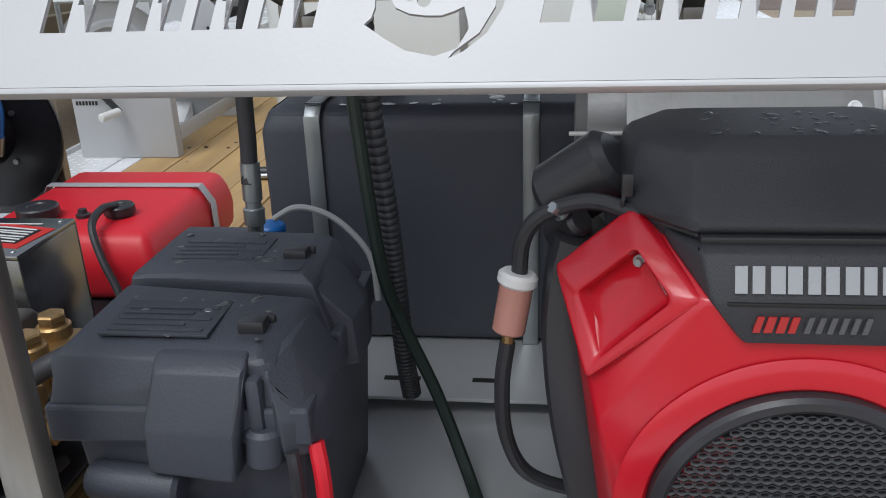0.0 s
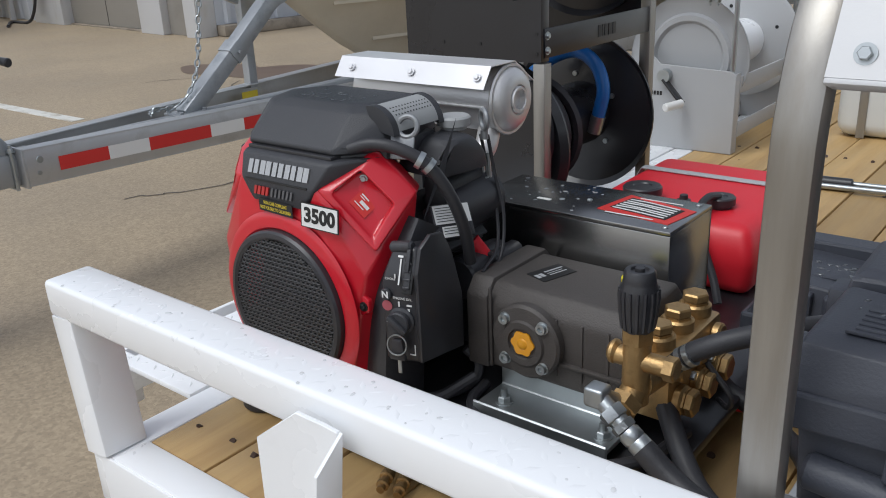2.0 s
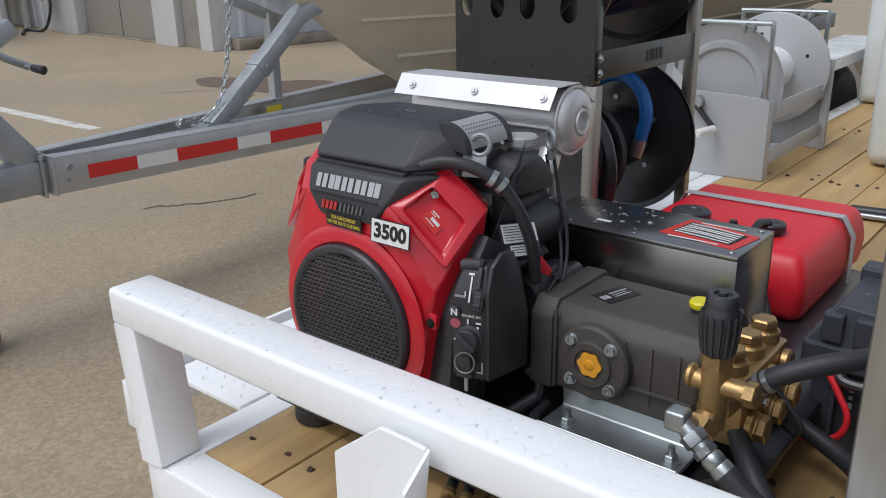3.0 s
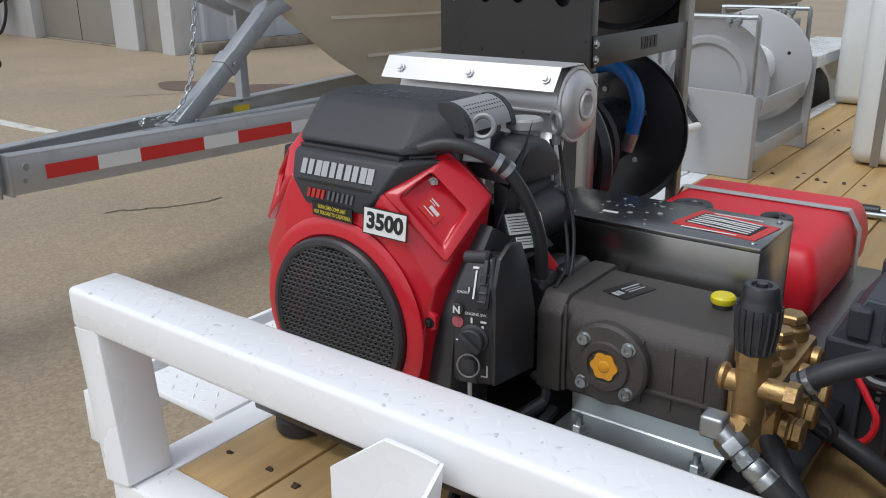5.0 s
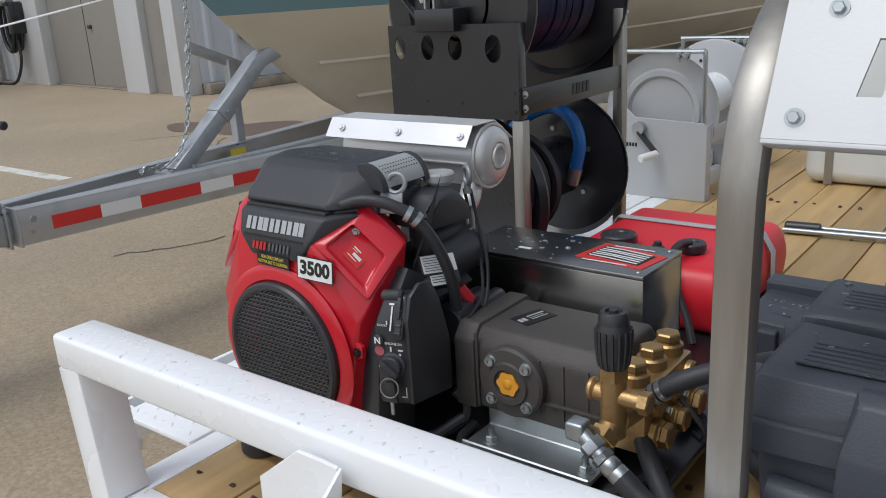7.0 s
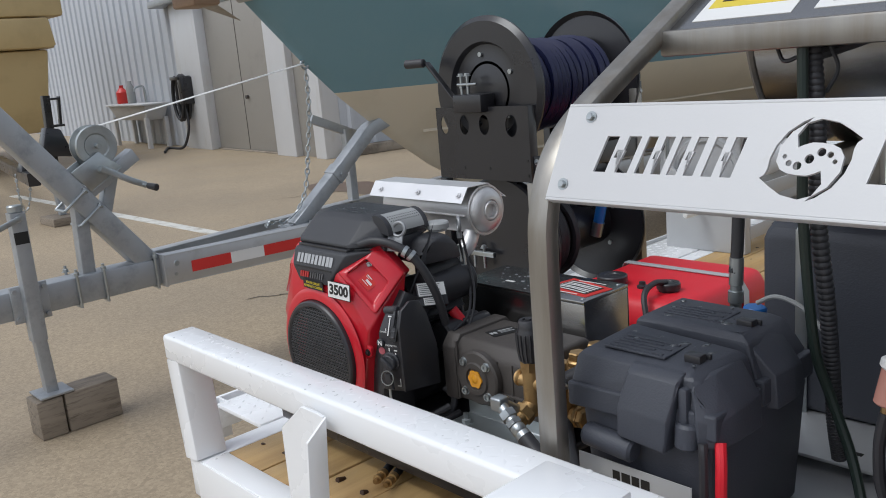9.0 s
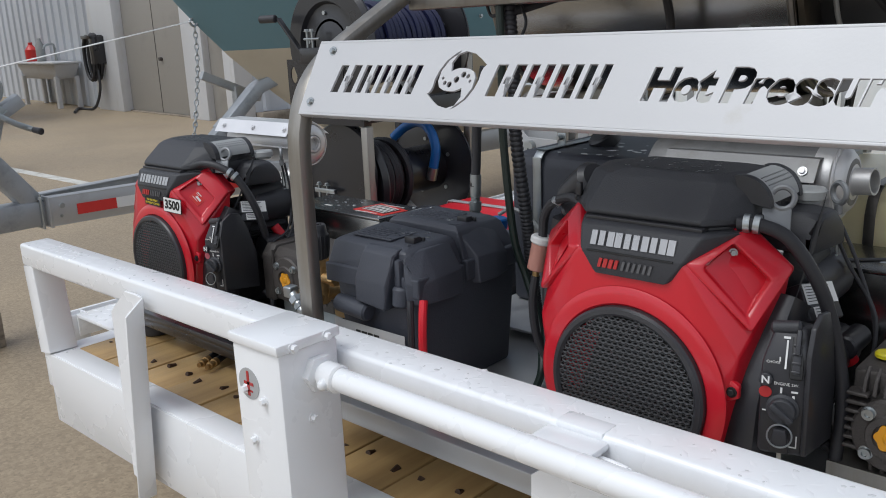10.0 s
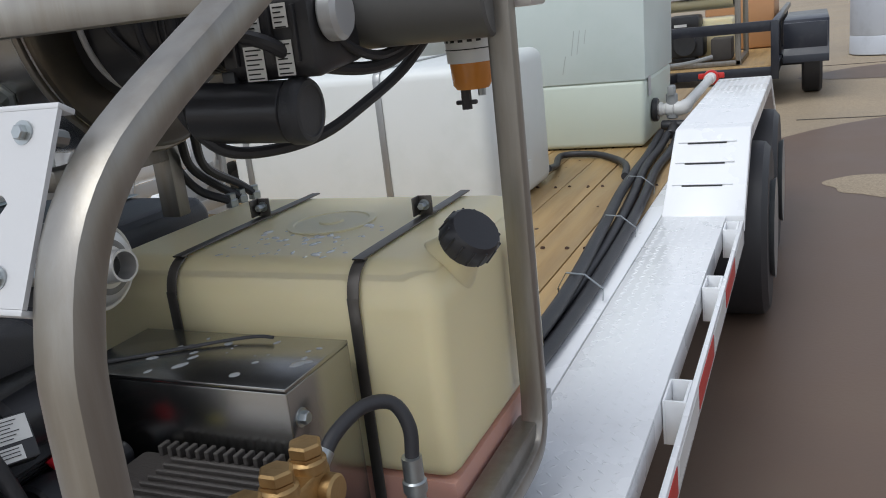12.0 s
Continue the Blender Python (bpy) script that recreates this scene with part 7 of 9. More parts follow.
bm = B()
lathe(bm, [(0.017, 0), (0.019, 0.004), (0.019, 0.01), (0.014, 0.014), (0, 0.014)], (1.05, 0.292, 0.905), (0, -1, 0), 22)
part("side_plug", bm, BRASS, head2)
bm = B()
cyl(bm, (1.055, 0.3, 0.83), (1.058, 0.272, 0.81), 0.022, seg=20, b=0.003)
bx(bm, -0.024, 0.024, -0.045, 0.01, -0.02, 0.02, 0.004, m=on_plane((1.052, 0.262, 0.795), (0.75, 0.1, 0.6), (0.45, 0.4, 0.8)))
part("outlet_block", bm, BRASS, head2, "square brass outlet block")
for y, z in ((0.36, 0.885), (0.415, 0.885)):
    bm = B()
    bolt(bm, (1.078, y, z), (1, 0, 0), 0.006, 0.012)
    part("head_bolt", bm, ZINC, head2)
bm = B()
prism(bm, [(0.262, 0.738), (0.262, 0.742), (0.288, 0.742), (0.288, 0.79), (0.46, 0.79), (0.46, 0.738), (0.456, 0.738), (0.456, 0.786), (0.292, 0.786), (0.292, 0.738)], 0.8, 1.03, "x", 0.0)
b2 = part("mounting_bracket", bm, STAIN, p2, "folded stainless bracket")
for x in (0.845, 1.0):
    bm = B()
    bolt(bm, (x, 0.275, 0.742), (0, 0, 1), 0.009, 0.01)
    cyl(bm, (x, 0.275, 0.745), (x, 0.275, 0.765), 0.005, seg=8)
    part("bracket_bolt", bm, ZINC, b2)
bm = B()
hose(bm, [(1.06, 0.465, 0.928), (1.063, 0.5, 0.948), (1.077, 0.545, 0.96), (1.1, 0.572, 0.953), (1.117, 0.575, 0.922), (1.119, 0.568, 0.88)], 0.0088, 12)
ch = solo("bypass_hose", bm, RUBBER, "black hose looping over the brass pump head", "hose", at=(1.11, 0.43, 0.8))
bm = B()
lathe(bm, [(0.0125, 0), (0.0125, 0.03), (0.015, 0.032), (0.015, 0.046), (0.012, 0.048), (0.012, 0.062), (0.0165, 0.064), (0.0165, 0.08), (0.011, 0.082), (0.011, 0.145), (0, 0.145)], (1.119, 0.567, 0.887), (0, 0, -1), 12)
part("swaged_fitting", bm, ZINC, ch)
bm = B()
cyl(bm, (1.058, 0.45, 0.92), (1.061, 0.475, 0.94), 0.0125, seg=14)
part("swaged_fitting", bm, ZINC, ch)

# belt guard of the hot unit, with a steel wire lying on it
g2 = thing("belt_guard", (0.87, 0.54, 0.738), "stainless box belt guard with raindrops and side bolt", "guard", "belt guards")
for nm, q in (("top_sheet", (0.7, 1.022, 0.476, 0.62, 1.004, 1.01)), ("front_sheet", (0.7, 1.022, 0.476, 0.479, 0.738, 1.004)), ("end_sheet", (1.019, 1.022, 0.479, 0.62, 0.738, 1.004)), ("inner_sheet", (0.7, 0.703, 0.479, 0.62, 0.738, 1.004))):
    part(nm, bx(B(), *q, 0.0015), SHEET, g2)
bm = B()
bolt(bm, (1.022, 0.498, 0.965), (1, 0, 0), 0.008, 0.01)
part("side_bolt", bm, ZINC, g2)
bm = drops(B(), 26, lambda: ((RNG.uniform(0.78, 1.01), RNG.uniform(0.49, 0.61), 1.01), (0, 0, 1)), 0.002, 0.006)
tagged(part("raindrops", bm, WATERM, g2), kind="stuff")
bm = B()
hose(bm, [(0.72, 0.49, 1.0125), (0.79, 0.54, 1.0126), (0.86, 0.585, 1.014), (0.9, 0.6, 1.016), (0.925, 0.6, 1.016)], 0.0024, 8)
solo("loose_wire", bm, RUBBER, "short black wire lying on the belt guard", "wire")

# ---- cream fuel tank with straps ----
def translucent(name, col, rough=0.35):
    m = M(name, col, rough, var=0.06, vs=3, bump=0.08, bs=120)
    b = node_of(m)
    b.inputs["Subsurface Weight"].default_value = 0.35
    b.inputs["Subsurface Radius"].default_value = (0.06, 0.05, 0.03)
    b.inputs["Subsurface Scale"].default_value = 0.4
    return m


CREAM = translucent("yellowed_polyethylene", (0.78, 0.69, 0.43))
PINKFUEL = translucent("pink_stained_polyethylene", (0.55, 0.3, 0.24))
ct = thing("cream_tank", (0.85, 0.85, 0.738), "yellowed translucent fuel tank with two dark steel straps", "tank")
bm = B()
hull(bm, [(x, y, z) for x, y, z in ((0.56, 0.635, 0.8), (1.135, 0.635, 0.8), (0.56, 1.06, 0.8), (1.135, 1.06, 0.8), (0.56, 0.635, 1.07), (1.135, 0.635, 1.07), (0.56, 1.06, 1.07), (1.135, 1.06, 1.07), (0.58, 0.66, 1.106), (1.1, 0.66, 1.106), (0.58, 1.04, 1.106), (1.1, 1.04, 1.106))], 0.026, 5)
part("tank_body", bm, CREAM, ct)
bm = B()
bx(bm, 0.563, 1.132, 0.638, 1.057, 0.739, 0.8, 0.012)
part("tank_foot", bm, PINKFUEL, ct, "pink stained tank foot")
for x in (0.728, 1.02):
    bm = B()
    sweep(bm, [(x, 0.631, 0.745)] + smooth_line([(x, 0.631, 0.8), (x, 0.631, 1.04), (x, 0.632, 1.06), (x, 0.638, 1.082), (x, 0.65, 1.098), (x, 0.668, 1.107), (x, 0.69, 1.11), (x, 1.04, 1.11)], 5), rsq(0.017, 0.0025, 0.001))
    s2_ = part("strap", bm, STRAPD, ct, "narrow dark steel strap")
    bm = B()
    bx(bm, x - 0.012, x + 0.012, 0.876, 0.879, 1.111, 1.142, 0.001)
    bx(bm, x - 0.012, x + 0.012, 0.879, 0.9, 1.1115, 1.1145, 0.001)
    bx(bm, x - 0.012, x - 0.009, 0.856, 0.876, 1.113, 1.142, 0.001)
    bk = part("strap_buckle", bm, STRAPD, s2_)
    bm = bolt(B(), (x, 0.876, 1.128), (0, -1, 0), 0.006, 0.016)
    part("buckle_bolt", bm, ZINC, ct)
bm = B()
lathe(bm, [(0.03, 0.02), (0.03, 0.05), (0.038, 0.052), (0.039, 0.058), (0.0375, 0.08), (0.033, 0.086), (0, 0.087)], (1.105, 0.745, 1.074), (0.72, -0.3, 0.74), 20)
fc = part("filler_cap", bm, SATIN, ct, "black ribbed filler cap")
bm = B()
mt = frame_at((1.105, 0.745, 1.074), (0.72, -0.3, 0.74))
for k in range(14):
    w = 2 * math.pi * k / 14
    cyl(bm, mt @ Vector((0.0385 * math.cos(w), 0.0385 * math.sin(w), 0.055)), mt @ Vector((0.0368 * math.cos(w), 0.0368 * math.sin(w), 0.081)), 0.002, seg=6)
tagged(part("cap_rib", bm, SATIN, fc), kind="stuff")
bm = B()
lathe(bm, [(0.05, -0.05), (0.044, 0.0), (0.033, 0.03), (0.031, 0.052), (0, 0.052)], (1.105, 0.745, 1.074), (0.72, -0.3, 0.74), 24)
part("filler_neck", bm, CREAM, ct)
bm = B()
lathe(bm, [(0.07, 0), (0.07, 0.003), (0.06, 0.004), (0.058, 0.002), (0.02, 0.002), (0.018, 0.005), (0, 0.005)], (0.87, 0.85, 1.106), (0, 0, 1), 28)
part("moulded_ring", bm, CREAM, ct)
bm = drops(B(), 70, lambda: ((RNG.uniform(0.78, 0.98), RNG.uniform(0.67, 0.85), 1.1062), (0, 0, 1)), 0.002, 0.006, 0.25)
tagged(part("raindrops", bm, WATERW, ct), kind="stuff")
ct.location.y += 0.018
ct.scale.z = 0.968

# ---- boiler drum with burner ----
DARKEND = M("dark_polished_steel", (0.1, 0.095, 0.085), 0.3, metal=0.8, var=0.2, vs=6, bump=0.05, bs=80, dirt=(0.2, 0.16, 0.1), ds=4, dlo=0.5, dhi=0.8)
DARKPIPE = M("dark_grey_pipe", (0.11, 0.11, 0.108), 0.45, var=0.15, vs=6, bump=0.1)
bo = thing("boiler", (0.5, 0.72, 1.3), "horizontal stainless boiler drum with black oil burner", "boiler")
BY, BZ = 0.847, 1.473
bm = lathe(B(), [(0.0, 0), (0.233, 0.0), (0.243, 0.01), (0.243, 0.62), (0.233, 0.63), (0, 0.63)], (-0.03, BY, BZ), (1, 0, 0), 64)
drum_ = part("drum_shell", bm, SHEET, bo, "polished stainless drum")
for x in (-0.02, 0.59):
    part("drum_rim", torus(B(), (x, BY, BZ), (1, 0, 0), 0.243, 0.006, 56, 6), STAIN, drum_)
for x in (0.05, 0.52):
    part("drum_saddle", bx(B(), x, x + 0.04, BY - 0.2, BY + 0.04, 1.2, 1.232, 0.004), STAIN, bo)
    part("saddle_leg", bx(B(), x, x + 0.04, BY + 0.04, BY + 0.07, 1.1, 1.24, 0.004), STAIN, bo)
bm = lathe(B(), [(0.24, 0), (0.24, 0.01), (0.232, 0.014), (0.2, 0.012), (0, 0.012)], (0.6, BY, BZ), (1, 0, 0), 64)
part("end_plate", bm, DARKEND, bo, "dark reflecting drum end")
bm = lathe(B(), [(0.105, 0), (0.105, 0.1), (0.098, 0.112), (0.085, 0.112), (0.08, 0.08), (0, 0.08)], (0.61, 0.79, 1.42), (1, 0, 0), 44)
blower = part("blower_housing", bm, SATIN, bo, "black round blower housing")
part("air_ring", torus(B(), (0.64, 0.79, 1.44), (1, 0, 0), 0.118, 0.0045, 52, 8), LABELG, blower, "pale metal air ring")
for k in range(10):
    w = 2 * math.pi * k / 10
    m = on_plane((0.72, 0.79 + 0.055 * math.cos(w), 1.42 + 0.055 * math.sin(w)), (0, -math.sin(w), math.cos(w)), (0, math.cos(w), math.sin(w)))
    part("air_vane", bx(B(), -0.004, 0.004, -0.028, 0.028, 0, 0.012, 0.002, m=m), GREYPLAST, blower)
bm = cyl(B(), (0.7, 0.765, 1.41), (0.84, 0.76, 1.408), 0.066, seg=32, b=0.008)
mot = part("burner_motor", bm, SATIN, bo, "black finned burner motor")
for k in range(7):
    part("cooling_rib", torus(B(), (0.752 + 0.0125 * k, 0.763, 1.4088), (1, 0, 0), 0.0665, 0.0032, 32, 6), SATIN, mot)
for w in (200, 240, 285, 320):
    q = Vector((0.838, 0.76 + 0.05 * math.cos(radians(w)), 1.408 + 0.05 * math.sin(radians(w))))
    part("motor_screw", bolt(B(), q, (1, 0, 0), 0.005, 0.006), ZINC, mot)
bm = hull(B(), [(x, y, z) for x in (0.845, 0.985) for y, z in ((0.7, 1.345), (0.7, 1.425), (0.715, 1.445), (0.82, 1.445), (0.83, 1.34), (0.715, 1.328))], 0.007, 2)
burner = part("burner_body", bm, SATIN, bo, "black burner housing")
for x in (0.868, 0.925, 0.962):
    part("housing_rib", bx(B(), x, x + 0.005, 0.694, 0.702, 1.35, 1.42, 0.001), SATIN, burner)
for x0, w, z0, h in ((0.897, 0.03, 1.352, 0.044), (0.943, 0.026, 1.356, 0.044), (0.9, 0.026, 1.404, 0.03), (0.944, 0.022, 1.408, 0.03)):
    m = on_plane((x0, 0.6988, z0), (1, 0, 0), (0, 0, 1))
    dlab = part("data_label", bx(B(), -w / 2, w / 2, -h / 2, h / 2, 0, 0.0008, 0, m=m), LABELW, burner, "white data label")
    rows = int(h / 0.006)
    bm = lines(B(), m @ Matrix.Translation((0, 0, 0.0008)), [(-w / 2 + 0.003, w / 2 - 0.003 - 0.005 * (k % 2), h / 2 - 0.005 - k * 0.006, 0.0018) for k in range(rows)])
    tagged(part("fine_print", bm, INK, burner), kind="stuff")
bm = lathe(B(), [(0.032, 0), (0.036, 0.004), (0.036, 0.02), (0.03, 0.026), (0, 0.026)], (0.985, 0.745, 1.405), (1, 0.1, 0), 28)
part("motor_cap", bm, LABELG, bo, "pale grey motor end cap")
bm = cyl(B(), (0.79, 0.705, 1.293), (0.935, 0.715, 1.287), 0.041, seg=32, b=0.006)
coil_ = part("capacitor_can", bm, SATIN, bo, "black cylindrical can with end cap")
bm = lathe(B(), [(0.042, 0), (0.044, 0.003), (0.044, 0.02), (0.04, 0.026), (0.034, 0.027), (0.032, 0.025), (0, 0.025)], (0.933, 0.715, 1.287), (1, 0.07, -0.04), 32)
part("can_cap", bm, PLASTIC, coil_)
part("can_strap", bx(B(), 0.84, 0.86, 0.7, 0.72, 1.3, 1.345, 0.002), SATIN, coil_)
bm = B()
hose(bm, [(0.83, 0.69, 1.5), (0.8, 0.68, 1.45), (0.795, 0.675, 1.4), (0.82, 0.68, 1.365), (0.852, 0.69, 1.375), (0.865, 0.69, 1.43), (0.862, 0.7, 1.5)], 0.008, 10)
part("burner_cable", bm, RUBBER, bo)
bm = B()
hose(bm, [(0.76, 0.68, 1.5), (0.735, 0.68, 1.45), (0.74, 0.68, 1.39), (0.765, 0.69, 1.345), (0.8, 0.7, 1.32)], 0.0055, 8)
hose(bm, [(0.7, 0.68, 1.52), (0.675, 0.675, 1.47), (0.685, 0.675, 1.42), (0.72, 0.69, 1.37)], 0.004, 8)
part("ignition_lead", bm, RUBBER, bo)
bm = B()
lathe(bm, [(0.02, 0), (0.02, 0.004), (0.012, 0.006), (0.012, 0.02), (0, 0.02)], (0.51, 0.64, 1.345), (0, -1, -0.55), 6)
cyl(bm, (0.51, 0.622, 1.332), (0.51, 0.606, 1.31), 0.008, seg=8)
part("drain_cock", bm, ZINC, bo)
# grey header pipe and cables under the panel
bm = B()
cyl(bm, (0.86, 0.86, 1.41), (1.16, 0.89, 1.41), 0.06, seg=24, b=0.004)
solo("header_pipe", bm, DARKPIPE, "grey header pipe behind the burner", "pipe")
bm = hose(B(), [(0.77, 0.67, 1.34), (0.79, 0.68, 1.285), (0.825, 0.7, 1.242), (0.869, 0.75, 1.232), (0.921, 0.8, 1.244), (0.961, 0.86, 1.276), (0.995, 0.93, 1.316), (1.04, 0.95, 1.37)], 0.0085, 10)
solo("burner_hose", bm, RUBBER, "black fuel hose strung from burner to filter", "hose", group="burner hoses")
bm = hose(B(), [(0.85, 0.675, 1.4), (0.927, 0.68, 1.379), (0.948, 0.74, 1.346), (0.979, 0.83, 1.327), (1.0, 0.9, 1.335), (1.04, 0.95, 1.375)], 0.0095, 10)
solo("burner_hose", bm, RUBBER, "black fuel hose strung from burner to filter", "hose", group="burner hoses")
bm = hose(B(), [(0.96, 0.72, 1.42), (0.985, 0.78, 1.365), (0.995, 0.85, 1.342), (1.012, 0.92, 1.352)], 0.007, 8)
solo("burner_hose", bm, RUBBER, "black fuel hose strung from burner to filter", "hose", group="burner hoses")
sep = thing("fuel_water_filter", (1.055, 0.965, 1.24), "white spin-on fuel filter with amber bowl", "filter")
bm = B()
lathe(bm, [(0.028, 0), (0.0285, 0.02), (0.029, 0.056), (0.026, 0.06), (0, 0.06)], (1.058, 0.965, 1.305), (0, 0, 1), 28)
can = part("filter_can", bm, LABELW, sep, "white filter canister with print")
bm = B()
for k in range(6):
    w = radians(205 + k * 22)
    o = Vector((1.058 + 0.0288 * math.cos(w), 0.965 + 0.0288 * math.sin(w), 1.336))
    bx(bm, -0.003, 0.003, -0.005, 0.005, 0, 0.0004, 0, m=on_plane(o, (-math.sin(w), math.cos(w), 0), (0, 0, 1)))
tagged(part("can_print", bm, INK, can), kind="stuff")
for z in (1.322, 1.35):
    bm = B()
    torus(bm, (1.058, 0.965, z), (0, 0, 1), 0.0287, 0.0007, 32, 5)
    part("print_band", bm, INK, can)
bm = B()
lathe(bm, [(0.02, 0), (0.024, 0.006), (0.0255, 0.03), (0.0255, 0.034), (0, 0.034)], (1.058, 0.965, 1.271), (0, 0, 1), 26)
part("amber_bowl", bm, M("amber_plastic", (0.62, 0.24, 0.05), 0.12, var=0.15, vs=30, bump=0.0), sep, "clear amber bowl")
bm = B()
cyl(bm, (1.05, 0.96, 1.245), (1.05, 0.96, 1.272), 0.0065, seg=10)
bx(bm, 1.036, 1.064, 0.957, 0.963, 1.251, 1.257, 0.002)
part("drain_tap", bm, SATIN, sep)
bm = B()
cyl(bm, (1.071, 0.96, 1.262), (1.071, 0.96, 1.273), 0.005, seg=10)
part("probe", bm, ZINC, sep)
bm = B()
bx(bm, 1.02, 1.15, 0.935, 0.995, 1.366, 1.39, 0.005)
cyl(bm, (1.03, 0.955, 1.378), (1.0, 0.93, 1.378), 0.012, seg=12)
part("filter_head", bm, MUFF, sep)
sep.location.x += 0.03
sep.scale = (1.22, 1.22, 1.15)
bm = B()
hose(bm, [(0.17, 0.42, 1.4), (0.2, 0.45, 1.41), (0.28, 0.52, 1.44), (0.36, 0.57, 1.47)], 0.009, 8)
hose(bm, [(0.12, 0.42, 1.415), (0.13, 0.42, 1.395), (0.15, 0.42, 1.4), (0.16, 0.42, 1.41)], 0.003, 6)
hose(bm, [(0.165, 0.42, 1.41), (0.155, 0.42, 1.37), (0.17, 0.42, 1.33)], 0.003, 6)
hose(bm, [(0.19, 0.43, 1.41), (0.2, 0.43, 1.38), (0.185, 0.43, 1.35)], 0.003, 6)
solo("wiring_loom", bm, RUBBER, "bundle of wires under the control panel", "wiring")
bm = B()
hose(bm, [(0.4, 0.53, 1.5), (0.405, 0.54, 1.44), (0.41, 0.56, 1.37), (0.4, 0.58, 1.28)], 0.008, 8)
solo("drop_hose", bm, RUBBER, "black hose hanging before the boiler drum", "hose")
# hose tails and fittings on the black tank's top
for k, (fx, fy) in enumerate(((0.592, 0.99), (0.588, 1.025), (0.596, 1.055))):
    bm = hose(B(), [(0.55 + 0.03 * k, 0.9, 1.24), (0.535 + 0.03 * k, 0.93, 1.18), (0.55 + 0.016 * k, fy - 0.03, 1.13), (fx, fy - 0.004, 1.105)], 0.008, 8)
    solo("return_hose", bm, RUBBER, "black return hose bending down to the cream tank", "hose", group="return hoses")
    bm = lathe(B(), [(0.012, 0), (0.012, 0.012), (0.009, 0.014), (0.009, 0.024), (0, 0.024)], (fx, fy, 1.093), (0, 0, 1), 6)
    solo("hose_fitting", bm, ZINC, "zinc hose fitting on the cream tank's top", "fitting", group="fittings on the tank")


# ---- tanks, pipe and hoses on the rear of the deck ----
HAZE = M("milky_polyethylene", (0.72, 0.75, 0.74), 0.42, var=0.05, vs=2.5, bump=0.15, bs=40, dirt=(0.62, 0.66, 0.63), ds=3, dlo=0.5, dhi=0.9)
HAZEG = M("green_tinted_polyethylene", (0.6, 0.68, 0.66), 0.38, var=0.05, vs=2, bump=0.12, bs=30, dirt=(0.5, 0.6, 0.56), ds=2.2, dlo=0.5, dhi=0.9)
HAZEWET = M("polyethylene_below_waterline", (0.6, 0.67, 0.59), 0.38, var=0.06, vs=2, bump=0.1, bs=30)
PVC = M("white_pvc_pipe", (0.76, 0.76, 0.74), 0.4, var=0.05, vs=8, bump=0.05, dirt=(0.55, 0.53, 0.48), ds=7, dlo=0.55, dhi=0.85)
STRAPG = M("grey_steel_strap", (0.36, 0.37, 0.37), 0.4, metal=0.7, var=0.12, bump=0.1)
SCUFF = M("grey_scuff", (0.42, 0.47, 0.46), 0.6, var=0.2, bump=0.1)

low = thing("water_tank", (-0.185, 2.88, DECKZ), "low milky white plastic water tank held by two straps", "tank")
bm = B()
bx(bm, -0.66, 0.48, 2.62, 3.4, DECKZ, 1.2, 0.05, 4)
body = part("tank_body", bm, HAZE, low)
bm = B()
lathe(bm, [(0.12, 0), (0.12, 0.012), (0.105, 0.014), (0.1, 0.03), (0, 0.032)], (-0.1, 3.0, 1.199), (0, 0, 1), 28)
part("lid", bm, HAZE, body)
for x in (-0.57, 0.06):
    bm = B()
    bx(bm, x - 0.014, x + 0.014, 2.6155, 2.6195, DECKZ + 0.002, 1.165, 0.001)
    bx(bm, x - 0.014, x + 0.014, 2.655, 3.35, 1.201, 1.205, 0.001)
    sweep(bm, [(x, 2.6175, 1.16), (x, 2.622, 1.18), (x, 2.637, 1.195), (x, 2.66, 1.203)], rsq(0.028, 0.003, 0.001))
    part("strap", bm, STRAPG, low, "grey steel strap")
bm = B()
cyl(bm, (0.48, 2.75, 0.68), (0.495, 2.75, 0.68), 0.03, seg=20, b=0.003)
cyl(bm, (0.495, 2.75, 0.68), (0.51, 2.75, 0.68), 0.02, seg=6)
part("drain_plug", bm, SATIN, body, "black drain plug")
bm = B()
prism(bm, [(0.478, 0.7), (0.478, 0.76), (0.484, 0.76), (0.484, 0.7)], 2.95, 3.1, "y")
tagged(part("moulded_mark", bm, HAZE, body), kind="stuff")

rear = thing("tall_tank", (-1.0, 4.25, DECKZ), "milky white plastic tank beyond the reels", "tank")
bm = B()
bx(bm, -1.02, -0.42, 3.92, 4.6, DECKZ, 1.6, 0.05, 4)
part("tank_body", bm, HAZE, rear)

tall = thing("tall_water_tank", (0.35, 4.6, DECKZ), "tall green-white translucent water tank, partly filled, scuffed", "tank")
bm = B()
hull(bm, [(x, y, z) for x, y, z in ((0.0, 4.1, 0.612), (0.71, 4.1, 0.612), (0.71, 4.95, 0.612), (0.0, 4.95, 0.612), (-0.013, 4.087, 0.955), (0.727, 4.087, 0.955), (0.724, 4.96, 0.955), (-0.01, 4.96, 0.955))], 0.028, 3)
wet = part("filled_base", bm, HAZEWET, tall, "translucent base tinted by the water inside")
bm = B()
hull(bm, [(x, y, z) for x, y, z in ((-0.014, 4.086, 0.95), (0.728, 4.086, 0.95), (0.728, 4.964, 0.95), (-0.014, 4.964, 0.95), (-0.03, 4.07, 1.9), (0.75, 4.07, 1.9), (0.75, 4.98, 1.9), (-0.03, 4.98, 1.9))], 0.006, 2)
upp = part("tank_body", bm, HAZEG, tall)
bm = B()
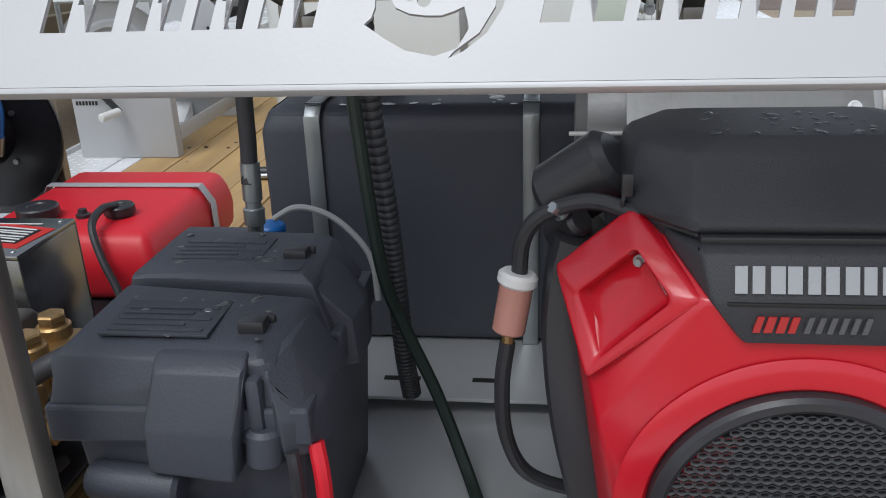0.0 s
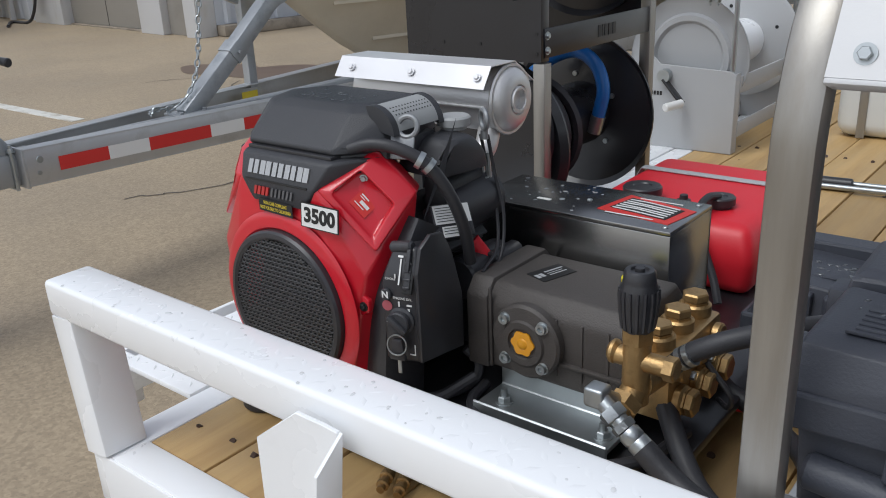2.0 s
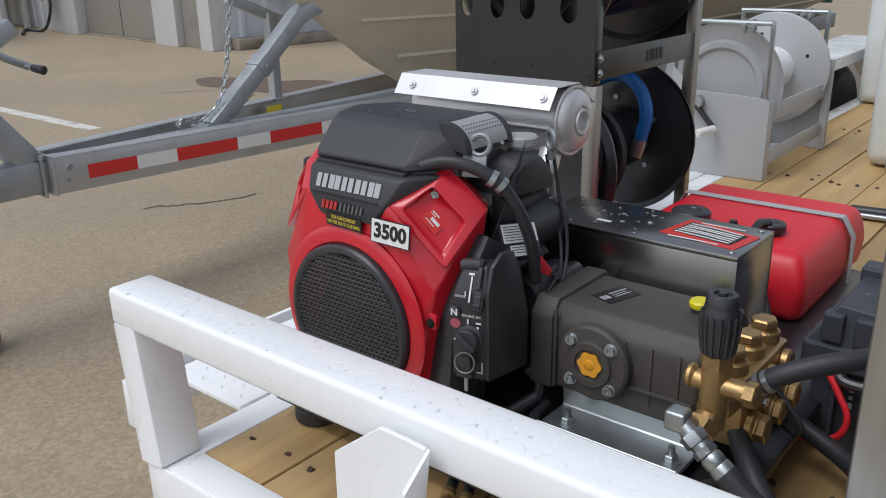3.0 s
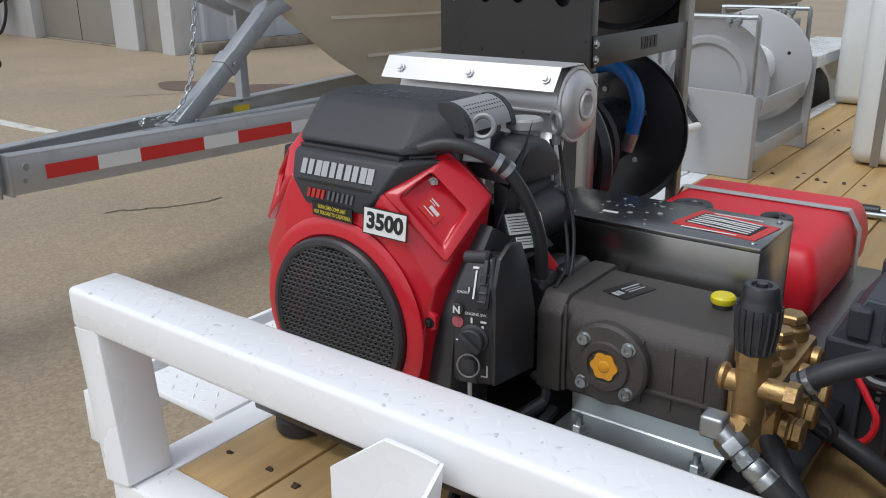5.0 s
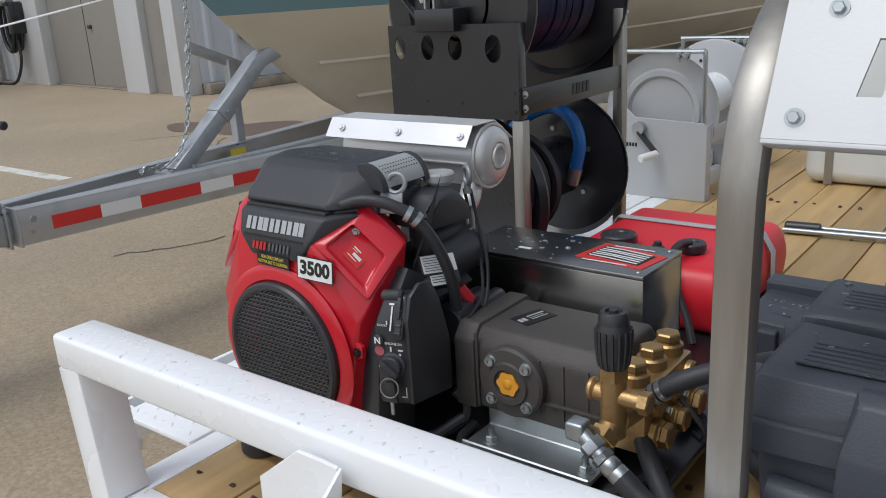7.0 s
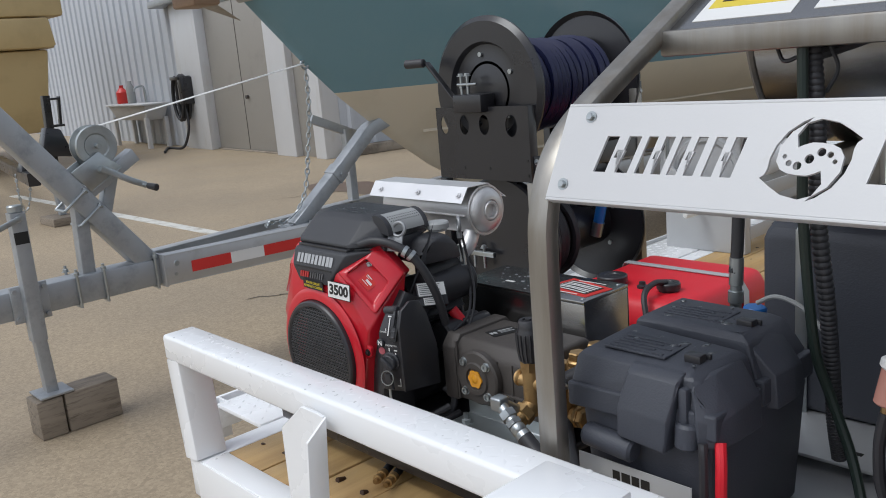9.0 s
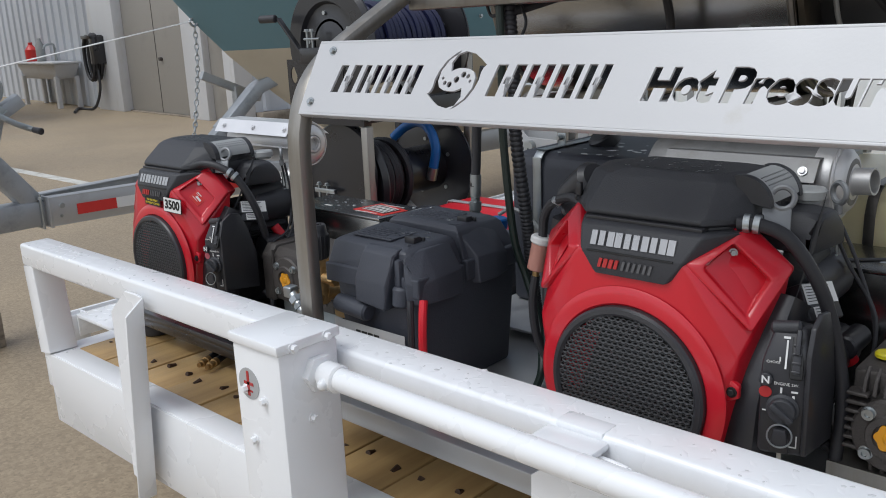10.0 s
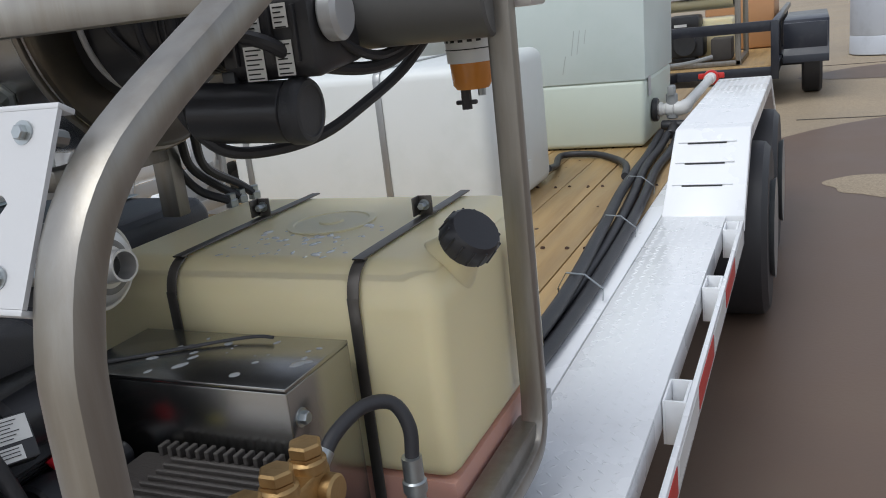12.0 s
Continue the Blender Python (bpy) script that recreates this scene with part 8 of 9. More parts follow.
for x, z, l, s in ((0.36, 1.18, 0.17, 0.03), (0.39, 1.2, 0.2, 0.035), (0.43, 1.24, 0.18, 0.03), (0.26, 1.42, 0.06, -0.01), (0.31, 1.05, 0.09, 0.02)):
    prism(bm, [(x, z - l / 2), (x + 0.004, z - l / 2), (x + 0.004 + s, z + l / 2), (x + s, z + l / 2)], 4.0815, 4.083, "y")
tagged(part("scuff_mark", bm, SCUFF, upp, "grey scuffs"), kind="stuff")
bm = B()
cyl(bm, (0.722, 4.3, 0.77), (0.75, 4.3, 0.77), 0.062, seg=24, b=0.006)
part("bulkhead_fitting", bm, SATIN, tall, "black bulkhead fitting")
bm = B()
bx(bm, 0.7285, 0.7295, 4.15, 4.23, 0.86, 0.96, 0)
lb = part("tank_label", bm, LABELG, upp, "small grey label")

tall.location.x += 0.06
pipe = thing("drain_pipe", (0.84, 4.3, DECKZ), "white plastic pipe with grey ball valve and red cap", "pipe")
bm = B()
cyl(bm, (0.75, 4.3, 0.77), (0.835, 4.3, 0.77), 0.03, seg=20)
cyl(bm, (0.755, 4.3, 0.77), (0.775, 4.3, 0.77), 0.038, seg=20, b=0.003)
cyl(bm, (0.79, 4.3, 0.77), (0.83, 4.3, 0.77), 0.038, seg=20, b=0.003)
hose(bm, [(0.83, 4.3, 0.77), (0.862, 4.305, 0.77), (0.875, 4.34, 0.77), (0.875, 4.4, 0.768)], 0.037, 16, 4)
cyl(bm, (0.875, 4.38, 0.768), (0.82, 6.12, 0.72), 0.029, seg=20)
cyl(bm, (0.824, 6.0, 0.724), (0.82, 6.16, 0.72), 0.038, seg=20, b=0.004)
part("pipe_run", bm, PVC, pipe)
bm = B()
cyl(bm, (0.82, 4.3, 0.72), (0.82, 4.3, 0.85), 0.03, seg=16, b=0.006)
bx(bm, 0.803, 0.837, 4.26, 4.34, 0.84, 0.89, 0.008)
part("ball_valve", bm, GREYPLAST, pipe, "grey plastic ball valve")
bm = B()
lathe(bm, [(0.02, 0), (0.05, 0), (0.055, 0.02), (0.05, 0.045), (0.02, 0.05)], (0.82, 6.15, 0.72), (0, 1, 0), 20)
bx(bm, 0.73, 0.91, 6.17, 6.19, 0.71, 0.75, 0.008)
part("red_cap", bm, RLABEL, pipe, "red cap with two wings")
bm = B()
cyl(bm, (0.77, 4.27, 0.69), (0.9, 4.25, 0.69), 0.027, seg=14, b=0.004)
cyl(bm, (0.835, 4.25, 0.69), (0.835, 4.12, 0.665), 0.024, seg=14, b=0.004)
part("hose_manifold", bm, SATIN, pipe, "black hose manifold")
pipe.location.x += 0.06
routes = [
    [(0.835, 4.14, 0.668), (0.825, 3.9, 0.632), (0.83, 3.5, 0.629), (0.88, 2.9, 0.629), (0.915, 2.3, 0.629), (0.925, 1.7, 0.629), (0.9, 1.3, 0.629), (0.8, 1.1, 0.629)],
    [(0.88, 4.2, 0.668), (0.885, 3.9, 0.632), (0.885, 3.45, 0.629), (0.925, 2.9, 0.629), (0.955, 2.3, 0.629), (0.965, 1.7, 0.629), (0.945, 1.25, 0.629), (0.86, 1.0, 0.629)],
    [(0.79, 4.2, 0.665), (0.79, 3.8, 0.63), (0.8, 3.46, 0.63), (0.845, 2.9, 0.66), (0.895, 2.3, 0.662), (0.935, 1.7, 0.662), (0.92, 1.3, 0.655), (0.83, 1.05, 0.63)],
]
for r in routes:
    bm = moved(hose(B(), r, 0.019, 12, 7), (0.045, 0, 0))
    solo("supply_hose", bm, RUBBER, "black rubber supply hose lying along the plank deck", "hose", group="hoses along the deck")
bm = hose(B(), [(0.47, 3.38, 0.66), (0.44, 3.6, 0.629), (0.4, 3.86, 0.627), (0.56, 3.87, 0.627), (0.7, 3.72, 0.627), (0.79, 3.5, 0.64), (0.845, 3.2, 0.655)], 0.016, 12, 7)
solo("branch_hose", bm, RUBBER, "black rubber hose curving out from the low tank", "hose")
for x, y in ((0.91, 3.05), (0.95, 2.45), (0.975, 1.85)):
    bm = B()
    sweep(bm, [(x - 0.04, y, 0.613), (x - 0.045, y, 0.645), (x - 0.02, y, 0.688), (x + 0.03, y, 0.684), (x + 0.078, y, 0.645), (x + 0.075, y, 0.613)], rsq(0.002, 0.01, 0.0005))
    solo("hose_clamp", bm, ZINC, "bright metal band round the bundled hoses", "clamp", group="bands round the hoses")

# ---- boat trailer ----
GALV = M("galvanised_steel", (0.4, 0.42, 0.44), 0.45, metal=0.55, var=0.16, vs=8, bump=0.12, bs=60, dirt=(0.3, 0.32, 0.34), ds=12, dlo=0.5, dhi=0.7)
ALU = M("weathered_aluminium", (0.52, 0.53, 0.54), 0.42, metal=0.7, var=0.08, vs=5, bump=0.08, bs=90, dirt=(0.36, 0.36, 0.35), ds=5, dlo=0.55, dhi=0.8)
BLOCKW = M("weathered_wood_block", (0.27, 0.225, 0.175), 0.75, var=0.35, vs=4, bump=0.5, bs=50, dirt=(0.08, 0.06, 0.045), ds=7, dlo=0.5, dhi=0.75, stretch=(8, 1, 8))
TX = -3.15
bt = thing("boat_trailer", (TX, 0.8, 0), "grey galvanised boat trailer with aluminium side beams", "trailer")
bm = B()
sweep(bm, [(TX, -0.75, 0.576), (TX, 0.91, 0.576)], rsq(0.115, 0.125, 0.01))
tong = part("tongue", bm, GALV, bt)
bm = B()
sweep(bm, [(TX, -0.75, 0.583), (TX, -0.95, 0.6)], rsq(0.1, 0.09, 0.01))
ball(bm, (TX, -1.0, 0.62), 0.055)
part("coupler", bm, GALV, tong)
for y in (0.44, 0.56, 0.8):
    bm = B()
    for s in (-1, 1):
        cyl(bm, (TX + s * 0.066, y, 0.5), (TX + s * 0.066, y, 0.675), 0.007, seg=8)
        bolt(bm, (TX + s * 0.066, y, 0.648), (0, 0, 1), 0.012, 0.014)
    cyl(bm, (TX - 0.066, y, 0.506), (TX + 0.066, y, 0.506), 0.007, seg=8)
    part("u_bolt", bm, ZINC, tong)
for s, xb, xe in ((1, -3.03, -2.8), (-1, -3.27, -3.5)):
    def bend(pts):
        return [(TX + s * abs(x - TX), y, z) for x, y, z in pts]
    line = bend([(-3.045, 0.83, 0.585), (-2.88, 2.2, 0.588), (-2.62, 4.3, 0.595), (-2.55, 9.0, 0.595)])
    bm = B()
    sweep(bm, line, rsq(0.012, 0.14, 0.002))
    rail = part("side_beam", bm, ALU, bt, "aluminium side beam")
    for dz in (0.068, -0.068):
        bm = sweep(B(), [(x - s * 0.028, y, z + dz) for x, y, z in line], rsq(0.068, 0.008, 0.002))
        part("beam_flange", bm, ALU, rail)
    bm = B()
    cyl(bm, (TX + s * 0.112, 0.88, 0.61), (TX + s * 0.12, 0.88, 0.61), 0.014, seg=14, b=0.002)
    cyl(bm, (TX + s * 0.112, 0.87, 0.56), (TX + s * 0.12, 0.87, 0.56), 0.009, seg=6)
    part("beam_bolt", bm, ZINC, rail)
    if s > 0:
        d = Vector(line[1]) - Vector(line[0])
        y0, k = 0.92, 0
        for L in (0.2, 0.176, 0.288, 0.17, 0.288, 0.17, 0.288, 0.17):
            f0, f1 = (y0 - 0.8) / 1.4, (y0 + L - 0.8) / 1.4
            a, c = Vector(line[0]) + d * f0, Vector(line[0]) + d * f1
            bm = B()
            off = Vector((0.0075, 0, 0))
            vs = [bm.verts.new(p + off * e + Vector((0, 0, h))) for e in (1, 1.15) for p in (a, c) for h in (-0.032, 0.022)]
            bmesh.ops.convex_hull(bm, input=bm.verts[:])
            part("reflective_tape", bm, RLABEL if k % 2 == 0 else LABELW, rail, "red reflective tape" if k % 2 == 0 else "white reflective tape")
            y0 += L
            k += 1
bm = B()
bx(bm, TX - 0.12, TX + 0.108, 0.82, 0.832, 0.505, 0.66, 0.003)
part("end_plate", bm, ALU, bt)
bm = B()
sweep(bm, [(TX, 0.86, 0.585), (TX, 3.1, 0.585)], rsq(0.07, 0.1, 0.006))
part("centre_beam", bm, GALV, bt)
bm = B()
bx(bm, -3.35, -3.347, 2.1, 2.2, 0.57, 0.63, 0)
part("inspection_label", bm, YLABEL, bt, "small yellow label")
for y in (3.1, 5.2, 7.6):
    bm = B()
    sweep(bm, [(-3.66, y, 0.5), (-2.62, y, 0.5)], rsq(0.06, 0.08, 0.004))
    part("cross_member", bm, GALV, bt)
# jack on its side bracket
bm = B()
sweep(bm, [(TX + 0.095, 0.23, 0.42), (TX + 0.1, 0.235, 0.97)], rsq(0.062, 0.062, 0.006))
jk = part("jack_tube", bm, GALV, bt, "galvanised square jack tube")
bm = B()
sweep(bm, [(TX + 0.095, 0.24, 0.185), (TX + 0.095, 0.232, 0.43)], rsq(0.05, 0.05, 0.004))
bx(bm, TX + 0.02, TX + 0.17, 0.17, 0.31, 0.178, 0.188, 0.003)
part("inner_leg", bm, GALV, jk)
bm = B()
bx(bm, TX + 0.06, TX + 0.075, 0.16, 0.31, 0.5, 0.66, 0.003)
for y in (0.175, 0.295):
    cyl(bm, (TX + 0.075, y, 0.52), (TX + 0.085, y, 0.52), 0.01, seg=6)
    cyl(bm, (TX + 0.075, y, 0.64), (TX + 0.085, y, 0.64), 0.01, seg=6)
part("jack_bracket", bm, GALV, jk)
bm = B()
cyl(bm, (TX + 0.1, 0.235, 0.97), (TX + 0.1, 0.235, 1.0), 0.03, seg=16, b=0.004)
cyl(bm, (TX + 0.12, 0.235, 0.95), (TX + 0.15, 0.235, 0.95), 0.012, seg=12)
sweep(bm, [(TX + 0.145, 0.24, 0.95), (TX + 0.145, 0.1, 0.9)], rsq(0.012, 0.022, 0.002))
part("jack_crank", bm, ZINC, jk)
bm = B()
bx(bm, TX + 0.127, TX + 0.131, 0.205, 0.26, 0.84, 0.89, 0)
part("jack_label", bm, INK, jk, "black label")
# winch post of two legs
def slope(y, z, dy=-0.59, dz=0.765):
    """A pose on the trailer's middle plane with x across, y along (dy, dz)."""
    return on_plane((TX, y, z), (1, 0, 0), (0, dy, dz))


bm = B()
sweep(bm, [(TX, 0.78, 0.63), (TX, 0.25, 1.345), (TX, 0.0, 1.68)], rsq(0.1, 0.1, 0.008))
wp = part("winch_post", bm, GALV, bt, "leaning galvanised winch post")
bm = B()
sweep(bm, [(TX, 0.51, 0.635), (TX, 0.525, 0.98)], rsq(0.062, 0.06, 0.006))
part("brace_leg", bm, GALV, wp)
bm = B()
sweep(bm, [(TX + 0.01, 0.5, 0.955), (TX + 0.01, 0.8, 1.13)], rsq(0.072, 0.062, 0.005))
part("winch_arm", bm, GALV, wp)
bm = B()
sweep(bm, [(TX - 0.02, 0.7, 1.06), (TX - 0.02, 0.625, 0.845)], rsq(0.06, 0.05, 0.005))
part("arm_brace", bm, GALV, wp)
for y, z in ((0.49, 0.965), (0.545, 0.89)):
    m = slope(y, z)
    bm = B()
    ring = [m @ Vector((a * 0.056, 0.0, c)) for a, c in ((1, -0.07), (1, 0.056), (-1, 0.056), (-1, -0.07))]
    for a, c in zip(ring, ring[1:]):
        cyl(bm, a, c, 0.0065, seg=8)
    for q in (ring[0], ring[-1]):
        bolt(bm, q, m.to_3x3() @ Vector((0, 0, 1)), 0.011, 0.012)
    part("u_bolt", bm, ZINC, wp)
# winch on the arm: folded side plates, drum with strap, crank
cheek = [(0.5, 1.09), (0.63, 1.165), (0.725, 1.085), (0.575, 0.995)]
wf = None
for sx in (-1, 1):
    bm = prism(B(), cheek, TX + sx * 0.05 - 0.003, TX + sx * 0.05 + 0.003, "x", 0.002, 2)
    pl = part("winch_cheek", bm, ZINC, wp, "zinc-plated winch side plate")
    wf = wf or pl
bm = B()
bx(bm, -0.055, 0.055, -0.085, 0.085, -0.003, 0.003, 0.001, m=on_plane((TX, 0.65, 1.04), (1, 0, 0), (0, 0.15, 0.09)))
part("winch_base", bm, ZINC, wp)
DRUM = Vector((TX, 0.635, 1.19))
for sx in (-1, 1):
    bm = lathe(B(), [(0.012, -0.002), (0.05, -0.002), (0.056, 0.004), (0.088, 0.006), (0.092, 0.002), (0.092, -0.004), (0.05, -0.006), (0.012, -0.006)], DRUM + Vector((sx * 0.036, 0, 0)), (sx, 0, 0), 40)
    part("drum_flange", bm, ZINC, wp, "zinc drum flange")
bm = cyl(B(), DRUM - Vector((0.062, 0, 0)), DRUM + Vector((0.066, 0, 0)), 0.011, seg=14, b=0.002)
part("drum_axle", bm, ZINC, wp)
bm = cyl(B(), DRUM - Vector((0.03, 0, 0)), DRUM + Vector((0.03, 0, 0)), 0.064, seg=28)
part("wound_strap", bm, LABELW, wp, "wound white strap")
bm = cyl(B(), (TX + 0.05, 0.63, 1.085), (TX + 0.105, 0.63, 1.085), 0.017, seg=14, b=0.003)
sweep(bm, smooth_line([(TX + 0.1, 0.615, 1.095), (TX + 0.105, 0.66, 1.07), (TX + 0.12, 0.72, 1.03), (TX + 0.13, 0.79, 0.995)], 3), rsq(0.01, 0.028, 0.003))
ch = part("winch_crank", bm, ZINC, wp)
bm = cyl(B(), (TX + 0.125, 0.775, 1.0), (TX + 0.165, 0.783, 0.995), 0.007, seg=10)
part("grip_pin", bm, ZINC, ch)
bm = cyl(B(), (TX + 0.165, 0.783, 0.995), (TX + 0.225, 0.795, 0.988), 0.014, 0.0165, seg=14, b=0.004)
part("grip", bm, SATIN, ch, "black grip")
# bow stop strut
bm = B()
sweep(bm, [(TX, 1.62, 0.625), (TX, 1.93, 0.87), (TX, 2.17, 1.072), (TX, 2.2, 1.086), (TX, 2.5, 1.185)], rsq(0.075, 0.075, 0.006))
bs = part("bow_stop_strut", bm, GALV, bt, "bent galvanised bow stop strut")
bm = B()
sweep(bm, [(TX, 1.9, 0.846), (TX, 1.95, 0.887)], rsq(0.087, 0.087, 0.006))
bolt(bm, (TX + 0.043, 1.925, 0.866), (1, 0, 0), 0.01, 0.014)
part("collar", bm, GALV, bs)
bm = B()
bx(bm, TX - 0.06, TX + 0.06, 1.55, 1.71, 0.632, 0.642, 0.002)
for x, y in ((-0.05, 1.57), (0.05, 1.57), (-0.05, 1.69), (0.05, 1.69)):
    bolt(bm, (TX + x, y, 0.642), (0, 0, 1), 0.01, 0.012)
part("foot_plate", bm, GALV, bs)
bm = B()
cyl(bm, (TX - 0.055, 2.37, 1.295), (TX + 0.055, 2.37, 1.295), 0.042, seg=20, b=0.008)
part("bow_roller", bm, GREYPLAST, bs, "grey rubber bow roller")
bm = B()
for s in (-1, 1):
    prism(bm, [(2.34, 1.145), (2.46, 1.175), (2.44, 1.235), (2.39, 1.315), (2.35, 1.315)], TX + s * 0.06 - 0.003, TX + s * 0.06 + 0.003, "x", 0.001)
bx(bm, TX - 0.045, TX + 0.045, 2.45, 2.53, 1.165, 1.285, 0.01)
part("roller_bracket", bm, GALV, bs)
bm = B()
sweep(bm, [(TX - 0.3, 2.0, 1.16), (TX - 0.22, 2.35, 1.0)], rsq(0.05, 0.05, 0.004))
sweep(bm, [(TX - 0.24, 2.2, 1.08), (TX - 0.24, 2.2, 0.64)], rsq(0.05, 0.05, 0.004))
part("guide_post", bm, GALV, bt)


def chain(pts, r=0.0042, pitch=0.034):
    """Links along a line, each turned a quarter to the last."""
    bm = B()
    line = smooth_line(pts, 20)
    along, k = 0.0, 0
    for a, c in zip(line, line[1:]):
        along += (c - a).length
        if along < pitch * 0.8:
            continue
        along = 0
        d = (c - a).normalized()
        side = d.cross(Vector((0.4, 0.6, 0.7) if k % 2 else (0.9, -0.3, 0.2))).normalized()
        v = d.cross(side)
        ring = []
        for i in range(12):
            w = i * math.pi / 6
            ring.append(c + d * (0.019 * math.cos(w)) + v * (0.0105 * math.sin(w)))
        sweep(bm, ring + [ring[0]], ringsec(r, 6))
        k += 1
    return bm


bm = chain([(TX, 1.805, 1.455), (TX + 0.01, 1.79, 1.25), (TX, 1.765, 1.05), (TX + 0.01, 1.70, 0.8), (TX, 1.6, 0.68), (TX - 0.03, 1.48, 0.67), (TX + 0.04, 1.43, 0.67)])
chn = solo("safety_chain", bm, ZINC, "grey steel safety chain hanging from the bow eye", "chain")
bm = B()
sweep(bm, [(TX, 0.6, 1.262), (TX, 1.785, 1.468)], rsq(0.05, 0.003, 0.001))
wst = solo("winch_strap", bm, LABELW, "taut white winch strap to the boat's bow eye", "strap")
for y0, y1, z1 in ((0.15, 0.26, 0.165), (0.268, 0.5, 0.17)):
    bm = B()
    bx(bm, TX + 0.025, TX + 0.165, y0 + 0.055, y1 + 0.055, 0, z1 + 0.006, 0.008)
    solo("timber_block", bm, BLOCKW, "weathered timber block under the trailer jack", "block", group="blocks under the jack")

# ---- boat ----
TEAL = M("teal_gelcoat", (0.15, 0.275, 0.315), 0.34, var=0.05, vs=1.2, bump=0.03, bs=20, coat=0.25, dirt=(0.19, 0.3, 0.33), ds=2, dlo=0.5, dhi=0.9)
CREAMB = M("cream_gelcoat", (0.6, 0.53, 0.41), 0.4, var=0.05, vs=1.5, bump=0.04, bs=20, dirt=(0.5, 0.43, 0.32), ds=2.5, dlo=0.5, dhi=0.9)
BOOT = M("dark_teal_stripe", (0.07, 0.13, 0.15), 0.4, var=0.1)
boat = thing("motor_boat", (TX, 4.0, 0.58), "teal and cream boat hull on its trailer", "boat")
STEM = ((0.61, 2.99), (0.82, 2.61), (1.03, 2.31), (1.27, 2.01), (1.467, 1.80), (1.76, 1.52), (2.3, 1.05), (2.6, 0.85))
BEAM = ((0.61, 0.06), (0.72, 0.3), (0.82, 0.52), (1.03, 0.78), (1.27, 0.92), (1.467, 0.97), (1.76, 1.02), (2.3, 1.1), (2.6, 1.13))


def between(tab, z):
    for (a, u), (c, v) in zip(tab, tab[1:]):
        if z <= c:
            return u + (v - u) * (z - a) / (c - a)
    return tab[-1][1]


def hull_point(z, t, s, out=0.0):
    y0 = between(STEM, z)
    y = y0 + (9.2 - y0) * t
    entry = min(1.0, (y - y0) / (3.4 if z > 1.1 else 4.0))
    b = between(BEAM, z) * (1 - (1 - entry) ** 1.9)
    return Vector((TX + s * (b + out + 0.008), y, z))


def hull_skin(zs, out=0.0, t0=0.0, n=36):
    bm = B()
    for s in (-1, 1):
        rows = [[bm.verts.new(hull_point(z, t0 + (1 - t0) * (k / n) ** 1.6, s, out)) for k in range(n + 1)] for z in zs]
        for a, c in zip(rows, rows[1:]):
            for i in range(n):
                bm.faces.new((a[i], a[i + 1], c[i + 1], c[i]))
    bmesh.ops.remove_doubles(bm, verts=bm.verts, dist=0.018)
    return bm


part("lower_hull", hull_skin([0.61, 0.66, 0.72, 0.77, 0.82, 0.9, 0.97, 1.03, 1.12, 1.2, 1.27, 1.3]), CREAMB, boat, "cream lower hull", sharp=50)
part("upper_hull", hull_skin([1.3, 1.36, 1.467, 1.6, 1.76, 2.0, 2.3, 2.6]), TEAL, boat, "teal upper hull", sharp=50)
part("boot_stripe", hull_skin([1.328, 1.334], 0.002, 0.004), BOOT, boat)
for z in (0.82, 1.03):
    bm = B()
    for s in (-1, 1):
        sweep(bm, [hull_point(z, 0.03 + 0.97 * (k / 30) ** 1.6, s, -0.002) for k in range(31)], [(-0.012, 0.006), (0.012, 0.006), (0.008, -0.012), (-0.012, -0.004)])
    part("spray_rail", bm, CREAMB, boat)
bm = B()
prism(bm, [(-0.9, 1.35), (0.9, 1.35), (1.12, 2.595), (-1.12, 2.595)], 9.19, 9.22, "y", m=Matrix.Translation((TX, 0, 0)))
bx(bm, TX - 0.5, TX + 0.5, 9.19, 9.215, 0.75, 1.35, 0.01)
part("transom", bm, TEAL, boat)
bm = B()
deckline = [hull_point(2.6, (k / 20) ** 1.6, s) for s in (-1, 1) for k in range(21)]
hull(bm, [p + Vector((0, 0, dz)) for p in deckline for dz in (0.0, 0.03)])
part("foredeck", bm, CREAMB, boat)
bm = B()
torus(bm, (TX, 1.80, 1.465), (1, 0, 0.0), 0.022, 0.007, 20, 8)
part("bow_eye", bm, ZINC, boat)
for y, z in ((3.45, 1.44), (5.05, 1.40), (5.1, 1.36), (4.3, 1.42)):
    q = hull_point(z, (y - between(STEM, z)) / (9.2 - between(STEM, z)), 1)
    bm = bolt(B(), q, (1, 0, 0.1), 0.012, 0.012)
    part("hull_bolt", bm, ZINC, boat)
ANCHORW = M("brown_teak", (0.24, 0.15, 0.09), 0.55, var=0.3, vs=6, bump=0.3, stretch=(8, 1, 8))
bm = B()
bx(bm, TX - 0.13, TX + 0.13, 1.1, 1.42, 1.845, 1.88, 0.012)
bx(bm, TX - 0.11, TX + 0.11, 1.16, 1.3, 1.77, 1.845, 0.012)
part("bow_platform", bm, ANCHORW, boat, "brown bow platform")
anc = thing("anchor", (TX, 1.35, 1.7), "grey metal plough anchor hanging under the bow platform", "anchor")
bm = B()
hull(bm, [(TX, 1.47, 1.695), (TX + 0.1, 1.24, 1.8), (TX - 0.1, 1.24, 1.8), (TX, 1.28, 1.76), (TX, 1.24, 1.83)], 0.004)
part("fluke", bm, STAIN, anc)
bm = B()
sweep(bm, [(TX, 1.28, 1.8), (TX, 1.6, 1.86), (TX, 1.7, 1.84)], rsq(0.03, 0.05, 0.006))
part("shank", bm, ZINC, anc)
bm = B()
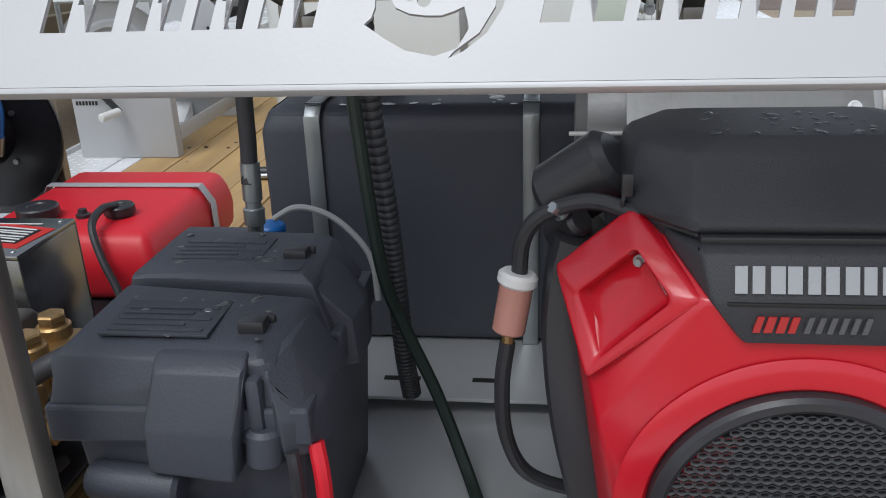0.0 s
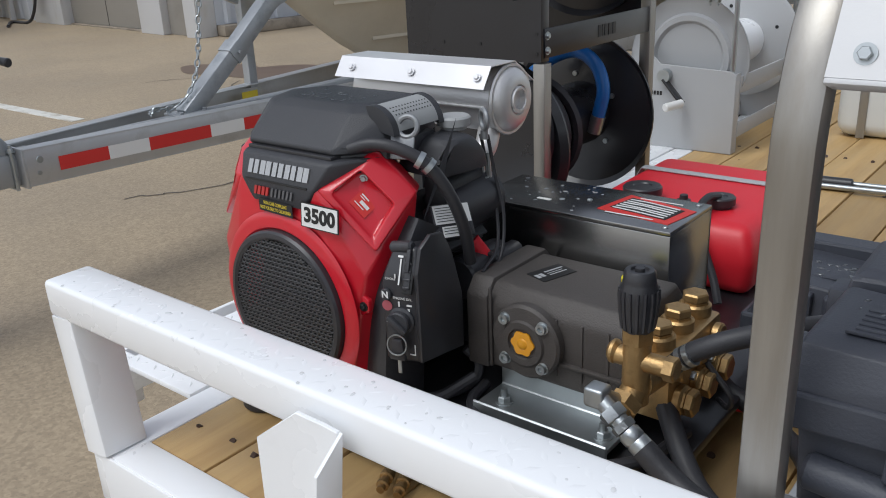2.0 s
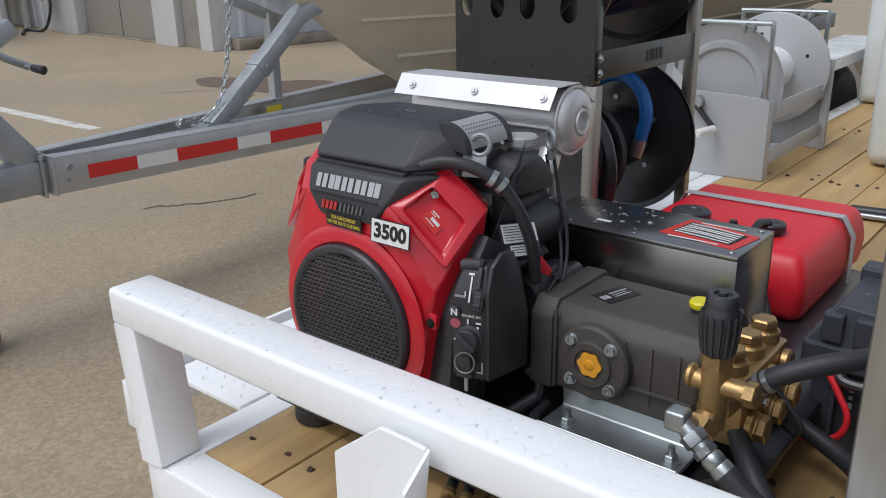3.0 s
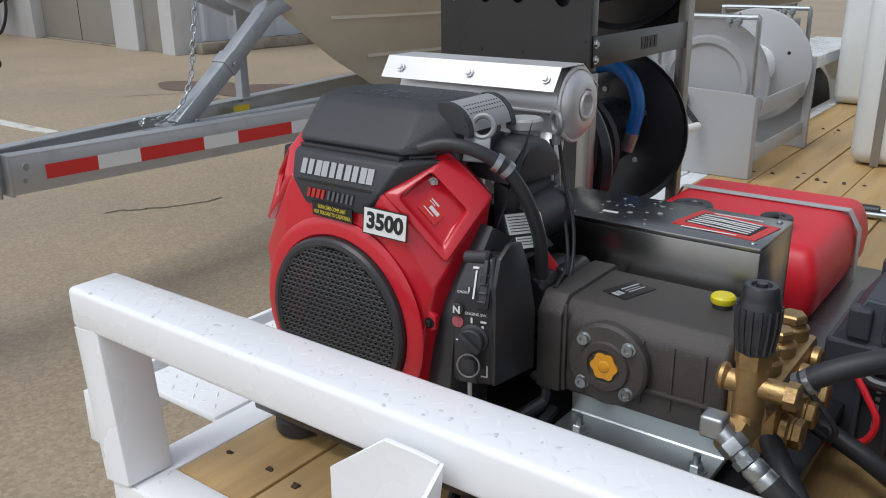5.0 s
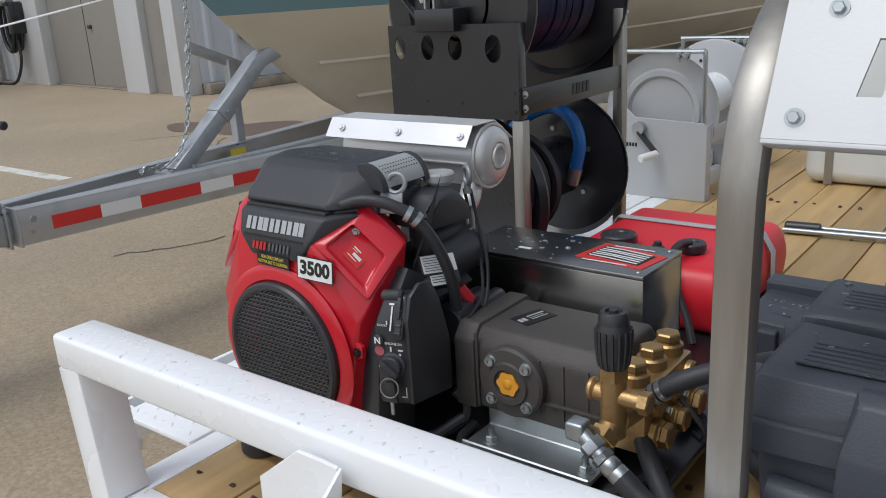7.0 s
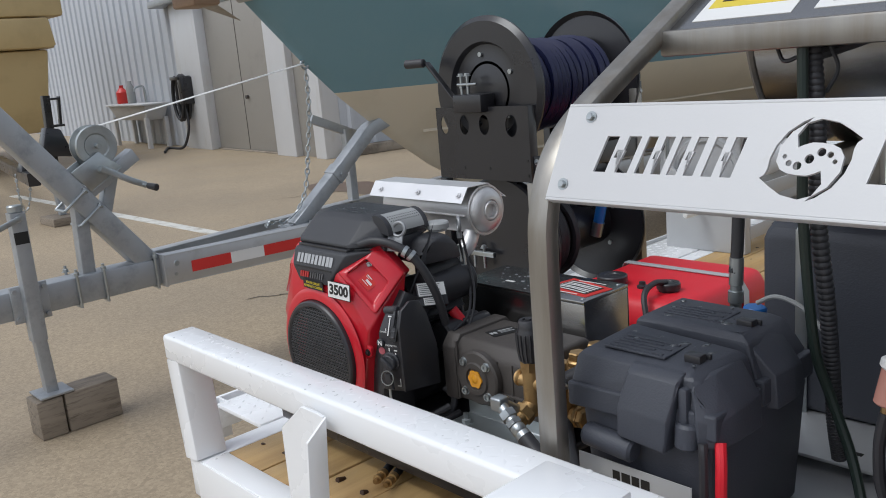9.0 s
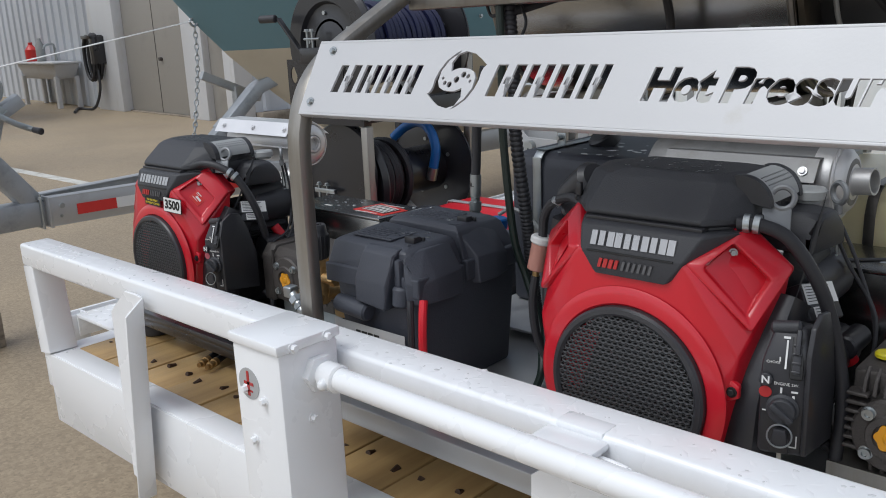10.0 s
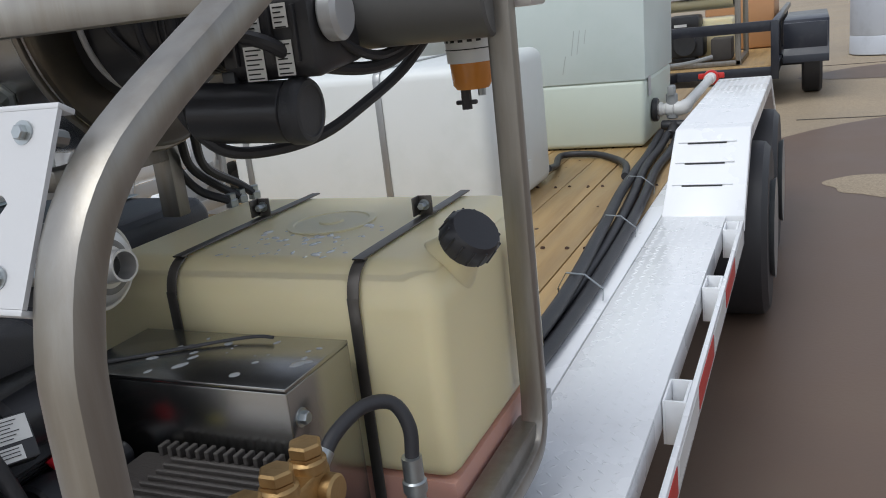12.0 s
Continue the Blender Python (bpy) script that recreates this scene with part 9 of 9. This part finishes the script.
cyl(bm, (TX - 0.06, 1.5, 1.82), (TX + 0.06, 1.5, 1.82), 0.03, seg=14, b=0.004)
part("roller", bm, GREYPLAST, anc)
# bunks that carry the hull
for s in (-1, 1):
    bm = B()
    sweep(bm, [(TX + s * 0.42, 4.6, 0.66), (TX + s * 0.42, 8.9, 0.66)], rsq(0.09, 0.06, 0.008))
    part("bunk", bm, RUBBER, bt)
    for y in (5.2, 7.6):
        bm = B()
        bx(bm, TX + s * 0.42 - 0.03, TX + s * 0.42 + 0.03, y - 0.03, y + 0.03, 0.53, 0.64, 0.004)
        part("bunk_post", bm, GALV, bt)
    for y in (6.6,):
        bm = B()
        lathe(bm, [(0.18, 0.0), (0.3, 0.0), (0.33, 0.03), (0.33, 0.17), (0.3, 0.2), (0.18, 0.2)], (TX + s * 0.78, y, 0.33), (s, 0, 0), 36)
        ty = part("tyre", bm, RUBBER, bt, "black trailer tyre")
        bm = B()
        lathe(bm, [(0.0, 0.0), (0.06, 0.0), (0.07, 0.03), (0.15, 0.02), (0.18, 0.05)], (TX + s * 0.93, y, 0.33), (s, 0, 0), 28)
        part("rim", bm, ZINC, ty)
    bm = B()
    sweep(bm, [(TX, 6.6, 0.36), (TX + s * 0.79, 6.6, 0.36)], rsq(0.07, 0.07, 0.006))
    bx(bm, TX + s * 0.58 - 0.03, TX + s * 0.58 + 0.03, 6.2, 7.0, 0.36, 0.5, 0.004)
    part("axle", bm, GALV, bt)

for ob in (bt, boat, anc, chn, wst):
    ob.location.y += 0.055

# ---- metal-sided building ----
SIDING = M("white_ribbed_siding", (0.5, 0.53, 0.575), 0.42, var=0.05, vs=1.5, bump=0.05, bs=20, dirt=(0.46, 0.47, 0.48), ds=1.3, dlo=0.55, dhi=0.85, stretch=(2, 2, 0.4))
TRIMW = M("white_steel_trim", (0.58, 0.59, 0.605), 0.42, var=0.05, vs=2, bump=0.06, bs=20, dirt=(0.48, 0.46, 0.42), ds=2.2, dlo=0.55, dhi=0.85, stretch=(2, 2, 0.5))
DOORG = M("grey_door_paint", (0.29, 0.275, 0.25), 0.5, var=0.06, vs=1.2, bump=0.06, bs=20, dirt=(0.22, 0.21, 0.19), ds=1.5, dlo=0.55, dhi=0.85)
KERB = M("stained_concrete_kerb", (0.3, 0.26, 0.21), 0.8, var=0.2, vs=3, bump=0.4, bs=40, dirt=(0.12, 0.1, 0.08), ds=2, dlo=0.5, dhi=0.7)
YB = 6.55
wall = thing("wall_west", (-18, YB, 0), "white ribbed metal wall of a workshop building", "wall", kind="structure")
bm = B()
bx(bm, -30, -15.72, YB, YB + 0.2, 0.0, 5.4, 0.0)
part("siding_sheet", bm, SIDING, wall)
rib_me = None
for i in range(32):
    x = -15.95 - i * 0.44
    if rib_me is None:
        bm = B()
        prism(bm, [(-0.06, 0.0), (-0.03, -0.045), (0.03, -0.045), (0.06, 0.0)], 0.02, 5.39, "z")
        rib_me = finish(bm, "siding_rib", SIDING)
    ob = new("siding_rib", rib_me)
    ob.parent = wall
    ob.location = (x + 18, 0, 0)
porch = thing("wall_north", (-13, YB, 0), "white steel door surround with pilasters and grey wall above", "wall", kind="structure")
for x0, x1, d, z1, mt, nm in ((-15.72, -15.45, 0.0, 5.4, DOORG, "return_strip"), (-15.45, -14.3, 0.16, 3.1, TRIMW, "pilaster"), (-11.78, -11.15, 0.12, 5.4, TRIMW, "pilaster"), (-11.15, -10.55, 0.0, 5.4, DOORG, "return_strip"), (-10.55, -10.25, 0.12, 5.4, TRIMW, "corner_trim")):
    bm = B()
    bx(bm, x0, x1, YB - d, YB + 0.2, 0, z1, 0.01)
    part(nm, bm, mt, porch)
bm = B()
bx(bm, -15.72, -11.78, YB + 0.02, YB + 0.2, 3.1, 5.4, 0.0)
part("lintel_wall", bm, SIDING, porch)
bm = B()
bx(bm, -16.1, -14.2, YB - 0.34, YB - 0.002, 2.98, 3.12, 0.02)
part("canopy_edge", bm, GALV, porch, "grey canopy edge")
door = thing("door_1", (-13.04, YB, 0), "closed grey-tan flush metal door", "door", kind="structure")
bm = B()
bx(bm, -14.3, -11.78, YB + 0.03, YB + 0.1, 0.03, 3.09, 0.01)
leaf = part("door_leaf", bm, DOORG, door)
bm = B()
bx(bm, -13.042, -13.034, YB + 0.022, YB + 0.031, 0.04, 3.08, 0.0)
part("meeting_seam", bm, CASTGREY, leaf)
bm = B()
cyl(bm, (-12.85, YB + 0.03, 1.03), (-12.85, YB - 0.03, 1.03), 0.035, seg=14, b=0.006)
part("door_handle", bm, CASTGREY, leaf)
bm = B()
bx(bm, -14.3, -11.78, YB - 0.03, YB + 0.1, 0, 0.028, 0.004)
part("threshold", bm, KERB, door)
back = thing("wall_return", (-10.25, 9, 0), "white ribbed metal side wall of the building", "wall", kind="structure")
bm = B()
bx(bm, -10.47, -10.25, YB + 0.2, 22, 0.16, 5.4, 0.0)
part("siding_sheet", bm, SIDING, back)
rib_me = None
for i in range(32):
    y = 6.95 + i * 0.44
    if rib_me is None:
        bm = B()
        prism(bm, [(0.0, -0.06), (0.045, -0.03), (0.045, 0.03), (0.0, 0.06)], 0.17, 5.39, "z")
        rib_me = finish(bm, "siding_rib", SIDING)
    ob = new("siding_rib", rib_me)
    ob.parent = back
    ob.location = (0, y - 9, 0)
bm = B()
bx(bm, -10.47, -10.08, YB + 0.21, 22, 0, 0.16, 0.02)
part("concrete_base", bm, KERB, back, "stained concrete base")
bm = B()
bx(bm, -10.25, -10.07, 7.5, 7.9, 0.75, 1.2, 0.01)
part("meter_box", bm, GALV, back, "grey meter box")

sink = thing("utility_sink", (-17.5, 6.2, 0), "white plastic utility sink on legs against the wall", "sink")
bm = B()
hull(bm, [(x, y, z) for x in (-18.75, -16.3) for y in (5.85, 6.48) for z in (0.95, 1.0)], 0.02)
hull(bm, [(x, y, 0.95) for x in (-18.7, -16.35) for y in (5.9, 6.46)] + [(x, y, 0.62) for x in (-18.5, -16.55) for y in (6.0, 6.4)], 0.03)
part("basin", bm, TRIMW, sink)
for x in (-18.55, -16.5):
    for y in (5.97, 6.4):
        bm = B()
        sweep(bm, [(x, y, 0.0), (x, y, 0.68)], rsq(0.13, 0.09, 0.015))
        part("leg", bm, TRIMW, sink)
bm = B()
cyl(bm, (-17.4, 6.3, 0.02), (-17.4, 6.3, 0.66), 0.06, seg=14)
part("drain_pipe", bm, TRIMW, sink)
bm = B()
cyl(bm, (-17.5, 6.4, 1.0), (-17.5, 6.4, 1.3), 0.03, seg=10)
hose(bm, [(-17.5, 6.4, 1.3), (-17.5, 6.36, 1.38), (-17.5, 6.2, 1.36), (-17.5, 6.15, 1.28)], 0.025, 8, 4)
part("tap", bm, ZINC, sink)
bm = lathe(B(), [(0.13, 0), (0.14, 0.03), (0.14, 0.27), (0.07, 0.36), (0.05, 0.38), (0.05, 0.44), (0, 0.44)], (-18.45, 6.2, 1.0), (0, 0, 1), 18)
rb = solo("red_bottle", bm, RLABEL, "red plastic bottle standing on the utility sink", "bottle")
bm = lathe(B(), [(0.09, 0), (0.1, 0.03), (0.1, 0.36), (0.05, 0.45), (0.04, 0.52), (0, 0.52)], (-17.85, 6.2, 1.0), (0, 0, 1), 18)
cb = solo("clear_bottle", bm, GREYPLAST, "grey spray bottle standing on the utility sink", "bottle")
bm = B()
for k in range(7):
    x = -15.12 + 0.03 * math.sin(k * 2.1)
    w = 0.2 + 0.025 * math.sin(k * 1.3)
    y = YB - 0.2 - 0.03 * k
    ring = [(x + w * math.sin(a * math.pi / 10), y, 1.08 - 0.44 * math.cos(a * math.pi / 10) + 0.03 * math.sin(k)) for a in range(21)]
    sweep(bm, ring, ringsec(0.028, 8))
hose(bm, [(-14.95, YB - 0.3, 0.9), (-14.9, YB - 0.32, 0.5), (-15.05, YB - 0.35, 0.18), (-15.25, YB - 0.4, 0.03), (-15.7, YB - 0.5, 0.03), (-14.9, YB - 0.9, 0.03)], 0.028, 8, 6)
coil = thing("hose_coil", (-15.12, YB - 0.2, 0), "black garden hose coiled on a wall hook", "hose")
part("hose", bm, RUBBER, coil)
bm = B()
bx(bm, -15.3, -14.85, YB - 0.42, YB - 0.161, 1.45, 1.52, 0.01)
bx(bm, -15.0, -14.8, YB - 0.4, YB - 0.161, 0.95, 1.5, 0.01)
part("wall_hook", bm, BLACKPAINT, coil)

# the building stands at a slight angle to the trailers
turn = Matrix.Translation((-12.36, 7.45, 0)) @ Matrix.Rotation(-0.11, 4, "Z") @ Matrix.Diagonal((1.16, 1, 1, 1)) @ Matrix.Translation((11.78, -YB, 0))
for ob in (wall, porch, door, back, sink, rb, cb, coil):
    ob.location = turn @ ob.location
    ob.rotation_euler.z = -0.11
    ob.scale = (1.16, 1, 1)

# ---- second boat, cream, on its dark trailer ----
TANB = M("tan_gelcoat", (0.56, 0.43, 0.22), 0.45, var=0.06, vs=1, bump=0.04, dirt=(0.46, 0.35, 0.18), ds=1.5, dlo=0.5, dhi=0.8)
TAND = M("ochre_shadow_panel", (0.36, 0.26, 0.11), 0.5, var=0.08, bump=0.05)
b2 = thing("tan_boat", (-18, 4.2, 0.5), "tan boat hull parked by the workshop wall", "boat")
bm = B()
hull(bm, [(-24, 2.6, 0.7), (-16.4, 3.6, 0.7), (-24, 5.2, 0.7), (-16.4, 4.9, 0.7), (-24, 2.4, 2.1), (-16.0, 3.4, 2.2), (-24, 5.4, 2.1), (-16.0, 5.0, 2.2)], 0.05)
part("lower_hull", bm, TANB, b2)
bm = B()
hull(bm, [(-24, 2.3, 2.12), (-15.8, 3.3, 2.22), (-24, 5.5, 2.12), (-15.8, 5.1, 2.22), (-24, 2.3, 2.7), (-15.7, 3.4, 2.75), (-24, 5.5, 2.7), (-15.7, 5.0, 2.75)], 0.05)
bx(bm, -24, -15.75, 3.1, 5.3, 2.77, 3.6, 0.06)
part("cabin_side", bm, TANB, b2)
# shade on the stern put into the colour: a darker tan
bm = B()
hull(bm, [(-19.6, 3.05, 1.15), (-16.3, 3.3, 1.15), (-19.4, 2.75, 2.1), (-15.9, 3.1, 2.1), (-19.6, 3.4, 1.15), (-16.3, 3.6, 1.15), (-19.4, 3.4, 2.1), (-15.9, 3.6, 2.1)], 0.03)
part("stern_bracket", bm, TAND, b2, "stern panel with shade painted in ochre")
bm = B()
bx(bm, -16.5, -16.15, 3.28, 3.3, 2.42, 2.56, 0.01)
part("white_plate", bm, LABELW, b2)
SHIFT = Vector((0.18, 0.19, 0))
tr2 = thing("dark_trailer", (-10, 2.2, 0), "black boat trailer front with winch post and chains", "trailer")
bm = B()
sweep(bm, [(-9.0, 1.95, 0.55), (-19.5, 3.9, 0.55)], rsq(0.12, 0.14, 0.01))
sweep(bm, [(-10.0, 1.6, 0.62), (-19.5, 2.9, 0.62)], rsq(0.1, 0.2, 0.01))
part("frame_beam", bm, BLACKPAINT, tr2)
bm = B()
sweep(bm, [(-9.5, 2.34, 0.6), (-9.5, 2.38, 1.4)], rsq(0.09, 0.08, 0.008))
sweep(bm, [(-9.5, 2.49, 1.05), (-9.5, 2.52, 1.38)], rsq(0.05, 0.03, 0.005))
bx(bm, -9.56, -9.44, 2.38, 2.52, 1.345, 1.37, 0.005)
bx(bm, -9.56, -9.44, 2.38, 2.52, 1.05, 1.075, 0.005)
hull(bm, [(-9.6, 2.2, 0.75), (-9.4, 2.2, 0.75), (-9.6, 2.56, 0.7), (-9.4, 2.56, 0.7), (-9.58, 2.3, 1.06), (-9.42, 2.3, 1.06), (-9.58, 2.46, 1.02), (-9.42, 2.46, 1.02)], 0.02)
hull(bm, [(-9.6, 1.95, 0.6), (-9.4, 1.95, 0.6), (-9.6, 2.3, 0.6), (-9.4, 2.3, 0.6), (-9.55, 2.05, 0.85), (-9.45, 2.05, 0.85), (-9.5, 2.25, 0.8)], 0.02)
part("winch_post", bm, BLACKPAINT, tr2)
bm = B()
sweep(bm, [(-9.3, 2.27, 0.09), (-9.4, 2.27, 0.62)], rsq(0.07, 0.07, 0.006))
part("jack_leg", bm, GALV, tr2)
bm = B()
for x, y in ((-9.8, 1.75), (-10.4, 1.85)):
    lathe(bm, [(0.05, 0), (0.07, 0.0), (0.07, 0.02), (0, 0.02)], (x, y - 0.09, 0.56), (0.2, -1, 0), 14)
bx(bm, -9.95, -9.7, 1.55, 1.62, 0.42, 0.5, 0.01)
part("red_lamp", bm, RLABEL, tr2, "red side lamps")
bm = chain([(-9.6, 1.95, 0.62), (-9.55, 1.93, 0.36), (-9.6, 1.98, 0.16), (-9.62, 2.06, 0.3), (-9.6, 2.1, 0.6)], 0.008, 0.06)
solo("trailer_chain", moved(bm, SHIFT), ZINC, "grey chain looped under the dark trailer tongue", "chain")
bm = B()
bx(bm, -9.5, -9.05, 2.08, 2.36, 0, 0.09, 0.01)
tr2.location += SHIFT
solo("jack_block", moved(bm, SHIFT), BLOCKW, "dark weathered wood block under the dark trailer's jack", "block")

# ---- dark trailer with another wash rig, behind ----
NAVY = M("navy_black_paint", (0.013, 0.016, 0.026), 0.36, var=0.2, bump=0.08, coat=0.2, dirt=(0.04, 0.04, 0.045), ds=6, dlo=0.55, dhi=0.85)
dt = thing("utility_trailer", (0.2, 11.5, 0), "dark navy utility trailer with railings and wooden deck", "trailer")
bm = B()
bx(bm, -1.2, 1.2, 9.58, 9.64, 0.8, 0.91, 0.005)
bx(bm, -1.2, 1.2, 9.58, 9.64, 0.33, 0.43, 0.005)
part("front_rail", bm, NAVY, dt)
for s, x in ((1, 1.17), (-1, -1.17)):
    bm = B()
    bx(bm, x - 0.04, x + 0.04, 9.565, 9.575, 0.3, 0.905, 0.004)
    bx(bm, x - 0.035, x + 0.035, 9.66, 9.72, 0.3, 0.8, 0.004)
    part("corner_post", bm, NAVY, dt)
    bm = B()
    bx(bm, x - 0.03, x + 0.03, 9.66, 14.8, 0.84, 0.91, 0.005)
    bx(bm, x - 0.03, x + 0.03, 9.74, 14.8, 0.33, 0.43, 0.005)
    part("side_rail", bm, NAVY, dt)
    for y in (10.9, 12.2, 13.5):
        bm = B()
        bx(bm, x - 0.025, x + 0.025, y, y + 0.05, 0.42, 0.85, 0.004)
        part("rail_post", bm, NAVY, dt)
    bm = B()
    prism(bm, [(9.9, 0.42), (9.9, 0.5), (10.15, 0.86), (12.3, 0.86), (12.6, 0.5), (12.6, 0.42), (12.52, 0.42), (12.25, 0.8), (10.2, 0.8), (9.98, 0.42)], s * 1.24, s * 1.7, "x", 0.004)
    part("fender", bm, NAVY, dt)
    bm = B()
    bx(bm, *sorted((s * 1.24, s * 1.68)), 9.95, 9.99, 0.45, 0.84, 0.006)
    part("fender_front", bm, NAVY, dt)
    for y in (10.75, 11.65):
        bm = B()
        lathe(bm, [(0.2, 0.0), (0.33, 0.0), (0.36, 0.03), (0.36, 0.19), (0.33, 0.22), (0.2, 0.22)], (s * 1.42, y, 0.36), (s, 0, 0), 36)
        ty = part("tyre", bm, RUBBER, dt, "black trailer tyre")
        bm = B()
        lathe(bm, [(0.0, 0.0), (0.06, 0.0), (0.08, 0.04), (0.17, 0.02), (0.2, 0.06)], (s * 1.58, y, 0.36), (s, 0, 0), 28)
        part("rim", bm, ZINC, ty)
        bm = B()
        cyl(bm, (0, y, 0.36), (s * 1.44, y, 0.36), 0.04, seg=10)
        part("axle", bm, NAVY, dt)
bm = B()
bx(bm, -1.13, 1.13, 9.66, 14.7, 0.4, 0.44, 0.003)
part("plank_floor", bm, WOOD, dt, "brown plank floor")
bm = B()
hull(bm, [(-0.16, 9.58, 0.33), (0.16, 9.58, 0.33), (-0.05, 8.6, 0.38), (0.05, 8.6, 0.38), (-0.16, 9.58, 0.43), (0.16, 9.58, 0.43), (-0.05, 8.6, 0.46), (0.05, 8.6, 0.46)], 0.01)
part("tongue", bm, NAVY, dt)
rig = thing("wash_rig", (0.1, 10.4, 0.44), "stainless pressure washer rig on the dark trailer", "machine")
for x, y in ((-0.95, 9.9), (0.78, 9.9), (0.78, 11.1), (-0.95, 11.1)):
    bm = B()
    sweep(bm, [(x, y, 0.445), (x, y, 1.62)], rsq(0.06, 0.06, 0.008))
    part("frame_post", bm, STAIN, rig)
bm = B()
bx(bm, -0.98, 0.81, 9.87, 9.93, 0.445, 0.5, 0.004)
bx(bm, 0.75, 0.81, 9.93, 11.1, 0.445, 0.5, 0.004)
part("base_frame", bm, STAIN, rig)
bm = B()
bx(bm, -0.9, 0.72, 9.84, 9.855, 1.2, 1.46, 0.002)
sg = part("sign_plate", bm, SIGN, rig, "white sign plate")
bm = bars(B(), [0.06, 0.05, 0.06, 0.03, 0.06, 0.05, 0.06, 0.05], 0.12, on_plane((0.05, 9.838, 1.3), (1, 0, 0), (0, 0, 1)), 0.03, 0.002)
tagged(part("sign_bars", bm, INK, sg), kind="stuff")
for x0, x1 in ((-0.62, -0.2), (-0.02, 0.4)):
    bm = B()
    bx(bm, x0, x1, 10.05, 10.45, 0.55, 0.86, 0.04)
    bx(bm, x0 + 0.03, x1 - 0.04, 10.02, 10.4, 0.87, 1.02, 0.04)
    cyl(bm, ((x0 + x1) / 2, 10.05, 0.7), ((x0 + x1) / 2, 10.0, 0.7), 0.13, seg=24, b=0.01)
    bx(bm, x0 + 0.05, x1 - 0.1, 10.1, 10.4, 0.5, 0.56, 0.01)
    part("engine_block", bm, ENGCAST, rig, "black engine")
    bm = B()
    bx(bm, x0 + 0.1, x0 + 0.24, 10.017, 10.02, 0.9, 0.93, 0.0)
    part("engine_label", bm, LABELW, rig)
bm = B()
bx(bm, 0.48, 0.7, 10.0, 10.35, 0.5, 0.74, 0.01)
part("pump_body", bm, CASTGREY, rig)
bm = B()
cyl(bm, (-0.9, 10.75, 1.28), (0.7, 10.75, 1.28), 0.24, seg=32, b=0.02)
part("boiler_drum", bm, SHEET, rig)
bm = B()
bx(bm, -0.9, 0.7, 10.35, 11.0, 0.5, 0.95, 0.05)
part("fuel_tank", bm, CREAM, rig)
bm = hose(B(), [(0.5, 9.95, 0.55), (0.2, 9.86, 0.5), (-0.3, 9.83, 0.48), (-0.8, 9.82, 0.5), (-0.9, 9.8, 0.55)], 0.025, 10, 6)
part("hose", bm, GREYPLAST, rig)
ORT = M("orange_tan_plastic", (0.5, 0.26, 0.12), 0.5, var=0.1, bump=0.1)
bm = B()
bx(bm, 0.2, 1.08, 12.0, 13.4, 0.44, 1.2, 0.06)
solo("chemical_tank", bm, ORT, "orange-tan plastic tank on the dark trailer", "tank")
bm = lathe(B(), [(0.55, 0), (0.6, 0.02), (0.6, 0.28), (0.59, 0.3), (0.6, 0.32), (0.6, 2.2), (0.5, 2.35), (0, 2.4)], (2.66, 15.0, 0), (0, 0, 1), 40)
PALE = M("pale_blue_drum", (0.56, 0.6, 0.66), 0.5, var=0.08, vs=2, bump=0.06, dirt=(0.4, 0.43, 0.47), ds=2, dlo=0.5, dhi=0.8)
solo("storage_drum", bm, PALE, "pale blue-grey plastic storage drum standing on the concrete", "drum")
